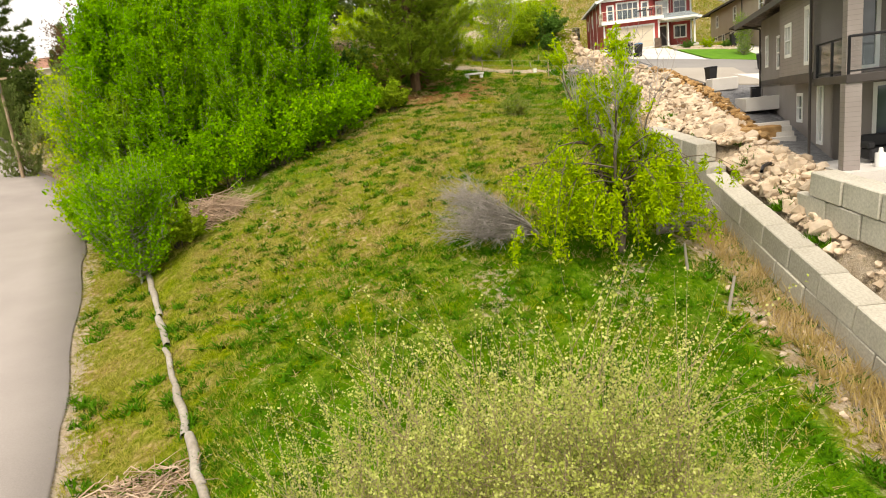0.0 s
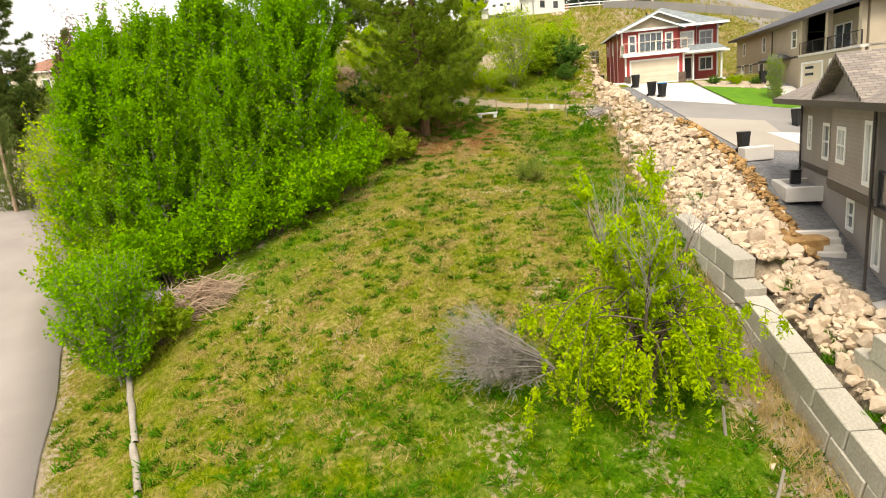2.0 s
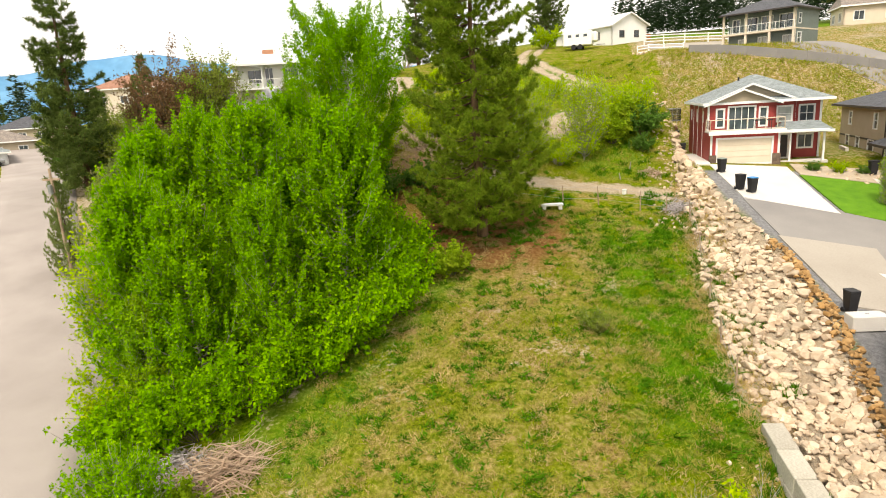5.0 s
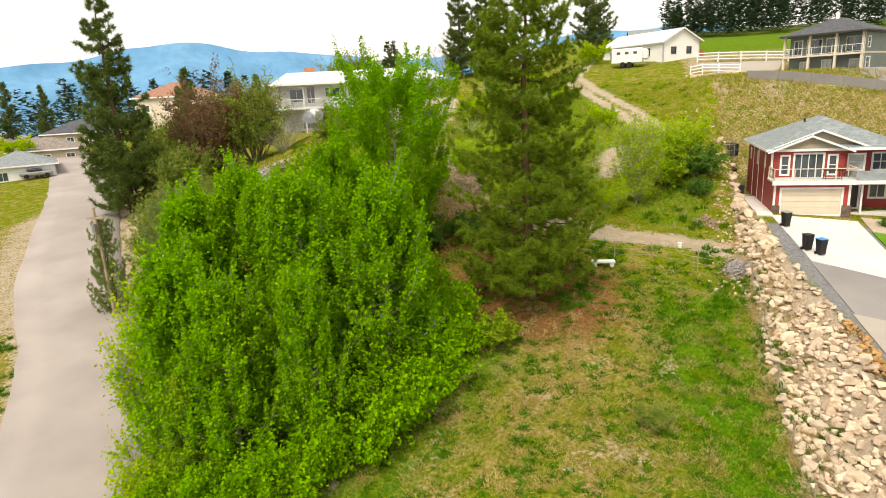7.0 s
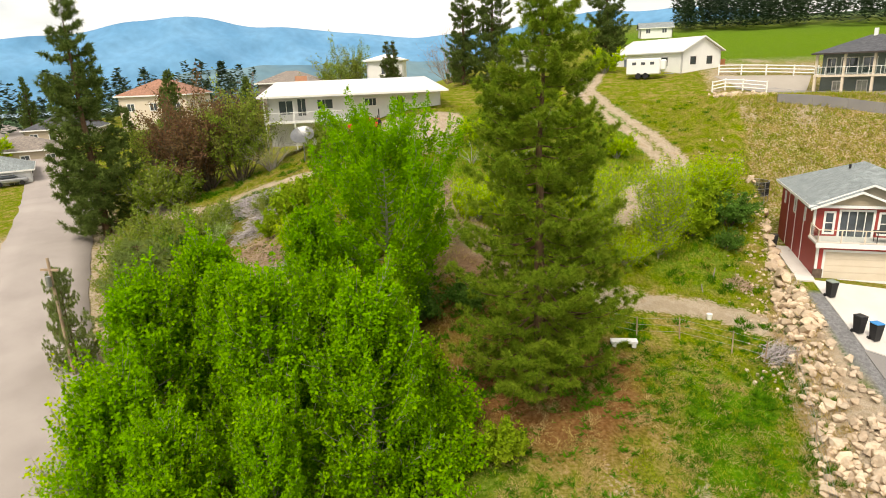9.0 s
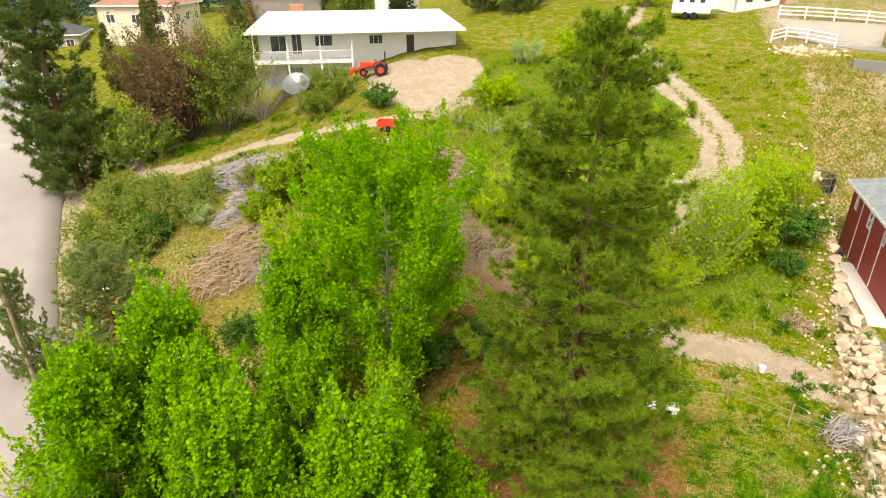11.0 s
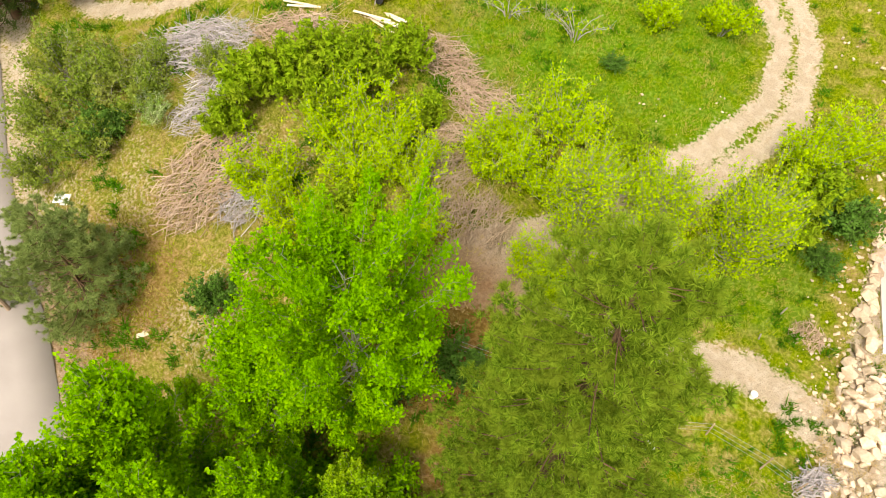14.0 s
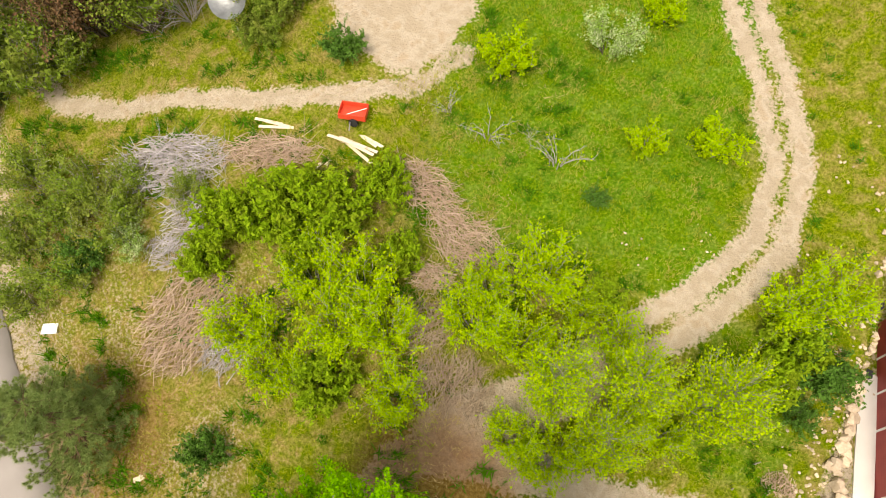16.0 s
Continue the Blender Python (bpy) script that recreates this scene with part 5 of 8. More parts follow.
def green_house():
    h = thing("green_house", "dark green two-storey house with a long glazed balcony", "house", (25.7, 95.4, 24.1), -40)
    h.scale = (0.8, 0.85, 0.8)
    e = 5.9
    a = ((0, 1.8), (10.5, 1.8))
    low = [(1.6, 2.7, 0.9, 2.1), (4.6, 5.8, 0.4, 2.2), (8.2, 9.5, 0.8, 2.1)]
    up = [(0.6, 1.7, 3.2, 5.2), (2.4, 4.4, 3.2, 5.2), (5.0, 6.6, 3.2, 5.2), (7.6, 9.6, 3.2, 5.2)]
    wall(h, *a, -0.5, e, M_GREEN, low + up)
    for u in low:
        fitted(h, "window", *a, u, M_WHITE, M_CURTAIN, 2, 0, 0.08)
    for u in up:
        fitted(h, "window", *a, u, M_WHITE, M_GLASS, 2, 0, 0.08)
    b = ((10.5, 0), (10.5, 9))
    sd = [(1.2, 2.1, 3.6, 5.0), (1.0, 2.4, 0.8, 2.3)]
    wall(h, *b, -0.5, e, M_GREEN, sd)
    for u in sd:
        fitted(h, "window", *b, u, M_WHITE, M_GLASS, 1, 1, 0.08)
    wall(h, (0, 9), (0, 1.8), -0.5, e, M_GREEN)
    wall(h, (10.5, 9), (0, 9), -0.5, e, M_GREEN)
    part("balcony", box(-0.2, 10.5, -0.2, 1.79, 2.75, 3.0), M_CREAM, h)
    railing(h, [(-0.1, 1.7), (-0.1, -0.1), (10.4, -0.1)], 3.0, 1.05, M_WHITE, "glass", 1.4)
    for x in (-0.15, 3.3, 6.8, 10.15):
        part("pillar", box(x, x + 0.3, -0.15, 0.15, -0.3, 2.75), M_CREAM, h)
        part("pillar", box(x, x + 0.3, -0.1, 0.15, 3.0, e - 0.05), M_CREAM, h)
    strips(h, [(10.503, 10.53, 0, 9, 2.8, 3.0), (10.503, 10.54, 0, 0.15, -0.3, e)], M_CREAM, "trim_board")
    hip_roof(h, 0, 10.5, -0.2, 9, e, 2.2, M_ROOF_DARK, 0.5, 1.0, "x", M_TRIM_BROWN)
    part("chimney", box(5.0, 5.4, 4.0, 4.4, e + 1.6, e + 3.0), M_WHITE, h)
    return h


green_house()


def white_bungalow():
    h = thing("white_bungalow", "long low white bungalow with a pale metal roof and a deck", "house", (-35.0, 84.4, 22.9), 22)
    e = 3.6
    a = ((0, 0), (9.5, 0))
    holes = [(1.2, 2.9, 1.4, 3.0), (3.3, 4.3, 1.2, 3.2), (5.6, 7.4, 1.9, 3.0)]
    low = [(2.5, 4.2, -1.9, -0.1), (5.0, 6.8, -1.7, -0.2)]
    wall(h, *a, -2.2, e, M_WHITE, holes + low)
    for u in holes + low:
        fitted(h, "window", *a, u, M_WHITE, M_CURTAIN if u[3] < 0 else M_GLASS, 2, 0, 0.08)
    b = ((9.5, 0), (20.2, 0))
    hb = [(1.6, 3.0, 2.0, 2.9), (5.4, 6.3, 0.7, 2.9)]
    wall(h, *b, -1.2, e, M_WHITE, hb)
    fitted(h, "window", *b, hb[0], M_WHITE, M_GLASS, 3, 0, 0.08)
    fitted(h, "door", *b, hb[1], M_WHITE, M_TRIM_BROWN, 1, 0, 0.08)
    wall(h, (20.2, 0), (20.2, 7.5), 0.0, e, M_WHITE)
    wall(h, (20.2, 7.5), (0, 7.5), -1.0, e, M_WHITE)
    wall(h, (0, 7.5), (0, 0), -2.2, e, M_WHITE)
    part("deck", box(-0.4, 9.4, -2.2, -0.01, 0.55, 0.75), M_WHITE, h)
    railing(h, [(-0.35, -0.1), (-0.35, -2.1), (9.3, -2.1)], 0.75, 1.0, M_WHITE, "pickets", 1.6)
    for x in (-0.3, 2.9, 6.1, 9.2):
        part("deck_post", box(x, x + 0.15, -2.15, -2.0, -2.4, 0.55), M_WHITE, h)
        part("deck_post", box(x, x + 0.12, -2.12, -2.0, 0.75, e), M_WHITE, h)
    hip_roof(h, -0.4, 20.2, -2.2, 7.5, e, 1.5, M_ROOF_PALE, 0.5, 0.35, "x", M_WHITE)
    part("chimney", box(3.2, 4.6, 3.2, 3.9, e + 1.0, e + 2.1, 0.02), surface("chimney_brick", (0.42, 0.20, 0.12), (0.52, 0.28, 0.17), 3.0, 0.9, 0.4, 9.0), h, "red brick chimney")
    return h


white_bungalow()


def barn():
    h = thing("white_barn", "white single-storey barn with a pale gable roof", "barn", (13.2, 106.2, 27.0), 38)
    # the gable end faces the valley along local x, the long side runs back along local y
    g = ((0, 0), (7.2, 0))
    gh = [(1.6, 2.5, 1.2, 2.1), (4.6, 5.5, 1.2, 2.1)]
    wall(h, *g, -0.6, 2.9, M_WHITE, gh)
    for u in gh:
        fitted(h, "window", *g, u, M_TRIM_BROWN, M_GLASS, 1, 1, 0.06)
    s = ((0, 12.5), (0, 0))
    sh = [(1.6, 4.0, -0.1, 2.2), (6.0, 7.2, 1.1, 2.1), (9.0, 10.0, 1.1, 2.1)]
    wall(h, *s, -0.6, 2.9, M_WHITE, sh)
    garage_door(h, *s, sh[0], surface("slate_blue_paint", (0.16, 0.2, 0.26), (0.2, 0.24, 0.3), 1, 0.5, 0.05, 20), M_WHITE)
    for u in sh[1:]:
        fitted(h, "window", *s, u, M_TRIM_BROWN, M_GLASS, 1, 1, 0.06)
    wall(h, (7.2, 0), (7.2, 12.5), -0.6, 2.9, M_WHITE)
    wall(h, (7.2, 12.5), (0, 12.5), -0.6, 2.9, M_WHITE)
    gable_front(h, 0, 7.2, 0.0, 13.0, 2.9, 1.7, M_WHITE, M_ROOF_PALE, M_WHITE, 0.4)
    part("lean_to", box(7.2, 8.6, 0.4, 6.0, -0.6, 1.7), surface("rust_boards", (0.38, 0.16, 0.06), (0.48, 0.22, 0.1), 2.0, 0.9, 0.3, 9), h, "rust-brown boarded lean-to")
    return h


barn()


def plain_house(label, x, y, z, turn, w, d, e, rise, wall_mat, roof_mat, hip=1.0, storeys=1, name="house"):
    h = thing(name, label, "house", (x, y, z), turn)
    front, side = ((0, 0), (w, 0)), ((w, 0), (w, d))
    for pts, length in ((front, w), (side, d), (((0, d), (0, 0)), d)):
        holes = []
        for s in range(storeys):
            n = max(1, int(length / 3.2))
            for i in range(n):
                u = length * (i + 0.5) / n
                v = 0.9 + 2.8 * s
                if v + 1.3 < e:
                    holes.append((u - 0.65, u + 0.65, v, v + 1.25))
        wall(h, *pts, -2.5, e, wall_mat, holes)
        for u in holes:
            fitted(h, "window", *pts, u, M_WHITE, M_GLASS, 2, 0, 0.08)
    wall(h, (w, d), (0, d), -2.5, e, wall_mat)
    hip_roof(h, 0, w, 0, d, e, rise, roof_mat, 0.5, hip, "x" if w > d else "y", M_WHITE)
    return h


VALLEY = "houses along the lower road"
plain_house("brick bungalow with a dark hip roof by the road", -104, 118, 17.6, 30, 13, 10, 3.0, 2.4, M_BEIGE, M_ROOF_DARK)
plain_house("bungalow with a brown roof by the road", -93, 99, 15.6, 40, 11, 9, 3.0, 2.0, M_BEIGE, M_ROOF_BROWN)
plain_house("white bungalow with a grey roof by the road", -82.5, 84.5, 14.4, 44, 9, 10, 3.0, 2.0, M_WHITE, M_ROOF_GREY)
plain_house("house with a rust tile roof behind the trees", -77, 112, 23.0, 10, 12, 10, 3.5, 2.6, M_CREAM, M_ROOF_TILE)
plain_house("low house with a brown roof behind the russet tree", -56, 122, 25.5, 15, 11, 9, 2.2, 2.0, M_STUCCO, M_ROOF_BROWN)
plain_house("small white cottage behind the cedar hedge", -34, 118, 27.5, 10, 6, 6, 3.2, 1.0, M_WHITE, M_WHITE)
plain_house("white motorhome shed beside the tall pines", -14, 117, 27.8, -5, 9, 5, 2.8, 0.6, M_WHITE, M_ROOF_PALE, 0.0)
plain_house("grey-blue two-storey house on the upper street", 47, 83, 24.5, -14, 12, 10, 5.8, 2.0, M_GREEN, M_ROOF_DARK, 1.0, 2)
plain_house("small cream house with a brown roof up the slope", 47, 112, 27.5, -10, 8, 7, 3.0, 1.8, M_CREAM, M_ROOF_BROWN, 0.2)
plain_house("pale house among the far trees on the ridge", 95, 235, 47.0, -20, 11, 9, 6.0, 2.4, M_CREAM, M_ROOF_BROWN, 1.0, 2)
plain_house("small white house at the far edge of the pasture", 18, 215, 36.0, 0, 9, 6, 2.4, 1.6, M_WHITE, M_ROOF_GREY, 0.0)


# ---- paving, walls and rock bank ----
def patch(name, edge_a, edge_b, lift, material, label, category, n=24, m=10, thick=0.3, kind="structure"):
    """A paved or planted sheet laid on the ground between two edges."""
    def sample(e, k):
        e = np.array(e, float)
        d = np.concatenate([[0], np.linalg.norm(np.diff(e, axis=0), axis=1).cumsum()])
        return np.array([np.interp(k * d[-1], d, e[:, c]) for c in range(2)])

    rows = []
    for i in range(n + 1):
        a, b = sample(edge_a, i / n), sample(edge_b, i / n)
        line = []
        for j in range(m + 1):
            p = a + (b - a) * j / m
            line.append((p[0], p[1], ground(p[0], p[1]) + lift))
        line = [(line[0][0], line[0][1], line[0][2] - thick)] + line + [(line[-1][0], line[-1][1], line[-1][2] - thick)]
        rows.append(line)
    rows = [[(x, y, z - thick) for x, y, z in rows[0]]] + rows + [[(x, y, z - thick) for x, y, z in rows[-1]]]
    w = m + 3
    i = (np.arange(n + 2)[:, None] * w + np.arange(w - 1)[None, :]).ravel()
    me = mesh_np(name, [p for r in rows for p in r], np.stack([i, i + 1, i + w + 1, i + w], 1), material)
    return tagged(new(name, me), label, category, kind=kind)


patch("driveway", [(14.9, 59.4), (15.3, 52.2)], [(20.4, 58.8), (20.2, 49.6)], 0.06, M_CONCRETE, "pale concrete driveway in front of the double garage", "driveway")
patch("street", [(15.2, 52.0), (15.6, 42.0), (15.8, 39.0)], [(40, 43.5), (40, 37.0), (40, 33.5)], 0.05, M_STREET, "grey asphalt street end", "street", 24, 24)
patch("sandy_apron", [(15.3, 46.0), (15.6, 38.2)], [(19.8, 44.5), (18.6, 37.4)], 0.075, M_SAND, "sandy worn patch at the street's end", "street", 12, 8)
patch("lawn", [(20.6, 57.0), (20.5, 49.8)], [(25.6, 55.0), (23.8, 47.4)], 0.09, surface("mown_lawn", (0.08, 0.22, 0.006), (0.13, 0.30, 0.01), 1.2, 0.95, 0.5, 30.0, stain=0.3), "bright green mown front lawn", "lawn", 14, 10)
patch("planting_bed", [(20.8, 59.4), (20.7, 57.1)], [(27.0, 58.2), (25.8, 55.2)], 0.08, M_MULCH, "tan planting bed with stones in front of the porch", "garden bed", 8, 10)
patch("side_walk", [(13.9, 59.2), (14.9, 67.5)], [(15.0, 59.2), (15.9, 67.2)], 0.10, M_CONCRETE, "white concrete walk beside the red house", "path", 12, 4)
patch("beige_driveway", [(24.6, 55.0), (23.6, 48.0)], [(27.6, 54.0), (26.4, 47.0)], 0.07, M_GRAVEL, "grey gravel drive beside the beige house", "driveway", 10, 6)
patch("garage_apron", [(25.2, 56.2), (24.4, 49.6)], [(27.2, 55.8), (25.8, 49.2)], 0.12, M_CONCRETE, "concrete apron at the beige house's garage doors", "driveway", 8, 4)
patch("grey_driveway", [(18.5, 41.5), (19.3, 36.5)], [(24.5, 40.2), (24.5, 35.2)], 0.09, M_CONCRETE, "white concrete drive of the grey house", "driveway", 8, 6)
patch("riding_ground", [(17.0, 104.5), (20.5, 96.5)], [(28, 103.5), (25.5, 97.0)], 0.05, M_SAND, "pale sand riding ground behind the white rail fence", "riding ground", 8, 8)
patch("upper_street", [(18.4, 99.4), (21.6, 96.4), (24.9, 93.0), (31.0, 87.2), (37.0, 83.0), (46.0, 79.0)], [(20.4, 101.6), (23.6, 98.4), (26.9, 95.0), (33.0, 90.4), (39.0, 87.0), (48.0, 83.0)], 0.05, M_STREET, "grey upper street above the bank", "street", 24, 4)


def cast_wall(name, label, line, thick=0.3, deep=1.2):
    """A poured wall along a line of (x, y, top), stepped with the tops and let into the ground."""
    w = thing(name, label, "retaining wall", kind="structure")
    for (xa, ya, za), (xb, yb, zb) in zip(line[:-1], line[1:]):
        n = max(1, round(math.hypot(xb - xa, yb - ya) / 3.0))
        for i in range(n):
            p, q = i / n, (i + 1) / n
            p0, p1 = (xa + (xb - xa) * p, ya + (yb - ya) * p), (xa + (xb - xa) * q, ya + (yb - ya) * q)
            top = za + (zb - za) * (p + q) / 2
            base = min(ground(*p0), ground(*p1), top - 0.2) - deep
            lay(part("wall_panel", box(0.006, math.dist(p0, p1) - 0.006, 0, thick, base, top, 0.012), M_FOUND, w), p0, p1)
    return w


def sloping_wall(name, label, a, b, high, thick=0.3, panels=10):
    """A poured wall in a straight line from a to b, its top running evenly down with the ground."""
    w = thing(name, label, "retaining wall", kind="structure")
    spots = [(a[0] + (b[0] - a[0]) * i / panels, a[1] + (b[1] - a[1]) * i / panels) for i in range(panels + 1)]
    heights = [ground(*p) for p in spots]
    tops = [sum(heights[max(0, i - 1):i + 2]) / len(heights[max(0, i - 1):i + 2]) + high for i in range(panels + 1)]
    for i in range(panels):
        p, q = spots[i], spots[i + 1]
        bm = box(0.006, math.dist(p, q) - 0.006, 0, thick, -1.0 - high, 0, 0.015)
        for v in bm.verts:
            f = v.co.x / math.dist(p, q)
            v.co.z += tops[i] + (tops[i + 1] - tops[i]) * f
        lay(part("wall_panel", bm, M_STREET, w), p, q)
    return w


sloping_wall("upper_street_wall", "long pale concrete retaining wall above the grassy bank", (19.3, 85.7), (50.0, 83.4), 1.05)
cast_wall("garden_wall", "low pale concrete wall between the two house lots", [(27.6, 67.0, 15.0), (26.2, 61.6, 14.1), (25.7, 56.5, 13.2)], 0.25, 0.8)


def hull_rock(seed, flat=0.75):
    rng = np.random.default_rng(seed)
    bm = bmesh.new()
    for p in rng.normal(size=(17, 3)):
        p = p / np.linalg.norm(p) * rng.uniform(0.82, 1.08)
        bm.verts.new((p[0] * 0.5 * rng.uniform(0.95, 1.2), p[1] * 0.5, p[2] * 0.5 * flat))
    r = bmesh.ops.convex_hull(bm, input=bm.verts)
    bmesh.ops.delete(bm, geom=[v for v in bm.verts if not v.link_faces], context="VERTS")
    me = bpy.data.meshes.new("rock")
    bm.to_mesh(me)
    bm.free()
    return me


def with_material(me, mat):
    c = me.copy()
    c.materials.append(mat)
    return c


ROCK_SHAPES = [hull_rock(100 + i, 0.65 + 0.05 * (i % 5)) for i in range(9)]


def joined(shapes, places, name, material, parent, label):
    """Many rocks as one mesh: each place is (x, y, z, size, turn)."""
    vs, fs, k = [], [], 0
    rng = np.random.default_rng(5)
    arrays = []
    for me in shapes:
        v = np.array([tuple(p.co) for p in me.vertices])
        f = np.array([tuple(p.vertices) for p in me.polygons if len(p.vertices) == 3])
        arrays.append((v, f))
    for x, y, z, s, t in places:
        v, f = arrays[rng.integers(len(arrays))]
        rot = np.array(Euler((rng.uniform(-0.5, 0.5), rng.uniform(-0.5, 0.5), t)).to_matrix())
        vs.append(v @ rot.T * s + (x, y, z))
        fs.append(f + k)
        k += len(v)
    ob = new(name, mesh_np(name, np.concatenate(vs), np.concatenate(fs), material))
    ob.parent = parent
    return tagged(ob, label, kind="stuff")


def rock_bank():
    bank = thing("rock_bank", "bank of pale limestone rocks tumbling from the lots to the field", "rock bank", (0, 0, 0), kind="structure")
    limestone = [with_material(m, M_ROCK) for m in ROCK_SHAPES]
    shale = [with_material(m, M_SHALE) for m in ROCK_SHAPES]
    rng = np.random.default_rng(42)
    near, rest, shale_rest = [], [], []
    def spot(y, k):
        foot, brow = line_x(y, FOOT), line_x(y, BROW)
        if y < 30:
            foot += 0.55
        return foot + (brow - foot) * k
    for i in range(1900):
        y = rng.uniform(17.5, 58)
        k = rng.uniform(-0.05, 0.86) if y < 45 else rng.uniform(-0.05, 1.0)
        if y < 30 and k < 0.42 and rng.uniform() < 0.75:
            continue
        s = rng.choice([0.24, 0.32, 0.42, 0.55, 0.75], p=[0.26, 0.3, 0.24, 0.15, 0.05])
        if y > 47:
            s *= 1.1
            if rng.uniform() < 0.6:
                continue
        x = spot(y, k)
        place = (x, y, ground(x, y) + s * 0.16 + rng.uniform(0, 0.08), s, rng.uniform(0, 6.3))
        (near if 27 < y < 42 and len(near) < 235 else rest).append(place)
    for i in range(900):
        y = rng.uniform(17.8, 32)
        k = rng.uniform(0.3 if y < 24 else 0.0, 0.97)
        s = rng.choice([0.18, 0.25, 0.34, 0.46], p=[0.35, 0.35, 0.22, 0.08])
        x = spot(y, k)
        rest.append((x, y, ground(x, y) + s * 0.2 + rng.uniform(0, 0.1), s, rng.uniform(0, 6.3)))
    for i in range(46):
        y = 53.5 + 15 * (i + rng.uniform(0, 1)) / 46
        x = line_x(y, FOOT) + rng.uniform(0.2, 1.3)
        s = rng.uniform(0.55, 1.05)
        near.append((x, y, ground(x, y) + s * 0.2, s, rng.uniform(0, 6.3)))
    for p in near:
        ob = new("rock", limestone[int(rng.integers(9))])
        ob.parent = bank
        ob.location, ob.rotation_euler, ob.scale = p[:3], (rng.uniform(-0.5, 0.5), rng.uniform(-0.5, 0.5), p[4]), (p[3],) * 3
    joined(ROCK_SHAPES, rest, "small_rocks", M_RUBBLE, bank, "smaller limestone rubble")
    for i in range(620):
        y = rng.uniform(24.5, 45)
        x = spot(y, rng.uniform(0.84, 1.05)) + rng.normal(0, 0.06)
        s = rng.choice([0.14, 0.2, 0.3, 0.42], p=[0.35, 0.35, 0.22, 0.08])
        shale_rest.append((x, y, ground(x, y) + s * 0.2 + 0.25 * math.exp(-((x - spot(y, 0.93)) / 0.25) ** 2), s, rng.uniform(0, 6.3)))
    joined(ROCK_SHAPES, shale_rest, "shale_rubble", M_SHALE, bank, "rust-brown broken shale along the brow")
    grit = []
    for i in range(500):
        y = rng.uniform(12, 26)
        x = line_x(y, FOOT) + rng.uniform(0.6, 2.2)
        s = rng.uniform(0.08, 0.28)
        grit.append((x, y, ground(x, y) + s * 0.2, s, rng.uniform(0, 6.3)))
    for i in range(120):
        y = rng.uniform(10, 30)
        x = line_x(y, FOOT) - rng.uniform(0.2, 2.0)
        s = rng.uniform(0.06, 0.22)
        grit.append((x, y, ground(x, y) + s * 0.15, s, rng.uniform(0, 6.3)))
    for i in range(420):
        y = rng.uniform(49, 69)
        x = line_x(y, FOOT) + rng.normal(-0.3, 0.9)
        s = rng.uniform(0.08, 0.3)
        grit.append((x, y, ground(x, y) + s * 0.15, s, rng.uniform(0, 6.3)))
    joined(ROCK_SHAPES, grit, "rubble", M_RUBBLE, bank, "scattered rubble on bare earth")
    part("ledge", box(11.6, 12.9, 25.2, 26.1, ground(12.3, 25.6) - 0.3, ground(12.3, 25.6) + 0.42, 0.06), M_SHALE, bank, "flat-topped rusty rock ledge")
    return bank


rock_bank()


def block_mesh():
    bm = box(-0.732, 0.732, -0.37, 0.37, -0.358, 0.358, 0.03)
    me = bpy.data.meshes.new("concrete_block")
    bm.to_mesh(me)
    bm.free()
    me.materials.append(M_BLOCK)
    return me


def block_wall(name, label, runs):
    w = thing(name, label, "retaining wall", (0, 0, 0), kind="structure")
    me = block_mesh()
    rng = np.random.default_rng(8)
    for (xa, ya, za), (xb, yb, zb), courses in runs:
        a, b = Vector((xa, ya, za)), Vector((xb, yb, zb))
        n = max(1, round((b - a).length / 1.5))
        d = (b - a).normalized()
        for c in range(courses):
            shift = 0.75 if c % 2 else 0.0
            for i in range(n + (1 if shift else 0)):
                p = a + d * (1.5 * i + 0.75 - shift)
                ob = new("concrete_block", me)
                ob.parent = w
                yaw, pitch = math.atan2(d.y, d.x), -math.asin(d.z)
                ob.rotation_euler = (rng.normal(0, 0.008), pitch, yaw + rng.normal(0, 0.008))
                ob.location = p + Vector((rng.normal(0, 0.015), 0, -0.37 - 0.745 * c))
    return w


block_wall("block_wall", "retaining wall of pale concrete blocks above the field", [
    ((9.7, 9.5, wall_top(9.5)), (9.75, 24.6, wall_top(24.6)), 3),
    ((9.8, 24.7, wall_top(24.8) + 0.05), (9.75, 30.6, wall_top(30.6) - 0.1), 3),
])
block_wall("upper_block_wall", "short upper wall of concrete blocks beside the patio", [((11.0, 19.4, 7.25), (11.1, 8.6, 6.2), 2)])


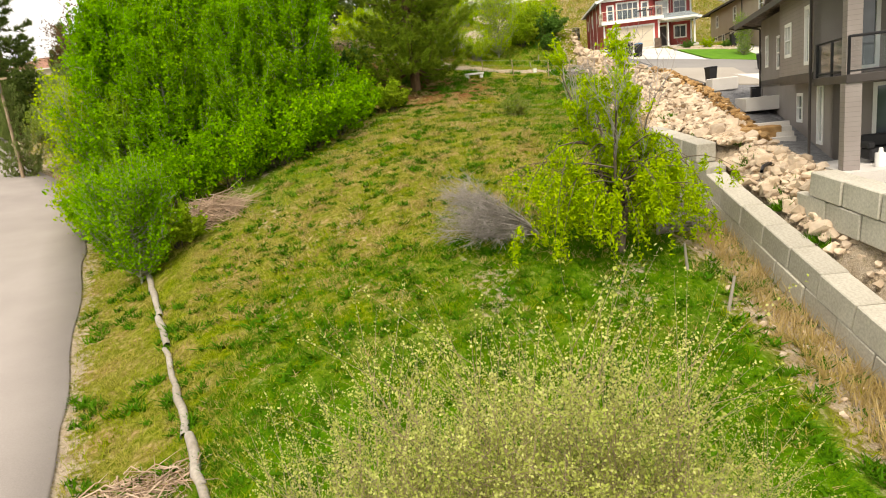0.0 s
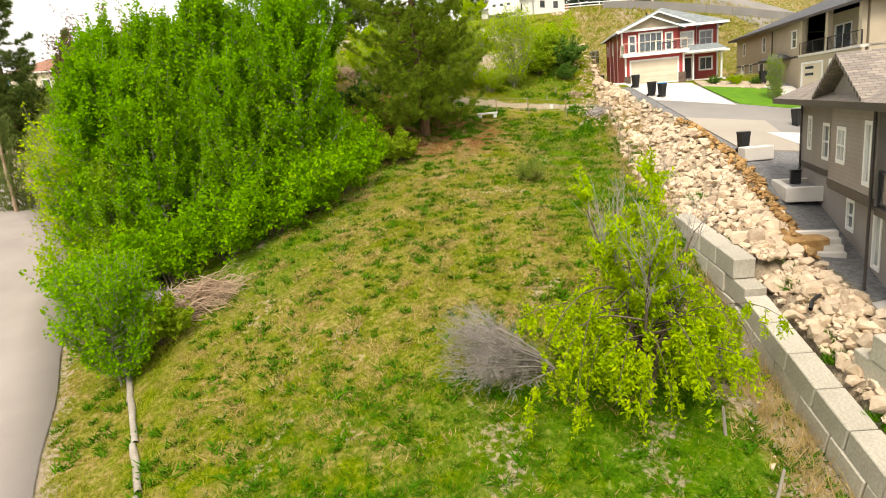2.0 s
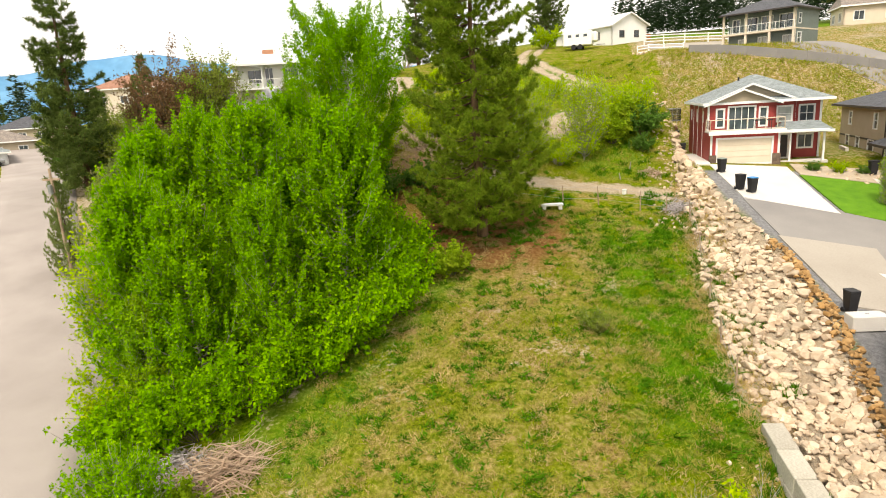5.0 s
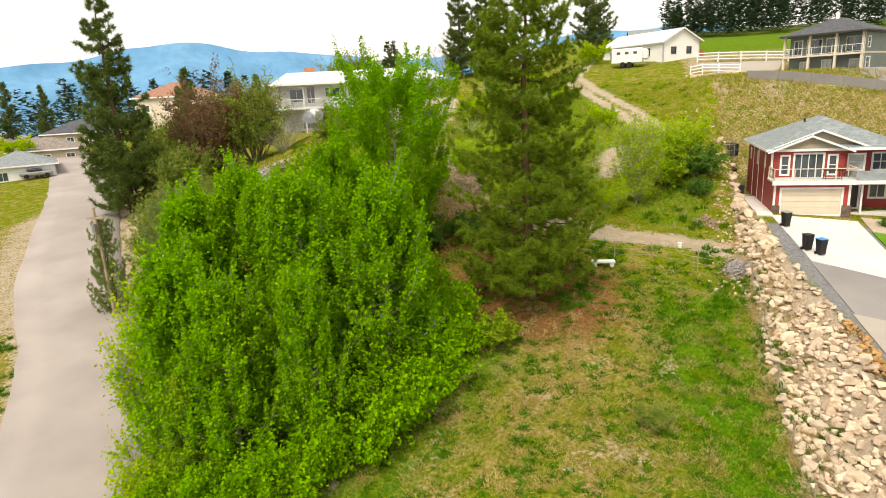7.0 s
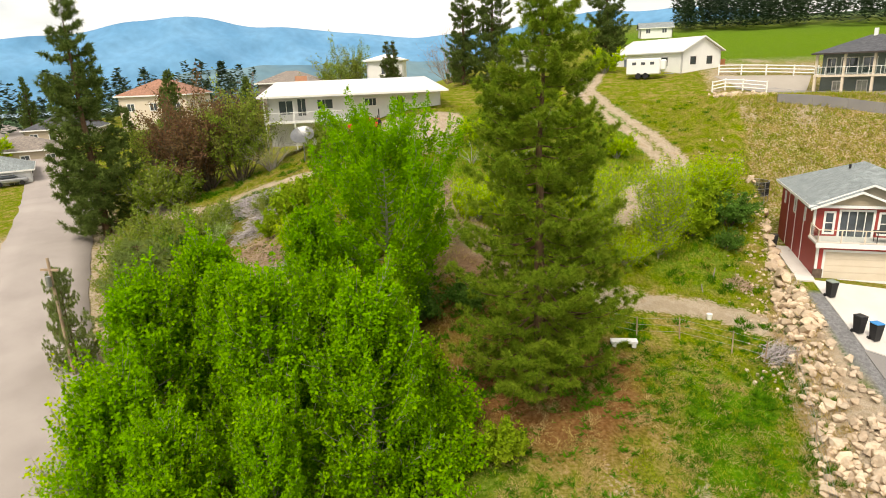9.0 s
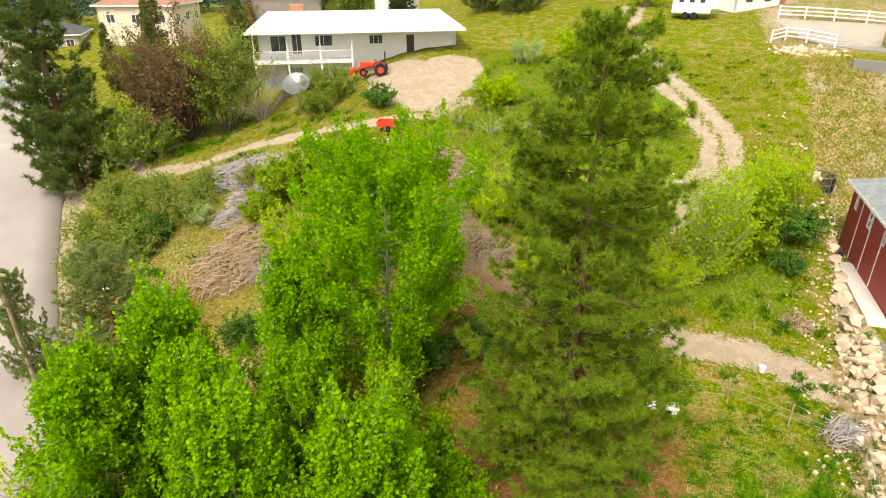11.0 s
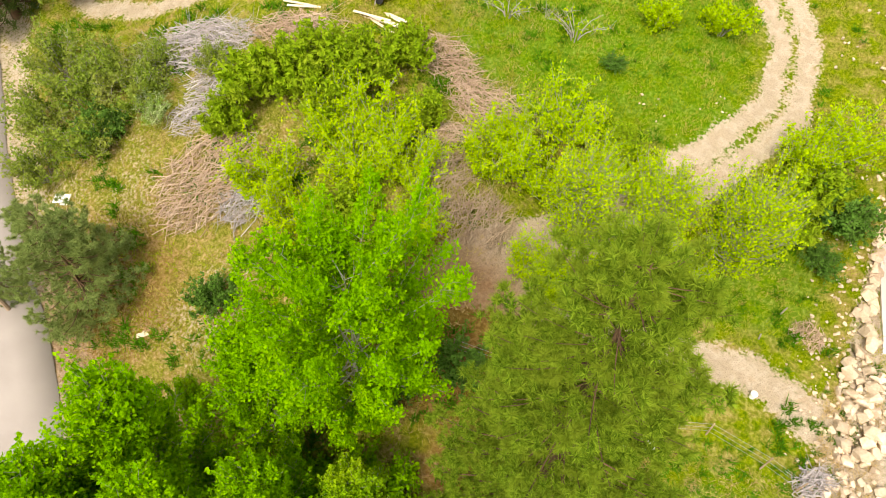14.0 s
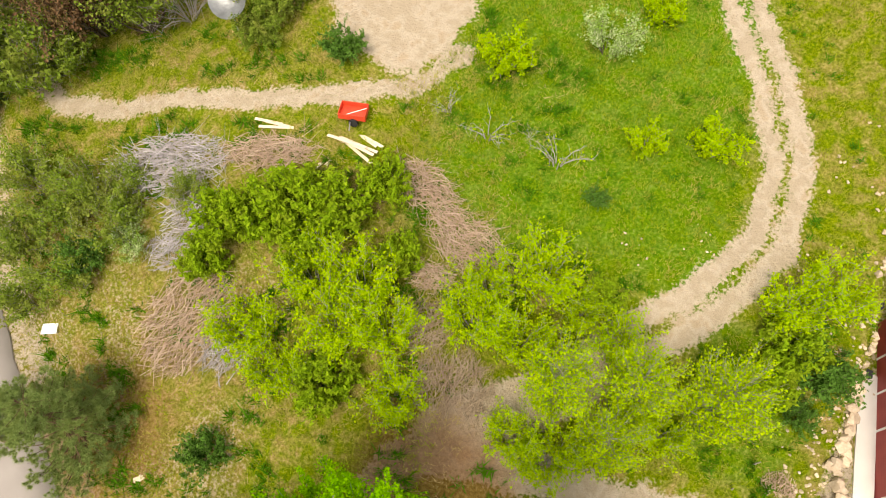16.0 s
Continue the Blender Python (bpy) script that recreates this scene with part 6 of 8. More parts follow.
def concrete_things():
    p = thing("planter", "grey block planter on the gravel beside the grey house", "planter", (14.75, 30.9, ground(14.75, 31) - 0.05), -15)
    part("front_wall", box(-0.75, 0.75, -1.4, -1.1, 0, 0.6, 0.02), M_CONCRETE, p)
    part("side_wall", box(-0.75, -0.45, -1.095, 1.4, 0, 0.6, 0.02), M_CONCRETE, p)
    part("back_wall", box(-0.445, 0.75, 1.1, 1.4, 0, 0.6, 0.02), M_CONCRETE, p)
    part("soil", box(-0.44, 0.75, -1.09, 1.09, 0, 0.45), M_GRAVEL, p)
    heater = thing("black_meter_box", "black box standing in the block planter", "box", (15.0, 31.6, ground(14.75, 31) + 0.4), -15)
    part("body", box(-0.2, 0.2, -0.15, 0.15, 0, 0.55, 0.03), M_BLACK, heater)
    part("cap", box(-0.22, 0.22, -0.17, 0.17, 0.552, 0.62, 0.02), M_BLACK, heater)
    b = thing("concrete_barrier", "white concrete block at the street's end", "barrier", (15.5, 36.4, ground(15.5, 36.4) - 0.03), 5)
    part("block", box(-0.75, 0.75, -0.37, 0.37, 0, 0.7, 0.04), M_CONCRETE, b)
    part("lifting_eye", rod((-0.08, 0, 0.71), (0.08, 0, 0.71), 0.02, sides=6), M_METAL, b)
    s = thing("garden_steps", "four grey concrete steps beside the grey house", "steps", (12.55, 24.9, ground(12.5, 24.9) - 0.35), -15)
    for i in range(4):
        part("step", box(-0.65, 0.65, 0.32 * i, 0.32 * (i + 1) - 0.005, 0, 0.3 + 0.18 * (i + 1), 0.01), M_CONCRETE, s)
    return p


concrete_things()


def wheelie_bin(name, label, x, y, turn, body, lid, z=None):
    b = thing(name, label, "rubbish bin", (x, y, (ground(x, y) if z is None else z) + 0.05), turn, "wheeled bins along the street")
    bm = bmesh.new()
    lo = [bm.verts.new(p) for p in ((-0.18, -0.19, 0.06), (0.18, -0.19, 0.06), (0.18, 0.19, 0.06), (-0.18, 0.19, 0.06))]
    hi = [bm.verts.new(p) for p in ((-0.24, -0.27, 1.0), (0.24, -0.27, 1.0), (0.24, 0.25, 1.0), (-0.24, 0.25, 1.0))]
    bm.faces.new(lo[::-1])
    bm.faces.new(hi)
    for i in range(4):
        bm.faces.new((lo[i], lo[(i + 1) % 4], hi[(i + 1) % 4], hi[i]))
    part("body", bm, body, b)
    top = box(-0.255, 0.255, -0.29, 0.29, 1.005, 1.08, 0.03)
    part("lid", top, lid, b)
    part("handle", rod((-0.2, 0.31, 1.0), (0.2, 0.31, 1.0), 0.02, sides=6), body, b)
    for s in (-1, 1):
        part("wheel", rod((s * 0.19, 0.2, 0.11), (s * 0.25, 0.2, 0.11), 0.11, sides=12), M_TYRE, b)
    return b


wheelie_bin("wheelie_bin", "black wheeled bin with a grey-green lid on the driveway", 15.3, 57.4, 20, M_BLACK, M_LIDGREY)
wheelie_bin("wheelie_bin", "black wheeled bin beside the driveway", 15.5, 53.7, 25, M_BLACK, M_BLACK)
wheelie_bin("wheelie_bin", "black wheeled bin with a blue lid beside the driveway", 16.1, 53.1, 20, M_BLACK, M_BLUE)
wheelie_bin("wheelie_bin", "black wheeled bin behind the concrete block", 15.4, 37.6, 10, M_BLACK, M_BLACK)
wheelie_bin("wheelie_bin", "black wheeled bin on the white drive", 21.0, 43.0, 200, M_BLACK, M_LIDGREY)
wheelie_bin("wheelie_bin", "black wheeled bin beside the beige house's door", 25.6, 57.2, 90, M_BLACK, M_BLACK)
wheelie_bin("wheelie_bin", "black wheeled bin by the red house's side", 14.6, 66.8, 80, M_BLACK, M_BLACK)


# ---- fences, poles and timber ----
def wire_fence():
    f = thing("wire_fence", "sagging wire fence on rusty posts behind the field", "fence", (0, 0, 0))
    pts = [(-7.0, 52.6), (-3.5, 52.6), (0.2, 52.6), (3.4, 52.4), (5.9, 53.0), (8.6, 52.2), (10.2, 51.6), (11.6, 50.8), (11.1, 46.0), (10.3, 41.0), (9.6, 36.5), (9.2, 33.0)]
    tops = []
    rng = np.random.default_rng(4)
    for x, y in pts:
        z = ground(x, y)
        t = Vector((x + rng.normal(0, 0.06), y + rng.normal(0, 0.06), z + 1.35))
        part("post", rod((x, y, z - 0.3), t, 0.045, 0.035, 6), M_BROWNTWIG, f)
        tops.append(t)
    for drop in (0.1, 0.5, 0.9):
        t = Tubes()
        t.add([p - Vector((0, 0, drop)) for p in tops], np.full(len(tops), 0.008), 3)
        part("wire", t.mesh("wire", M_METAL), None, f)


wire_fence()


def log_rail():
    r = thing("log_rail", "row of weathered grey logs lying end to end", "log edging", (0, 0, 0))
    pts = [(-13.6, 27.0), (-12.0, 24.2), (-10.75, 22.0), (-9.6, 19.8), (-8.3, 17.4), (-7.1, 15.2), (-6.0, 13.2), (-4.9, 11.2)]
    rng = np.random.default_rng(9)
    for a, b in zip(pts[:-1], pts[1:]):
        t = Tubes()
        p = np.linspace(a, b, 5) + rng.normal(0, 0.05, (5, 2))
        rad = rng.uniform(0.09, 0.13)
        pz = [ground(*q) + rad * 0.75 for q in p]
        t.add(np.column_stack([p, pz]), np.full(5, rad) * rng.uniform(0.85, 1.1, 5), 8)
        part("log", t.mesh("log", M_WOODPOST), None, r)


log_rail()


def white_fence():
    f = thing("white_rail_fence", "white three-rail fence round the riding ground", "fence", (0, 0, 0))
    pts = [(14.5, 98.5), (16.4, 100.8), (18.5, 103.0), (17.8, 105.4)]
    lines = [[(15.5, 97.6), (17.2, 99.0), (19.0, 98.2), (21.0, 96.0)], [(17.6, 105.0), (20.2, 104.6), (23.0, 104.2), (26.0, 103.6), (28.5, 103.0)]]
    for pts in lines:
        for a, b in zip(pts[:-1], pts[1:]):
            za, zb = ground(*a), ground(*b)
            part("post", box(a[0] - 0.07, a[0] + 0.07, a[1] - 0.07, a[1] + 0.07, za - 0.2, za + 1.35), M_WHITE, f)
            for h in (0.4, 0.8, 1.2):
                bm = bmesh.new()
                rod((a[0], a[1], za + h), (b[0], b[1], zb + h), 0.075, sides=4, bm=bm)
                part("rail", bm, M_WHITE, f)
        b = pts[-1]
        part("post", box(b[0] - 0.07, b[0] + 0.07, b[1] - 0.07, b[1] + 0.07, ground(*b) - 0.2, ground(*b) + 1.35), M_WHITE, f)


white_fence()


def utility_pole(x, y, h, lean=0.0):
    z = ground(x, y)
    p = thing("utility_pole", "brown wooden utility pole at the road's edge", "utility pole", (x, y, z - 0.3))
    part("pole", rod((0, 0, 0), (lean, 0, h), 0.14, 0.09, 8), M_BROWNTWIG, p)
    part("crossarm", box(lean - 0.7, lean + 0.7, -0.06, 0.06, h - 0.9, h - 0.76), M_BROWNTWIG, p)
    part("transformer", rod((lean, -0.28, h - 1.9), (lean, -0.28, h - 1.2), 0.17, sides=10), M_METAL, p)


utility_pole(-34.4, 50.4, 9.0, -0.1)


def boulders(name, label, spots, seed, material=M_ROCK):
    rng = np.random.default_rng(seed)
    root = thing(name, label, "boulders", (0, 0, 0))
    ms = [with_material(m, material) for m in ROCK_SHAPES]
    for x, y, r, n, s in spots:
        for i in range(n):
            px, py = x + rng.normal(0, r), y + rng.normal(0, r)
            ob = new("boulder", ms[int(rng.integers(9))])
            ob.parent = root
            k = s * rng.uniform(0.6, 1.3)
            ob.location, ob.scale, ob.rotation_euler = (px, py, ground(px, py) + k * 0.2), (k,) * 3, (rng.uniform(-0.4, 0.4), 0, rng.uniform(0, 6))


boulders("boulder_heap", "heap of pale boulders below the upper street", [(16.8, 93.5, 1.1, 26, 0.6), (18.2, 91.5, 0.8, 14, 0.6), (12.9, 80.0, 0.6, 5, 0.3), (13.3, 75.5, 0.6, 8, 0.35), (14.2, 72.0, 0.5, 12, 0.45)], 31)
boulders("garden_stones", "rounded stones in the planting bed", [(22.5, 57.6, 0.8, 8, 0.3), (24.5, 57.0, 0.8, 8, 0.35), (25.8, 56.6, 0.5, 5, 0.4)], 32)
boulders("bank_stones", "bare stones on the eroded orchard bank", [(4.0, 70.6, 0.9, 9, 0.16), (0.2, 68.8, 0.8, 8, 0.15), (9.6, 71.0, 0.7, 7, 0.18), (11.0, 77.0, 0.6, 8, 0.22)], 33)

boulders("pale_rock_pile", "heap of pale limestone rocks beside the riding ground", [(17.4, 91.0, 1.5, 34, 0.5), (19.0, 90.2, 1.3, 26, 0.45), (16.2, 92.6, 1.1, 20, 0.45)], 35)

# ---- shrubs and small trees ----
weep = weeping("weeping_tree", 41, 6.9, 3.3, 0.068, M_WILLOW, 34000)
plant("weeping_tree", weep, ("trunk", "dead_wood", "crown"), "straggly tree with hanging yellow-green leaves and dead twigs", "tree", 5.3, 20.5)
lying = lying_bush("lying_bush", 42, 3.5, 1.8, 2.3)
plant("bare_bush", (lying,), ("twig_mass",), "leafless grey bush that has keeled over in the field", "bush", 2.9, 21.9, 8)
plant("bare_bush", (lying,), ("twig_mass",), "grey dead branches beside the block wall", "bush", 6.8, 21.6, 215, 0.6)
bare_a = shrub("bare_bush", 42, 2.9, 2.1, 0.1, M_GREYTWIG, 0, 30, M_GREYTWIG, 0.45, 9, thick=0.02)
bud = shrub("budding_bush", 43, 5.4, 1.1, 0.036, M_BLOSSOM, 30000, 54, M_BROWNTWIG, 1.0, 10, 1.2, 0.3, 0.014, 0.014)
for x, y, s, turn in ((-1.2, 8.4, 0.87, 0), (-0.2, 8.5, 0.88, 140), (0.7, 8.5, 0.92, 110), (1.4, 8.5, 0.97, 200), (2.3, 8.5, 0.88, 260), (-2.3, 8.1, 0.70, 40), (3.4, 8.2, 0.64, 300)):
    plant("budding_bush", bud, ("stem", "foliage"), "tall shrub with pale budding leaves on upright stems", "bush", x, y, turn, s, "budding shrubs at the foot of the slope")

yellow = poplar("yellow_tree", 44, 6.2, 2.2, 0.12, M_WILLOW, 8200, slim=1.2, shoot=0.2)
yshrub = shrub("yellow_shrub", 45, 4.0, 2.1, 0.125, M_WILLOW, 5200, 22, M_GREYTWIG, 0.75, 11, 1.6, 0.2, 0.03, 0.05)
gshrub = shrub("green_shrub", 46, 3.0, 2.0, 0.15, M_FEATHER, 5200, 30, M_BARK, 0.7, 10, 2.0, haze=0.04)
dshrub = shrub("dark_shrub", 47, 2.6, 1.8, 0.14, M_BUSH_DARK, 4800, 26, M_BARK, 0.55, 8)
oshrub = shrub("olive_shrub", 48, 3.2, 2.2, 0.14, M_BUSH, 4200, 32, M_GREYTWIG, 0.7, 10, haze=0.045)
wshrub = shrub("blossom_shrub", 49, 2.8, 1.5, 0.07, M_WHITEBLOOM, 5000, 22, M_BARK, 0.7, 8)
rshrub = shrub("russet_shrub", 50, 10.5, 3.8, 0.16, M_RUSSET, 14000, 36, M_BARK, 0.85, 8, thick=0.06)
tall_green = shrub("tall_green_shrub", 51, 10.0, 3.2, 0.16, M_BUSH, 14000, 34, M_BARK, 0.9, 8, thick=0.06)
SB = ("stem", "foliage")
kshrub = shrub("skirt_shrub", 57, 3.1, 2.0, 0.14, M_POPLAR, 5600, 30, M_BARK, 0.75, 10, 1.3, haze=0.05)
THICKET = "thicket below the orchard lane"
YS, GS, OS = "yellow-green shrub with thin grey stems", "feathery green shrub in the thicket", "olive-green shrub on the slope above the road"
for i, (x, y, s) in enumerate(((-20.2, 59.4, 0.95), (-17.2, 63.0, 0.9), (-14.2, 63.2, 1.0), (-12.0, 60.8, 0.85), (-14.9, 60.3, 0.95), (-7.6, 62.5, 0.85), (-7.3, 64.8, 0.8), (-4.3, 66.2, 0.95), (-4.9, 62.2, 0.85), (0.1, 63.6, 0.75), (-4.2, 57.4, 0.7), (-2.2, 57.0, 0.8), (-10.5, 57.6, 0.75), (3.4, 60.1, 0.7), (8.7, 67.6, 0.85), (10.6, 68.8, 0.85), (-17.6, 57.6, 0.8), (-2.0, 64.6, 0.6))):
    plant("yellow_shrub", yshrub, SB, YS, "bush", x, y, i * 67, s, THICKET)
for i, (x, y, s, lab) in enumerate(((5.5, 61.6, 0.95, "small yellow-green tree beside the dirt path"), (1.3, 61.0, 0.85, "small yellow-green tree in the thicket"), (-2.6, 60.0, 0.9, "small yellow-green tree in the thicket"), (0.2, 58.2, 0.8, "small yellow-green tree in the thicket"))):
    plant("yellow_tree", yellow, WOODY, lab, "tree", x, y, i * 80, s, THICKET)
for i, (x, y, s) in enumerate(((-23.6, 64.9, 1.0), (-21.4, 65.6, 1.05), (-19.4, 66.6, 1.1), (-16.8, 67.0, 1.05), (-14.7, 69.2, 0.8), (-24.2, 62.6, 0.75), (-18.4, 64.6, 0.9), (-12.6, 65.4, 0.7), (9.2, 66.0, 0.9), (8.2, 64.2, 0.8), (-1.2, 65.8, 0.6), (-14.6, 57.4, 0.9))):
    plant("green_shrub", gshrub, SB, GS, "bush", x, y, i * 43, s, THICKET)
for i, (x, y, s) in enumerate(((-38.6, 62.3, 1.0), (-34.1, 60.4, 1.0), (-31.3, 63.6, 0.95), (-39.2, 66.0, 1.1), (-36.4, 58.8, 0.9), (-34.4, 66.2, 1.0), (-36.6, 64.2, 1.0), (-31.6, 66.2, 0.8), (-26.8, 66.4, 0.6))):
    plant("olive_shrub", oshrub, SB, OS, "bush", x, y, i * 71, s, THICKET)
for x, y, s, turn, lab in ((10.9, 65.2, 1.0, 0, "dense dark green shrub above the rocks"), (10.4, 62.9, 0.6, 120, "dense dark green shrub above the rocks"), (-33.2, 61.8, 0.9, 30, "dense green shrub on the slope above the road"), (-6.5, 52.0, 0.8, 0, "dense green undergrowth below the tall poplar"), (-9.6, 50.4, 0.9, 70, "dense green undergrowth below the tall poplar"), (-20.5, 52.6, 0.8, 200, "dense green undergrowth on the slope")):
    plant("dark_shrub", dshrub, SB, lab, "bush", x, y, turn, s, THICKET)
plant("blossom_shrub", wshrub, SB, "shrub with white blossom on the slope", "bush", -29.6, 62.8, 0, 0.8, THICKET)

SKIRT = "undergrowth at the foot of the grove"
for i, (x, y, s) in enumerate(((-6.6, 38.6, 1.0), (-7.6, 36.4, 1.05), (-9.2, 34.4, 1.0), (-11.0, 32.6, 1.0), (-13.4, 31.4, 1.0), (-16.0, 31.0, 1.05), (-17.0, 31.8, 0.9), (-17.9, 33.6, 0.85), (-18.4, 36.0, 0.85), (-6.2, 41.2, 0.95), (-6.4, 44.0, 0.9), (-8.6, 45.6, 1.0), (-11.2, 44.6, 0.95))):
    plant("green_shrub", kshrub, SB, "leafy green shrub at the foot of the poplars", "bush", x, y, i * 57, s * 1.05, SKIRT)
plant("yellow_tree", yellow, WOODY, "yellow-green tree leaning over the road's edge", "tree", -20.3, 36.6, 0, 1.15, SKIRT)
plant("yellow_tree", yellow, WOODY, "yellow-green tree leaning over the road's edge", "tree", -21.8, 40.2, 110, 1.2, SKIRT)
plant("yellow_shrub", yshrub, SB, "yellow-green shrub leaning over the road's edge", "bush", -19.6, 41.6, 90, 1.0, SKIRT)
plant("yellow_shrub", yshrub, SB, "yellow-green shrub leaning over the road's edge", "bush", -19.4, 34.0, 140, 0.9, SKIRT)
plant("field_shrub", gshrub, SB, "small leafy shrub standing in the field", "bush", -3.5, 42.6, 0, 0.62)
plant("field_shrub", oshrub, SB, "thin sprawling shrub in the field", "bush", 4.0, 37.0, 0, 0.38)
plant("green_shrub", gshrub, SB, "low shrub beside the small tree", "bush", -11.9, 27.0, 0, 0.6)

ORCHARD = "orchard trees above the lane"
apple = shrub("apple_tree", 52, 2.6, 1.5, 0.13, M_WILLOW, 5000, 14, M_GREYTWIG, 0.5, 7, thick=0.035)
dead = shrub("bare_apple", 53, 1.9, 1.6, 0.1, M_WILLOW, 160, 9, M_GREYTWIG, 0.25, 6, thick=0.035)
for me, x, y, s, lab, names in (
    (wshrub, -3.9, 80.8, 1.15, "apple tree covered in white blossom", SB), (apple, -9.6, 78.2, 1.0, "small yellow-green orchard tree", SB),
    (apple, 3.4, 76.0, 0.9, "small yellow-green orchard tree", SB), (apple, -0.4, 75.2, 0.7, "small yellow-green orchard tree", SB), (apple, -1.0, 84.0, 0.8, "small yellow-green orchard tree", SB),
    (dead, -9.6, 73.6, 1.0, "leafless grey orchard tree", SB), (dead, -5.2, 72.9, 1.15, "leafless grey orchard tree", SB), (dead, -12.4, 74.6, 0.8, "leafless grey orchard tree", SB), (dead, -7.2, 74.0, 0.5, "leafless grey orchard tree", SB),
    (wshrub, -8.4, 88.0, 1.0, "apple tree covered in white blossom", SB), (apple, -4.0, 90.0, 1.1, "small yellow-green orchard tree", SB), (apple, 3.6, 109.0, 1.3, "small yellow tree beside the barn", SB)):
    plant("apple_tree", me, names, lab, "tree", x, y, x * 40, s, ORCHARD)
plant("low_shrub", dshrub, SB, "low blue-green plant on the orchard bank", "bush", -2.6, 71.4, 0, 0.42)
plant("green_mound", dshrub, SB, "rounded green shrub at the yard's edge", "bush", -19.9, 77.0, 0, 0.8)
hedge = shrub("leaning_shrub", 54, 3.6, 2.6, 0.13, M_BUSH, 9000, 26, M_BARK, 0.6, 7)
plant("leaning_shrub", hedge, SB, "sprawling yellow-green shrub below the bungalow", "bush", -25.4, 80.0, 0, 0.9)
plant("leaning_shrub", hedge, SB, "sprawling yellow-green shrub below the bungalow", "bush", -26.2, 77.6, 120, 0.7)
plant("russet_tree", rshrub, SB, "russet-leaved tree beside the lane", "tree", -40.2, 78.6, 0, 1.1)
plant("russet_tree", rshrub, SB, "russet-leaved tree beside the lane", "tree", -43.0, 80.6, 90, 1.0)
plant("tall_green_tree", tall_green, SB, "tall yellow-green tree beside the russet one", "tree", -36.4, 79.0, 0, 1.05)
plant("bare_bush", bare_a[:1], ("twig_mass",), "tangle of bare grey twigs beside the bungalow", "bush", -33.0, 79.8, 0, 1.7)
oli = oshrub
for x, y, s in ((-43.4, 73.4, 1.6), (-46.6, 75.4, 1.6), (-41.6, 74.8, 1.3), (-50.2, 78.4, 1.6)):
    plant("olive_shrub", oli, SB, "olive-green shrub on the slope above the road", "bush", x, y, x * 30, s, THICKET)

# conifers
pine_soft = conifer("soft_pine", 61, 9.0, 4.3, M_NEEDLE_SOFT, 2600, 0.25, per=44, wide=0.06, taper=0.42)
plant("young_pine", pine_soft, WOODY, "grey-green young pine above the road", "tree", -28.9, 52.0, 0, 0.93)
plant("young_pine", pine_soft, WOODY, "slender grey-green pine at the road's edge", "tree", -34.8, 51.2, 120, 0.72).scale = (0.42, 0.42, 0.85)
pine_tall = conifer("tall_pine", 62, 26.0, 5.4, M_NEEDLE_BLUE, 2600, 0.6, bare=0.06, open_=0.5, per=22, wide=0.08, taper=0.5)
plant("tall_pine", pine_tall, WOODY, "tall open ponderosa pine beside the road", "tree", -48.6, 72.0, 0, 0.9)
plant("tall_pine", pine_tall, WOODY, "tall dark pine behind the bungalow", "tree", -12.0, 108.0, 80, 0.66, "pines behind the bungalow")
plant("tall_pine", pine_tall, WOODY, "tall dark pine behind the bungalow", "tree", -16.5, 110.0, 200, 0.6, "pines behind the bungalow")
plant("tall_pine", pine_tall, WOODY, "tall dark pine behind the barn", "tree", 4.2, 121.0, 20, 0.72, "pines behind the bungalow")
spruce = conifer("spruce", 63, 11.0, 2.2, M_NEEDLE_BLUE, 1300, 0.42, per=7, droop=0.35)
for x, y, s in ((-56.0, 96.0, 1.25), (-62.0, 104.0, 1.0), (-48.0, 104.0, 1.0), (-112.0, 128.0, 1.1), (-120, 120, 1.0), (-128, 134, 1.2), (-100, 132, 0.9), (-66.0, 100.0, 0.8)):
    plant("spruce_tree", spruce, WOODY, "dark pointed spruce among the lower houses", "tree", x, y, x * 20, s, "spruces above the valley")
cedar = conifer("cedar", 64, 8.5, 1.5, M_CEDAR, 1100, 0.34, per=7, bare=0.01, droop=0.0)
for x, y, s in ((-29.5, 114.5, 1.15), (-28.2, 114.0, 1.1), (-35.4, 114.0, 0.8), (-36.8, 114.0, 0.78)):
    plant("cedar_tree", cedar, WOODY, "dark columnar cedar behind the bungalow", "tree", x, y, x * 15, s, "cedars behind the bungalow")
for i in range(6):
    plant("cedar_tree", cedar, WOODY, "dark columnar cedar in a hedge", "tree", -38.6 - 1.4 * i, 114.2, i * 50, 0.55 + 0.05 * (i % 3), "cedars behind the bungalow")
plant("broad_tree", tall_green, SB, "large pale green tree behind the cedars", "tree", -41.5, 128.0, 0, 1.35)
plant("bare_tree", shrub("bare_tree", 55, 9.0, 3.6, 0.1, M_RUSSET, 900, 30, M_BROWNTWIG, 0.8, 9, thick=0.05), SB, "leafless brown tree behind the bungalow", "tree", -21.5, 124.0, 0, 1.0)
plant("pinkish_tree", rshrub, SB, "russet tree between the lower houses", "tree", -58.0, 124.0, 30, 0.9)
plant("roadside_bush", tall_green, SB, "yellow-green tree between the lower houses", "tree", -63.0, 100.0, 30, 0.75)
plant("roadside_bush", apple, SB, "yellow bush in a front garden by the road", "bush", -92.0, 100.5, 30, 1.6)
plant("verge_bush", dshrub, SB, "dark shrubs on the island beside the road", "bush", -64.5, 88.5, 0, 1.0)
plant("verge_bush", bare_a[:1], ("twig_mass",), "grey twiggy shrub on the island beside the road", "bush", -62.5, 87.0, 0, 0.8)
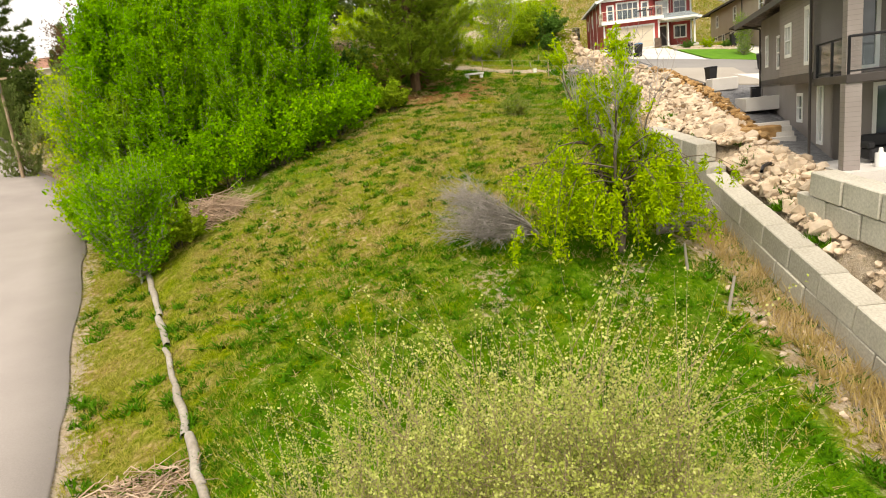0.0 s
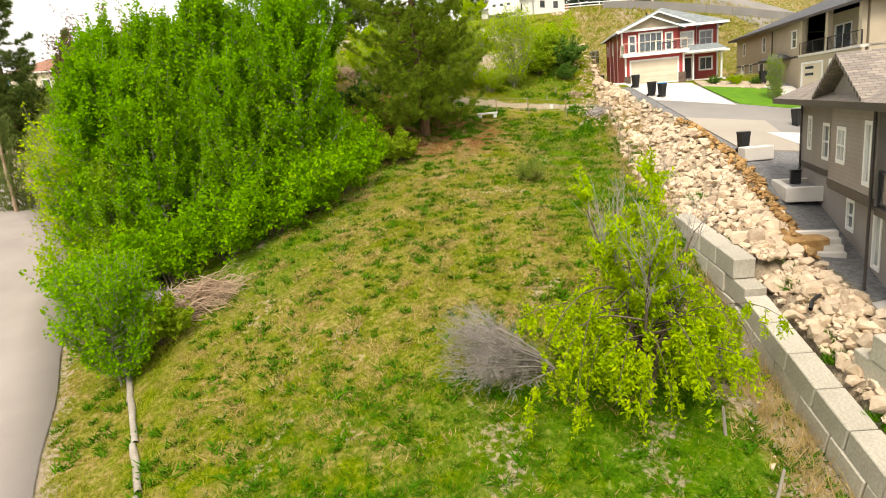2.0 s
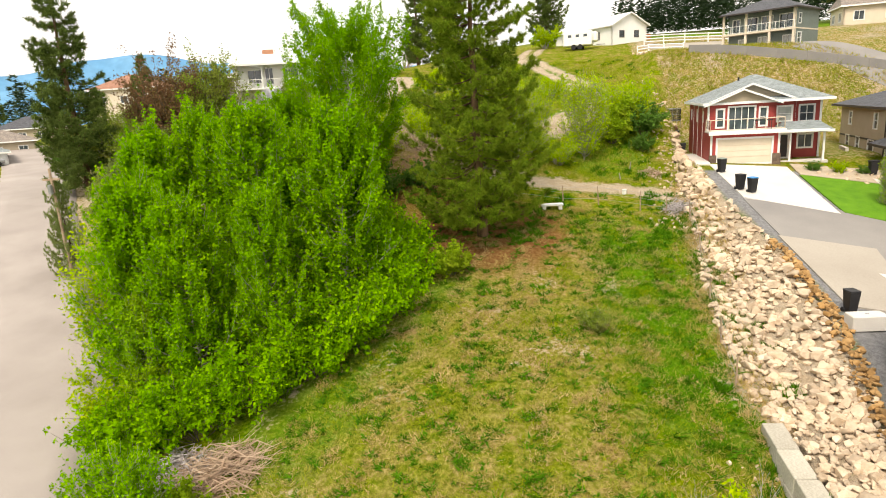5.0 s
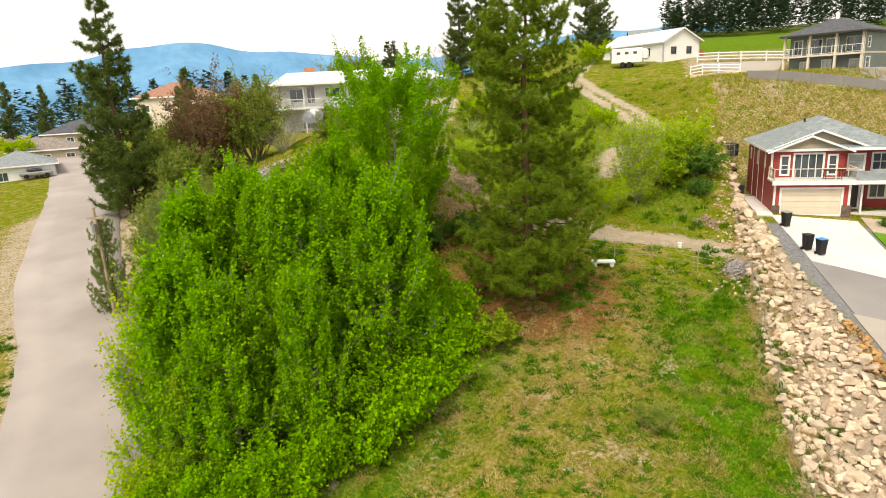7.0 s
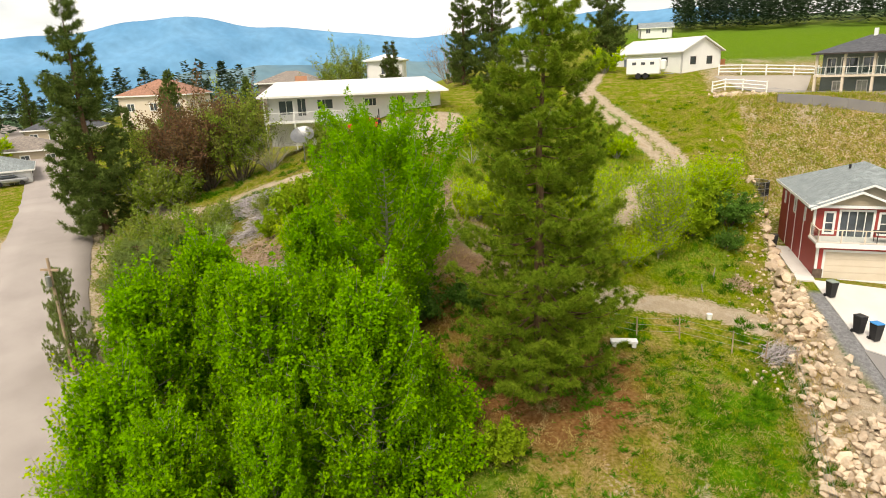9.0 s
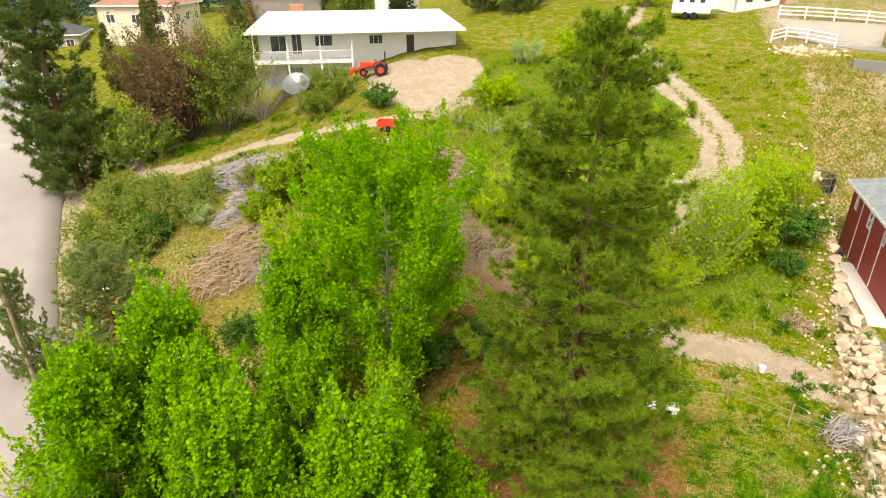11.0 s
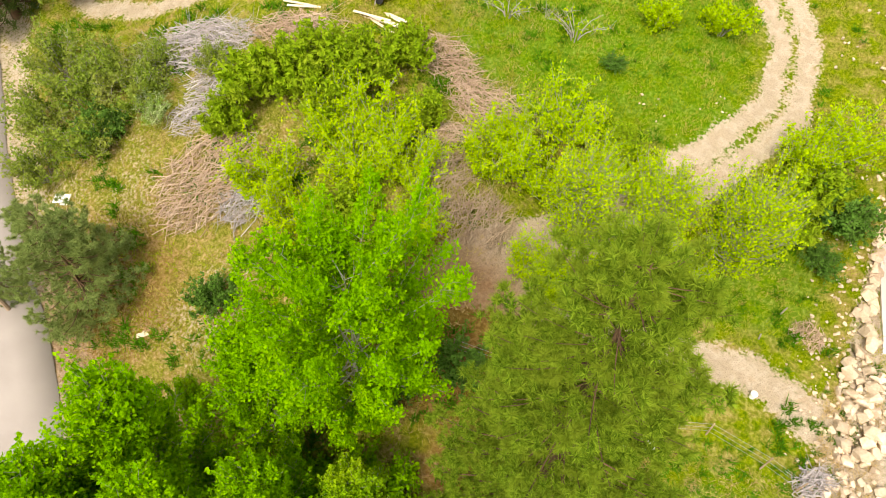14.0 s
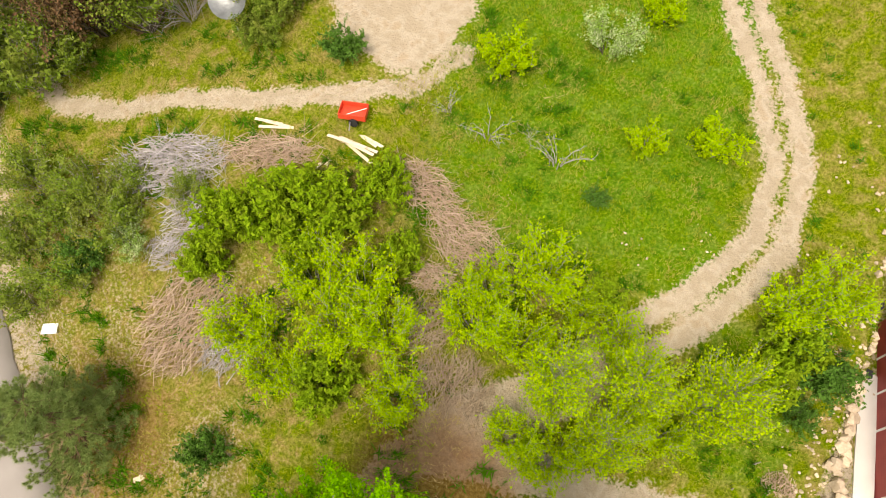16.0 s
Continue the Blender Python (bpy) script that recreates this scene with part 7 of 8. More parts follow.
plant("lawn_sapling", poplar("sapling", 56, 2.9, 0.35, 0.07, M_POPLAR_YOUNG, 1100, shoot=0.03), WOODY, "thin young tree on the front lawn", "tree", 23.6, 51.0)
for x, y, s in ((22.0, 58.2, 0.3), (23.6, 57.8, 0.35), (25.2, 57.6, 0.28)):
    plant("bed_shrub", dshrub if s < 0.32 else apple, SB, "small clipped shrub in the planting bed", "bush", x, y, 0, s, "planting bed shrubs")


def far_woods():
    """Belts of distant conifers and broadleaf trees, too many to count."""
    rng = np.random.default_rng(71)
    vs, fs, k = [], [], 0
    belts = []
    for i in range(330):
        a = rng.uniform(8, 34)
        r = rng.uniform(215, 300)
        belts.append((math.sin(radians(a)) * r, math.cos(radians(a)) * r + 20, rng.uniform(7, 15)))
    for i in range(520):
        a = rng.uniform(-62, -26)
        r = rng.uniform(165, 420)
        belts.append((math.sin(radians(a)) * r, math.cos(radians(a)) * r, rng.uniform(6, 13)))
    for i in range(60):
        a = rng.uniform(26, 44)
        r = rng.uniform(110, 200)
        belts.append((math.sin(radians(a)) * r, math.cos(radians(a)) * r, rng.uniform(6, 12)))
    for x, y, h in belts:
        z = land(x, y)
        n = 110
        f = rng.uniform(0.05, 1, n) ** 0.8
        w = (1 - f) ** 0.8 * h * 0.24 + 0.15
        a = rng.uniform(0, 2 * np.pi, n)
        c = np.stack([x + np.cos(a) * w * rng.uniform(0.4, 1, n), y + np.sin(a) * w * rng.uniform(0.4, 1, n), z + f * h], 1)
        d = np.stack([np.cos(a), np.sin(a), rng.uniform(-0.3, 0.6, n)], 1) * (h * 0.085)
        s = np.stack([-np.sin(a), np.cos(a), rng.uniform(-0.3, 0.3, n)], 1) * (h * 0.05)
        vs.append(np.stack([c + s, c - s, c + d], 1).reshape(-1, 3))
        fs.append(np.arange(n * 3).reshape(-1, 3) + k)
        k += n * 3
    tagged(new("far_woods", mesh_np("far_woods", np.concatenate(vs), np.concatenate(fs), M_FARWOOD)), "belts of dark distant conifers", "woods", kind="stuff")


far_woods()


# ---- brush heaps ----
def brush_heap(label, x, y, rx, ry, h, turn, sticks, material, seed, length=1.6, loose=0.4):
    """Cut branches thrown in a heap: forked, bent sticks at all heights, most of them lying one way."""
    rng = np.random.default_rng(seed)
    t = Tubes()
    c, s = math.cos(radians(turn)), math.sin(radians(turn))
    z0 = ground(x, y)
    lumps = rng.uniform(0.35, 1.0, 7)
    for i in range(sticks):
        r, a = math.sqrt(rng.uniform(0, 1)), rng.uniform(0, 2 * math.pi)
        u, v = r * math.cos(a) * rx, r * math.sin(a) * ry
        px, py = x + u * c - v * s, y + u * s + v * c
        top = h * (1 - r**1.5) * lumps[int(a * 1.1)]
        pz = ground(px, py) - z0 + top * rng.uniform(0.1, 1.0) + 0.04
        d = radians(turn) + (rng.normal(0, 0.5) if rng.uniform() > loose else rng.uniform(0, 6.28))
        l = length * rng.uniform(0.3, 1.3)
        e = np.array([math.cos(d), math.sin(d), rng.normal(0.05, 0.22)]) * l / 2
        m = np.array([px - x, py - y, pz])
        bend = rng.normal(0, 0.15, 3) * l
        tip = m + e + rng.normal(0, 0.1, 3) * l
        t.add([m - e, m + bend, tip], [rng.uniform(0.014, 0.036), 0.02, 0.008], 3)
        for _ in range(2):
            q = m + bend + (tip - m - bend) * rng.uniform(0, 0.7)
            t.add([q, q + (e + rng.normal(0, 0.35, 3) * l) * rng.uniform(0.3, 0.7)], [0.014, 0.006], 3)
    root = thing("brush_heap", label, "brush heap", (x, y, z0), group="heaps of cut branches")
    part("tangle", t.mesh("branches", material), None, root)


brush_heap("heap of grey cut branches below the lane", -29.4, 68.4, 4.3, 2.0, 1.0, 8, 640, M_CUT_GREY, 81, 2.2, 0.2)
brush_heap("heap of grey cut branches on the slope", -26.6, 65.2, 1.4, 1.8, 0.8, 40, 200, M_CUT_GREY, 82, 1.9)
brush_heap("grey cut branches on the slope", -27.2, 63.0, 1.2, 0.9, 0.5, 20, 120, M_CUT_GREY, 95, 1.5)
brush_heap("spread of brown cut branches on the slope", -24.6, 59.6, 3.3, 2.5, 0.7, 62, 640, M_CUT, 83, 2.0, 0.15)
brush_heap("grey cut branches on the slope", -21.6, 58.4, 1.0, 1.5, 0.5, 80, 190, M_CUT_GREY, 84, 1.6)
brush_heap("brown brush below the orchard", -9.3, 67.7, 2.8, 1.5, 0.7, -25, 430, M_CUT, 85, 1.7)
brush_heap("brown brush below the orchard", -12.6, 70.1, 2.3, 1.2, 0.6, -20, 330, M_CUT, 86, 1.7)
brush_heap("brown brush between the shrubs", -10.8, 64.9, 1.2, 0.9, 0.5, 0, 160, M_CUT, 87, 1.5)
brush_heap("dark brush between the shrubs", -7.8, 59.4, 1.4, 2.2, 1.0, 85, 280, M_BROWNTWIG, 88, 1.8, 0.2)
brush_heap("brown brush between the shrubs", -10.3, 61.8, 1.5, 1.7, 0.7, 60, 200, M_BROWNTWIG, 96, 1.5)
brush_heap("pale branches beside the planks", -22.6, 69.8, 3.0, 0.9, 0.6, 8, 330, M_CUT, 89, 1.9)
brush_heap("heap of pale cut branches beside the grove", -11.4, 29.2, 1.7, 1.2, 0.9, 10, 330, M_CUT, 90, 1.9)
brush_heap("low heap of dry twigs beside the grove", -13.6, 29.6, 1.6, 1.0, 0.6, 0, 200, M_CUT_GREY, 91, 1.6)
brush_heap("matted dry grass at the bottom of the field", -7.9, 13.4, 1.6, 0.9, 0.3, 10, 260, M_CUT, 92, 0.9)
brush_heap("low heap of sticks above the rocks", 10.6, 59.6, 0.6, 0.9, 0.35, 70, 120, M_CUT, 93, 0.7)
brush_heap("dead twigs at the fence corner", 11.0, 52.2, 0.8, 0.6, 0.9, 40, 130, M_CUT_GREY, 94, 1.2)


# ---- yard things ----
def planks():
    rng = np.random.default_rng(14)
    for x, y, n, turn, l in ((-17.2, 71.2, 7, -18, 2.6), (-14.6, 70.2, 2, -16, 2.0), (-22.6, 71.6, 3, 6, 2.2), (-18.9, 69.6, 2, 70, 0.8)):
        s = thing("plank_stack", "pale boards lying on the grass", "boards", (x, y, ground(x, y) + 0.02), turn, "boards lying about")
        for i in range(n):
            o = rng.normal(0, 0.3)
            ob = part("board", box(-l / 2, l / 2, -0.1, 0.1, 0, 0.05, 0.006), M_LUMBER, s)
            ob.location, ob.rotation_euler = (o, rng.normal(0, 0.28), 0.055 * i), (0, 0, rng.normal(0, 0.12))


planks()


def red_cart():
    x, y = -17.9, 72.9
    c = thing("red_cart", "small red two-wheeled garden trailer", "trailer", (x, y, ground(x, y)), 6)
    part("floor", box(-0.8, 0.8, -0.5, 0.5, 0.45, 0.5), M_ORANGE, c)
    for b in ((-0.8, 0.8, -0.54, -0.5, 0.4, 0.85), (-0.8, 0.8, 0.5, 0.54, 0.4, 0.85), (-0.84, -0.8, -0.54, 0.54, 0.4, 0.85), (0.8, 0.84, -0.54, 0.54, 0.4, 0.85)):
        part("side", box(*b, 0.01), M_ORANGE, c)
    for s in (-1, 1):
        part("wheel", rod((0.1, s * 0.57, 0.28), (0.1, s * 0.7, 0.28), 0.28, sides=14), M_TYRE, c)
    part("drawbar", rod((-0.1, -0.5, 0.42), (0.0, -1.3, 0.32), 0.035, sides=6), M_METAL, c)
    part("brace", rod((-0.78, -0.48, 0.53), (0.78, 0.48, 0.53), 0.03, sides=6), M_WHITE, c)


red_cart()


def tractor():
    x, y = -22.6, 84.2
    t = thing("tractor", "small red-orange tractor with a front loader in the yard", "tractor", (x, y, ground(x, y)), 195)
    part("bonnet", box(0.1, 1.5, -0.32, 0.32, 0.75, 1.3, 0.06), M_ORANGE, t)
    part("chassis", box(-1.0, 1.4, -0.2, 0.2, 0.5, 0.74), M_METAL, t)
    part("seat", box(-0.7, -0.25, -0.25, 0.25, 1.0, 1.12, 0.03), M_BLACK, t)
    part("seat_back", box(-0.8, -0.7, -0.25, 0.25, 1.1, 1.5, 0.03), M_BLACK, t)
    for s in (-1, 1):
        part("fender", box(-0.95, -0.1, s * 0.36, s * 0.75, 1.12, 1.2, 0.03), M_ORANGE, t)
        w = part("rear_wheel", rod((-0.5, s * 0.42, 0.62), (-0.5, s * 0.78, 0.62), 0.62, sides=18), M_TYRE, t)
        part("rim", rod((-0.5, s * 0.785, 0.62), (-0.5, s * 0.8, 0.62), 0.3, sides=14), M_ORANGE, w)
        w = part("front_wheel", rod((1.2, s * 0.42, 0.36), (1.2, s * 0.64, 0.36), 0.36, sides=16), M_TYRE, t)
        part("rim", rod((1.2, s * 0.645, 0.36), (1.2, s * 0.66, 0.36), 0.17, sides=12), M_ORANGE, w)
        part("loader_arm", rod((0.1, s * 0.5, 1.2), (2.2, s * 0.5, 0.5), 0.07, sides=6), M_ORANGE, t)
        part("roll_bar", rod((-0.9, s * 0.45, 1.0), (-0.9, s * 0.45, 2.2), 0.04, sides=6), M_BLACK, t)
    part("roll_bar", rod((-0.9, -0.45, 2.2), (-0.9, 0.45, 2.2), 0.04, sides=6), M_BLACK, t)
    part("bucket", box(2.15, 2.6, -0.75, 0.75, 0.15, 0.7, 0.05), M_ORANGE, t)
    part("steering_wheel", rod((0.0, 0, 1.38), (-0.03, 0, 1.41), 0.19, sides=14), M_BLACK, t)


tractor()


def dish():
    x, y = -28.2, 78.2
    d = thing("satellite_dish", "large grey satellite dish on a pole", "satellite dish", (x, y, ground(x, y)))
    part("pole", rod((0, 0, -0.2), (0, 0, 2.6), 0.06, sides=8), M_METAL, d)
    bm = bmesh.new()
    rings = []
    for i in range(6):
        r = 1.25 * i / 5
        rings.append([bm.verts.new((r * math.cos(a), r * math.sin(a), 0.28 * (i / 5) ** 2)) for a in np.linspace(0, 2 * math.pi, 24, endpoint=False)] if i else [bm.verts.new((0, 0, 0))])
    for j in range(24):
        bm.faces.new((rings[0][0], rings[1][j], rings[1][(j + 1) % 24]))
        for i in range(1, 5):
            bm.faces.new((rings[i][j], rings[i + 1][j], rings[i + 1][(j + 1) % 24], rings[i][(j + 1) % 24]))
    bmesh.ops.solidify(bm, geom=bm.faces[:], thickness=0.03)
    o = part("dish", bm, M_METAL, d)
    o.location, o.rotation_euler = (0, 0, 2.65), (radians(38), 0, radians(10))
    part("feed_arm", rod((0, 0, 2.7), (0, -0.9, 3.5), 0.02, sides=5), M_METAL, d)


dish()


def horse_trailer():
    x, y = 8.4, 104.0
    t = thing("horse_trailer", "white horse trailer parked beside the barn", "trailer", (x, y, ground(x, y)), -12)
    part("body", box(-2.2, 1.9, -1.0, 1.0, 0.5, 2.5, 0.12), M_WHITE, t)
    part("nose", box(1.9, 2.6, -0.8, 0.8, 0.9, 2.3, 0.2), M_WHITE, t)
    for i in range(3):
        part("window", box(-1.5 + 1.1 * i, -1.0 + 1.1 * i, -1.015, -0.99, 1.7, 2.05), M_GLASS, t)
    for x0 in (-0.7, 0.2):
        part("wheel", rod((x0, -1.05, 0.36), (x0, -0.85, 0.36), 0.36, sides=14), M_TYRE, t)
        part("wheel", rod((x0, 0.85, 0.36), (x0, 1.05, 0.36), 0.36, sides=14), M_TYRE, t)
    part("drawbar", rod((2.4, 0, 0.55), (3.6, 0, 0.5), 0.06, sides=6), M_METAL, t)


horse_trailer()


def car(x, y, turn, body, label):
    c = thing("parked_car", label, "car", (x, y, ground(x, y) + 0.12), turn)
    bm = box(-2.1, 2.1, -0.85, 0.85, 0.35, 0.95, 0.15)
    part("body", bm, body, c)
    part("cabin", box(-1.2, 0.8, -0.72, 0.72, 0.95, 1.45, 0.2), M_GLASS, c)
    part("roof", box(-0.9, 0.5, -0.66, 0.66, 1.44, 1.5, 0.04), body, c)
    for sx in (-1.3, 1.3):
        for sy in (-1, 1):
            part("wheel", rod((sx, sy * 0.7, 0.33), (sx, sy * 0.88, 0.33), 0.33, sides=14), M_TYRE, c)


car(-80.5, 92.5, 45, M_BLACK, "dark parked car beside the lower road")
car(-77.5, 88.5, 50, M_METAL, "grey parked car beside the lower road")


def patio_things():
    x, y = 13.9, 20.4
    s = thing("patio_sofa", "black outdoor sofa under a cover on the patio", "outdoor furniture", (x, y, 7.16), -15)
    part("seat", box(-0.9, 0.9, -0.4, 0.4, 0.1, 0.45, 0.06), M_BLACK, s)
    part("back", box(-0.9, 0.9, 0.25, 0.45, 0.45, 0.85, 0.05), M_BLACK, s)
    for k in (-1, 1):
        part("arm", box(k * 0.75, k * 0.95, -0.4, 0.4, 0.45, 0.65, 0.04), M_BLACK, s)
    b = thing("white_bottle", "white plastic gas bottle beside the outdoor sofa", "gas bottle", (12.75, 19.5, 7.16))
    part("tank", rod((0, 0, 0), (0, 0, 0.4), 0.15, sides=14), M_WHITE, b)
    part("valve", rod((0, 0, 0.4), (0, 0, 0.55), 0.07, 0.05, 10), M_WHITE, b)
    w = thing("bench_box", "white box beside the fence under the pine", "box", (2.6, 51.4, ground(2.6, 51.4)), 5)
    part("slab", box(-0.75, 0.75, -0.25, 0.25, 0.28, 0.42, 0.02), M_WHITE, w)
    for k in (-0.55, 0.55):
        part("foot", box(k - 0.12, k + 0.12, -0.2, 0.2, 0, 0.28, 0.02), M_WHITE, w)
    t = thing("balcony_table", "dark table on the red house's balcony", "table", (18.9, 59.9, 16.99), -5)
    part("top", box(-0.6, 0.6, -0.4, 0.4, 0.68, 0.73, 0.01), M_BLACK, t)
    for a in (-0.5, 0.5):
        for b2 in (-0.3, 0.3):
            part("leg", rod((a, b2, 0), (a, b2, 0.68), 0.025, sides=6), M_BLACK, t)
    tarp = thing("black_tank", "black plastic tub behind the red house", "tub", (14.6, 71.0, ground(14.6, 71.0)))
    part("tub", rod((0, 0, 0), (0, 0, 0.6), 0.55, 0.65, 16), M_BLACK, tarp)
    part("rim", rod((0, 0, 0.6), (0, 0, 0.65), 0.68, sides=16), M_BLACK, tarp)
    tr = thing("trampoline", "trampoline with a dark net behind the red house", "trampoline", (14.9, 74.2, ground(14.9, 74.2)), scale=0.85)
    part("mat", rod((0, 0, 0.75), (0, 0, 0.79), 1.3, sides=20), M_BLACK, tr)
    for i in range(6):
        a = i * math.pi / 3
        part("leg", rod((1.3 * math.cos(a), 1.3 * math.sin(a), 0), (1.3 * math.cos(a), 1.3 * math.sin(a), 2.2), 0.03, sides=6), M_METAL, tr)
    ring = [(1.3 * math.cos(k * math.pi / 12), 1.3 * math.sin(k * math.pi / 12)) for k in range(25)]
    for z in (0.8, 1.5, 2.15):
        hoop = Tubes()
        hoop.add([(p, q, z) for p, q in ring], [0.025] * 25, 5)
        part("hoop", hoop.mesh("hoop", M_METAL), None, tr)
    net = Tubes()
    for k in range(72):
        p, q = 1.29 * math.cos(k * math.pi / 36), 1.29 * math.sin(k * math.pi / 36)
        net.add([(p, q, 0.8), (p, q, 2.15)], [0.018, 0.018], 3)
    for z in np.linspace(0.85, 2.1, 14):
        net.add([(p, q, z) for p, q in ring], [0.014] * 25, 3)
    part("net", net.mesh("net", M_BLACK), None, tr, "dark mesh netting")


patio_things()


def odds_and_ends():
    """Small things lying about the slopes."""
    b = thing("pale_board", "short pale board lying on the slope", "board", (-24.6, 50.7, ground(-24.6, 50.7)), 35)
    part("plank", box(-0.45, 0.45, -0.14, 0.14, 0.0, 0.06, 0.01), M_LUMBER, b)
    part("batten", box(-0.1, 0.0, -0.2, 0.2, 0.063, 0.1, 0.006), M_LUMBER, b)
    t = thing("white_tub", "white plastic tub lying among the shrubs", "tub", (-34.3, 57.3, ground(-34.3, 57.3) + 0.05), 20)
    part("tub", box(-0.3, 0.3, -0.22, 0.22, 0.0, 0.3, 0.06), M_WHITE, t)
    part("rim", box(-0.5, 0.5, -0.37, 0.37, 0.452, 0.5, 0.02), M_WHITE, t)
    w = thing("white_bucket", "white bucket standing in the rough grass", "bucket", (8.0, 55.6, ground(8.0, 55.6)))
    part("pail", rod((0, 0, 0), (0, 0, 0.34), 0.14, 0.17, 14), M_WHITE, w)
    part("rim", rod((0, 0, 0.34), (0, 0, 0.37), 0.18, sides=14), M_WHITE, w)
    for x, y, h, lean in ((9.05, 60.3, 0.9, 0.1), (8.2, 58.8, 0.7, -0.15), (7.2, 17.2, 1.1, 0.25), (7.0, 19.4, 1.0, -0.1)):
        k = thing("wooden_stake", "weathered wooden stake driven into the ground", "stake", (x, y, ground(x, y) - 0.2), group="weathered stakes")
        part("shaft", rod((0, 0, 0), (lean, lean * 0.4, h), 0.05, 0.04, 6), M_WOODPOST, k)
        part("tip", rod((lean, lean * 0.4, h), (lean * 1.03, lean * 0.41, h + 0.05), 0.042, 0.02, 6), M_WOODPOST, k)
    z = ground(10.9, 22.4) + 0.32
    p = thing("black_hose", "length of bent black pipe lying on the rocks", "pipe", (10.9, 22.4, z), 50)
    run = Tubes()
    run.add([(-0.7, 0, 0), (-0.3, 0.05, 0.12), (0.2, 0.0, 0.16), (0.6, -0.08, 0.1)], [0.06, 0.06, 0.06, 0.06], 8)
    part("pipe", run.mesh("pipe", M_BLACK), None, p)
    part("collar", rod((0.56, -0.07, 0.11), (0.7, -0.1, 0.08), 0.085, sides=10), M_BLACK, p)


odds_and_ends()


# ---- grasses ----
def blades(name, label, spots, material, per, height, spread, seed, wide=0.02, kind="stuff"):
    """Tufts of grass or weeds: spots are (x, y, size)."""
    rng = np.random.default_rng(seed)
    s = np.array(spots)
    n = len(s)
    z = np.array([ground(a, b) for a, b in s[:, :2]]) - 0.03
    c = np.repeat(np.column_stack([s[:, :2], z]), per, 0)
    k = np.repeat(s[:, 2], per)[:, None]
    base = c + np.column_stack([rng.normal(0, 1, (n * per, 2)) * spread, np.zeros(n * per)]) * k * 0.5
    lean = np.column_stack([rng.normal(0, 1, (n * per, 2)) * spread, rng.uniform(0.5, 1.15, n * per) * height]) * k
    side = np.column_stack([rng.normal(size=(n * per, 2)), np.zeros(n * per)])
    side /= np.linalg.norm(side, axis=1)[:, None]
    w = wide * k
    v = np.stack([base + side * w, base - side * w, base + lean], 1).reshape(-1, 3)
    me = mesh_np(name, v, np.arange(len(v)).reshape(-1, 3), material)
    return tagged(new(name, me), label, "grass", kind=kind)


def scatter(n, seed, inside, size=(0.7, 1.3)):
    rng = np.random.default_rng(seed)
    out, draw = [], random.Random(seed)
    while len(out) < n:
        for x, y, k in zip(rng.uniform(-45, 16, 4000).tolist(), rng.uniform(9, 98, 4000).tolist(), rng.uniform(*size, 4000).tolist()):
            if len(out) < n and inside(x, y, draw):
                out.append((x, y, k))
    return out


def in_field(x, y):
    left = -7.0 - 0.30 * max(0, y - 14) if y < 26 else (-10.5 + 0.25 * (y - 26) if y < 44 else -6)
    return left < x < line_x(y, FOOT) - 0.2 and y < 52


def clumpy(x, y, f, seed):
    return noise.noise((x * f, y * f, seed))


blades("field_grass", "fine green and yellow grass over the field", scatter(19000, 91, lambda x, y, r: in_field(x, y) and (y > 21 or r.random() < 0.3) and math.hypot(x + 1.6, y - 47) > 5.5 and clumpy(x, y, 0.5, 1) > r.uniform(-0.7, 0.5)), M_BLADE, 4, 0.17, 0.11, 1, 0.02)
blades("straw_grass", "dry straw-coloured grass over the field", scatter(17000, 92, lambda x, y, r: in_field(x, y) and (y > 22 or r.random() < 0.2) and clumpy(x, y, 0.9, 7) > r.uniform(-0.1, 0.5)), M_STRAW, 4, 0.15, 0.13, 2, 0.02)
blades("field_weeds", "low dark green weeds scattered over the field", scatter(3600, 93, lambda x, y, r: in_field(x, y) and clumpy(x, y, 0.5, 3) > r.uniform(-1.2, 0.7), (0.4, 1.7)), M_WEED, 18, 0.13, 0.14, 3, 0.04)
blades("bank_grass", "tall dry grass along the foot of the wall", scatter(700, 94, lambda x, y, r: 10 < y < 27 and -1.7 < x - line_x(y, FOOT) < 0.1), M_STRAW, 9, 0.5, 0.22, 4, 0.015)
blades("bank_weeds", "green weeds between the wall and the rocks", scatter(420, 95, lambda x, y, r: y < 60 and -2.6 < x - line_x(y, FOOT) < 1.6 and clumpy(x, y, 0.5, 5) > 0.1), M_WEED, 22, 0.3, 0.16, 5, 0.03)
blades("verge_grass", "rough grass on the verge beside the road", scatter(6500, 96, lambda x, y, r: y < 48 and 4.2 < along(ROAD_XY, x, y)[0] < 9 and x > -14 - 0.5 * max(0, y - 14)), M_BLADE, 5, 0.2, 0.12, 6, 0.014)
blades("verge_weeds", "green weeds on the verge beside the road", scatter(620, 97, lambda x, y, r: y < 46 and 4.3 < along(ROAD_XY, x, y)[0] < 8 and clumpy(x, y, 0.5, 11) > 0.0, (0.7, 1.6)), M_WEED, 24, 0.18, 0.14, 7, 0.035)
blades("orchard_grass", "long fresh grass on the orchard slope", scatter(16000, 98, lambda x, y, r: 58 < y < 92 and -16 < x < 14 and along(LANE, x, y)[0] > 1.8 and along(YARD, x, y)[0] > 3.4), M_BLADE, 4, 0.28, 0.14, 8, 0.02)
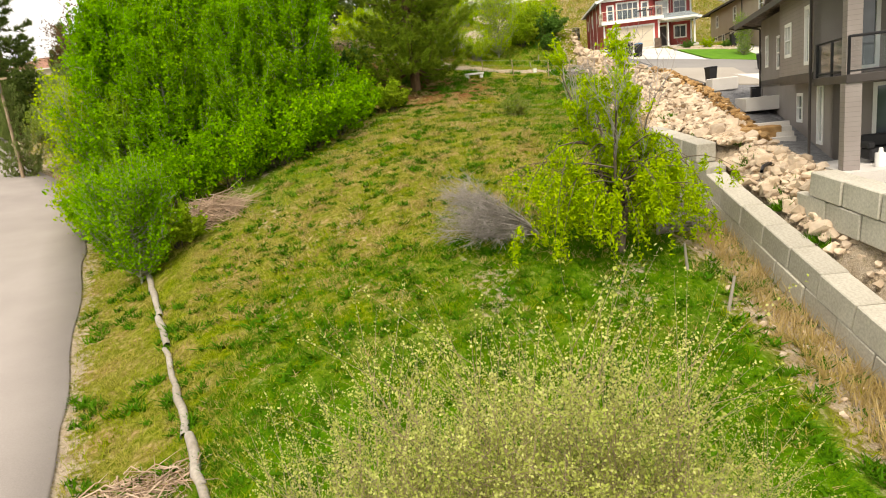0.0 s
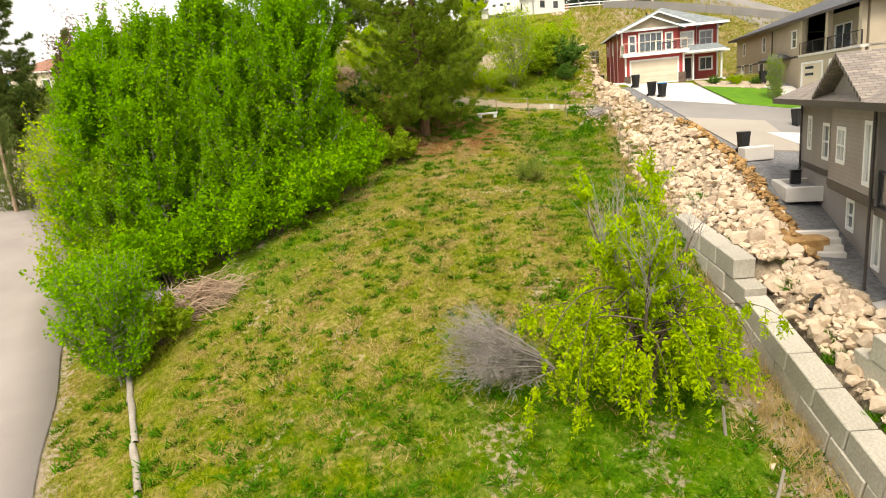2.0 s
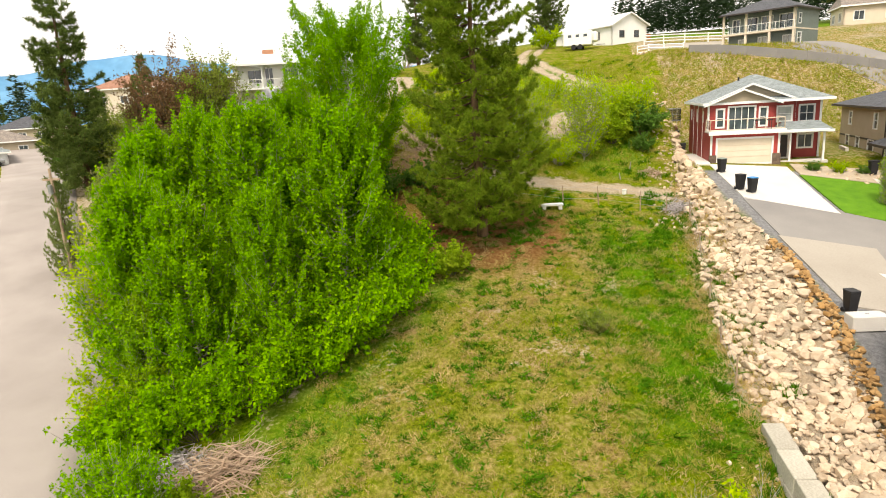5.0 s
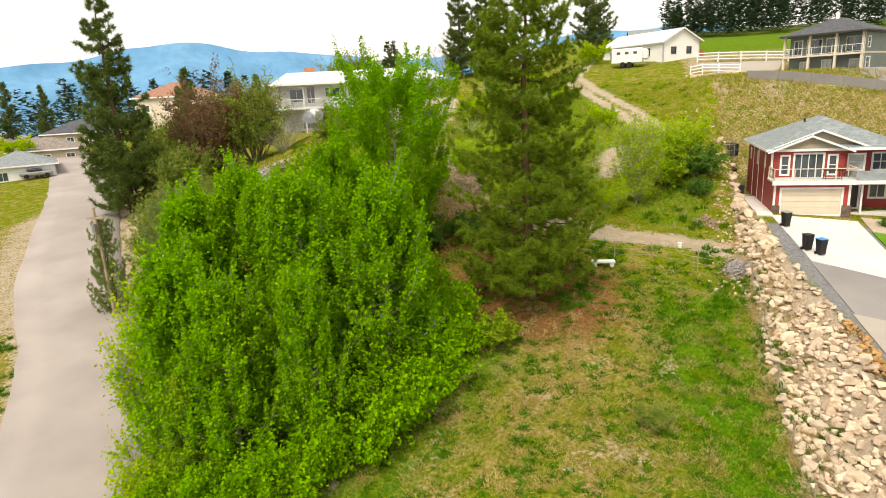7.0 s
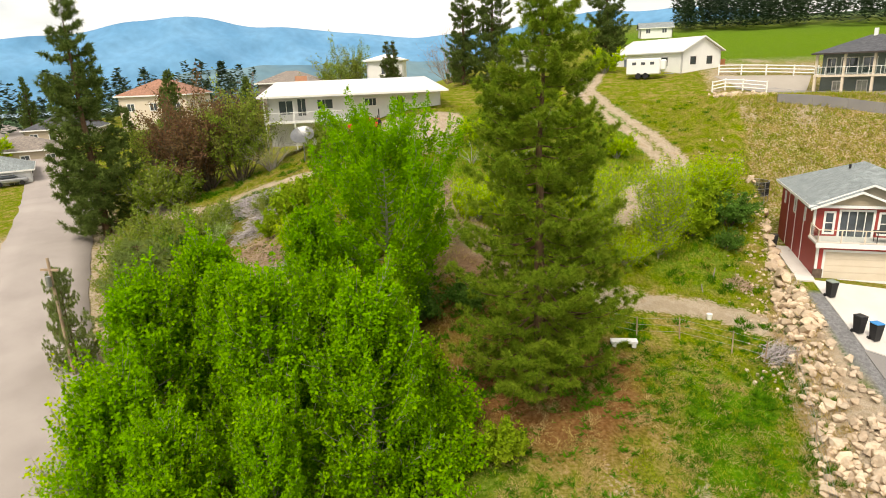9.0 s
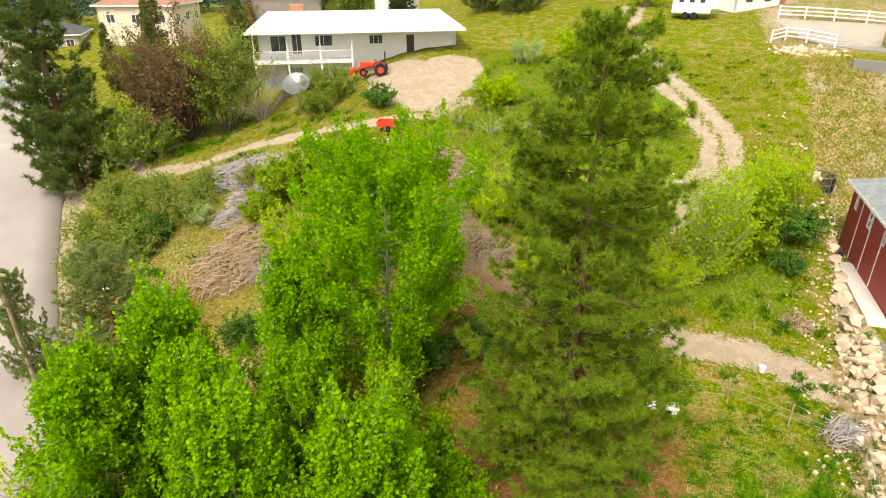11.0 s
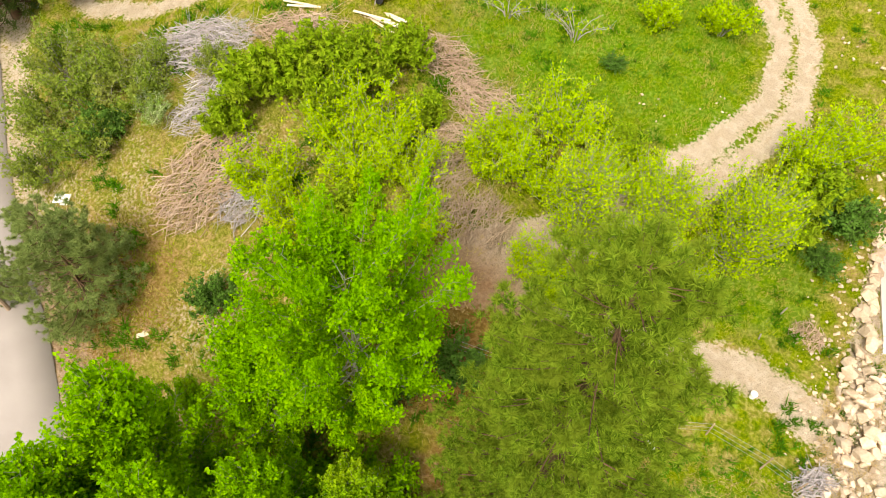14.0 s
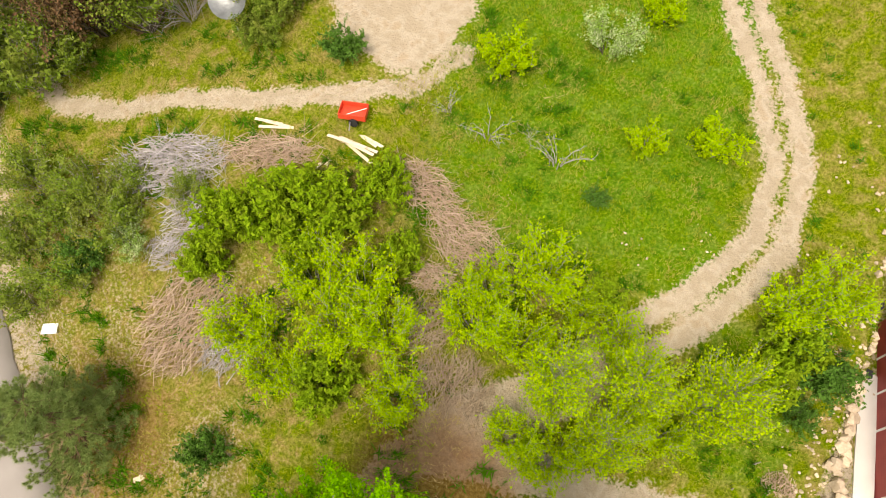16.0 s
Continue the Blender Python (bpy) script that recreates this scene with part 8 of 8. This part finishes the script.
blades("slope_grass", "rough grass and weeds on the slope above the road", scatter(13000, 99, lambda x, y, r: 48 < y < 80 and -44 < x < -8 and along(SPUR, x, y)[0] > 1.0 and along(YARD, x, y)[0] > 3.4 and along(ROAD_XY, x, y)[0] > 5), M_BLADE, 5, 0.26, 0.2, 9, 0.02)
blades("slope_weeds", "leafy green weeds on the slope above the road", scatter(900, 103, lambda x, y, r: 46 < y < 82 and -44 < x < -4 and clumpy(x, y, 0.35, 31) > 0.12 and along(YARD, x, y)[0] > 3.6 and along(ROAD_XY, x, y)[0] > 5.2 and along(SPUR, x, y)[0] > 1.2 and along(LANE, x, y)[0] > 1.8, (0.7, 2.0)), M_WEED, 22, 0.26, 0.2, 12, 0.035)
blades("orchard_weeds", "dark green weeds in the orchard grass", scatter(260, 104, lambda x, y, r: 64 < y < 92 and -16 < x < 14 and along(YARD, x, y)[0] > 3.6 and clumpy(x, y, 0.4, 41) > 0.1 and along(LANE, x, y)[0] > 1.8, (0.6, 1.7)), M_WEED, 20, 0.2, 0.18, 13, 0.035)
blades("slope_straw", "dry grass on the slope above the road", scatter(3800, 101, lambda x, y, r: 46 < y < 80 and -44 < x < -6 and clumpy(x, y, 0.3, 2) > -0.1 and along(SPUR, x, y)[0] > 0.8 and along(YARD, x, y)[0] > 3.4 and along(ROAD_XY, x, y)[0] > 4.8), M_STRAW, 5, 0.28, 0.2, 10, 0.018)
blades("path_weeds", "green weeds beside the dirt path", scatter(420, 102, lambda x, y, r: 46 < y < 68 and -8 < x < 12 and along(TRACK, x, y)[0] > 1.3 and along(LANE, x, y)[0] > 1.8 and clumpy(x, y, 0.5, 21) > 0.05, (0.7, 1.8)), M_WEED, 20, 0.25, 0.15, 11, 0.03)

blades("foot_brush", "dry brown grass and twigs along the foot of the rock bank", scatter(900, 108, lambda x, y, r: 30 < y < 57 and -0.7 < x - line_x(y, FOOT) < 0.9 + 0.8 * (y > 42)), M_STRAW, 9, 0.34, 0.24, 17, 0.016)
_bank = np.random.default_rng(107)
BANK_SPOTS = [(x, y, s) for x, y, s in zip(_bank.uniform(15.5, 42, 9000), _bank.uniform(69, 92, 9000), _bank.uniform(0.6, 1.3, 9000)) if y > 72 - 0.2 * (x - 14) and y < 96 - 0.42 * (x - 14) and not (15.8 < x < 30 and y < 75.5)]

blades("lush_grass", "thick dark green grass in the hollow of the field", scatter(11000, 105, lambda x, y, r: in_field(x, y) and (y < 22 or math.hypot(x - 5.5, y - 20) < 5 or (x > 4.5 and 28 < y < 48 and r.random() < 0.5)) and x > -7 and x < (7.0 if y < 25 else 9.3)), M_LUSH, 5, 0.2, 0.11, 14, 0.014)
blades("rough_bank_grass", "rough green and brown grass on the bank behind the red house", [(x, y, s) for x, y, s in BANK_SPOTS if s > 0.9], M_BLADE, 6, 0.36, 0.22, 15, 0.03)
blades("dry_bank_grass", "dry grass on the bank behind the red house", [(x, y, s) for x, y, s in BANK_SPOTS if s <= 1.0], M_STRAW, 6, 0.34, 0.22, 16, 0.03)
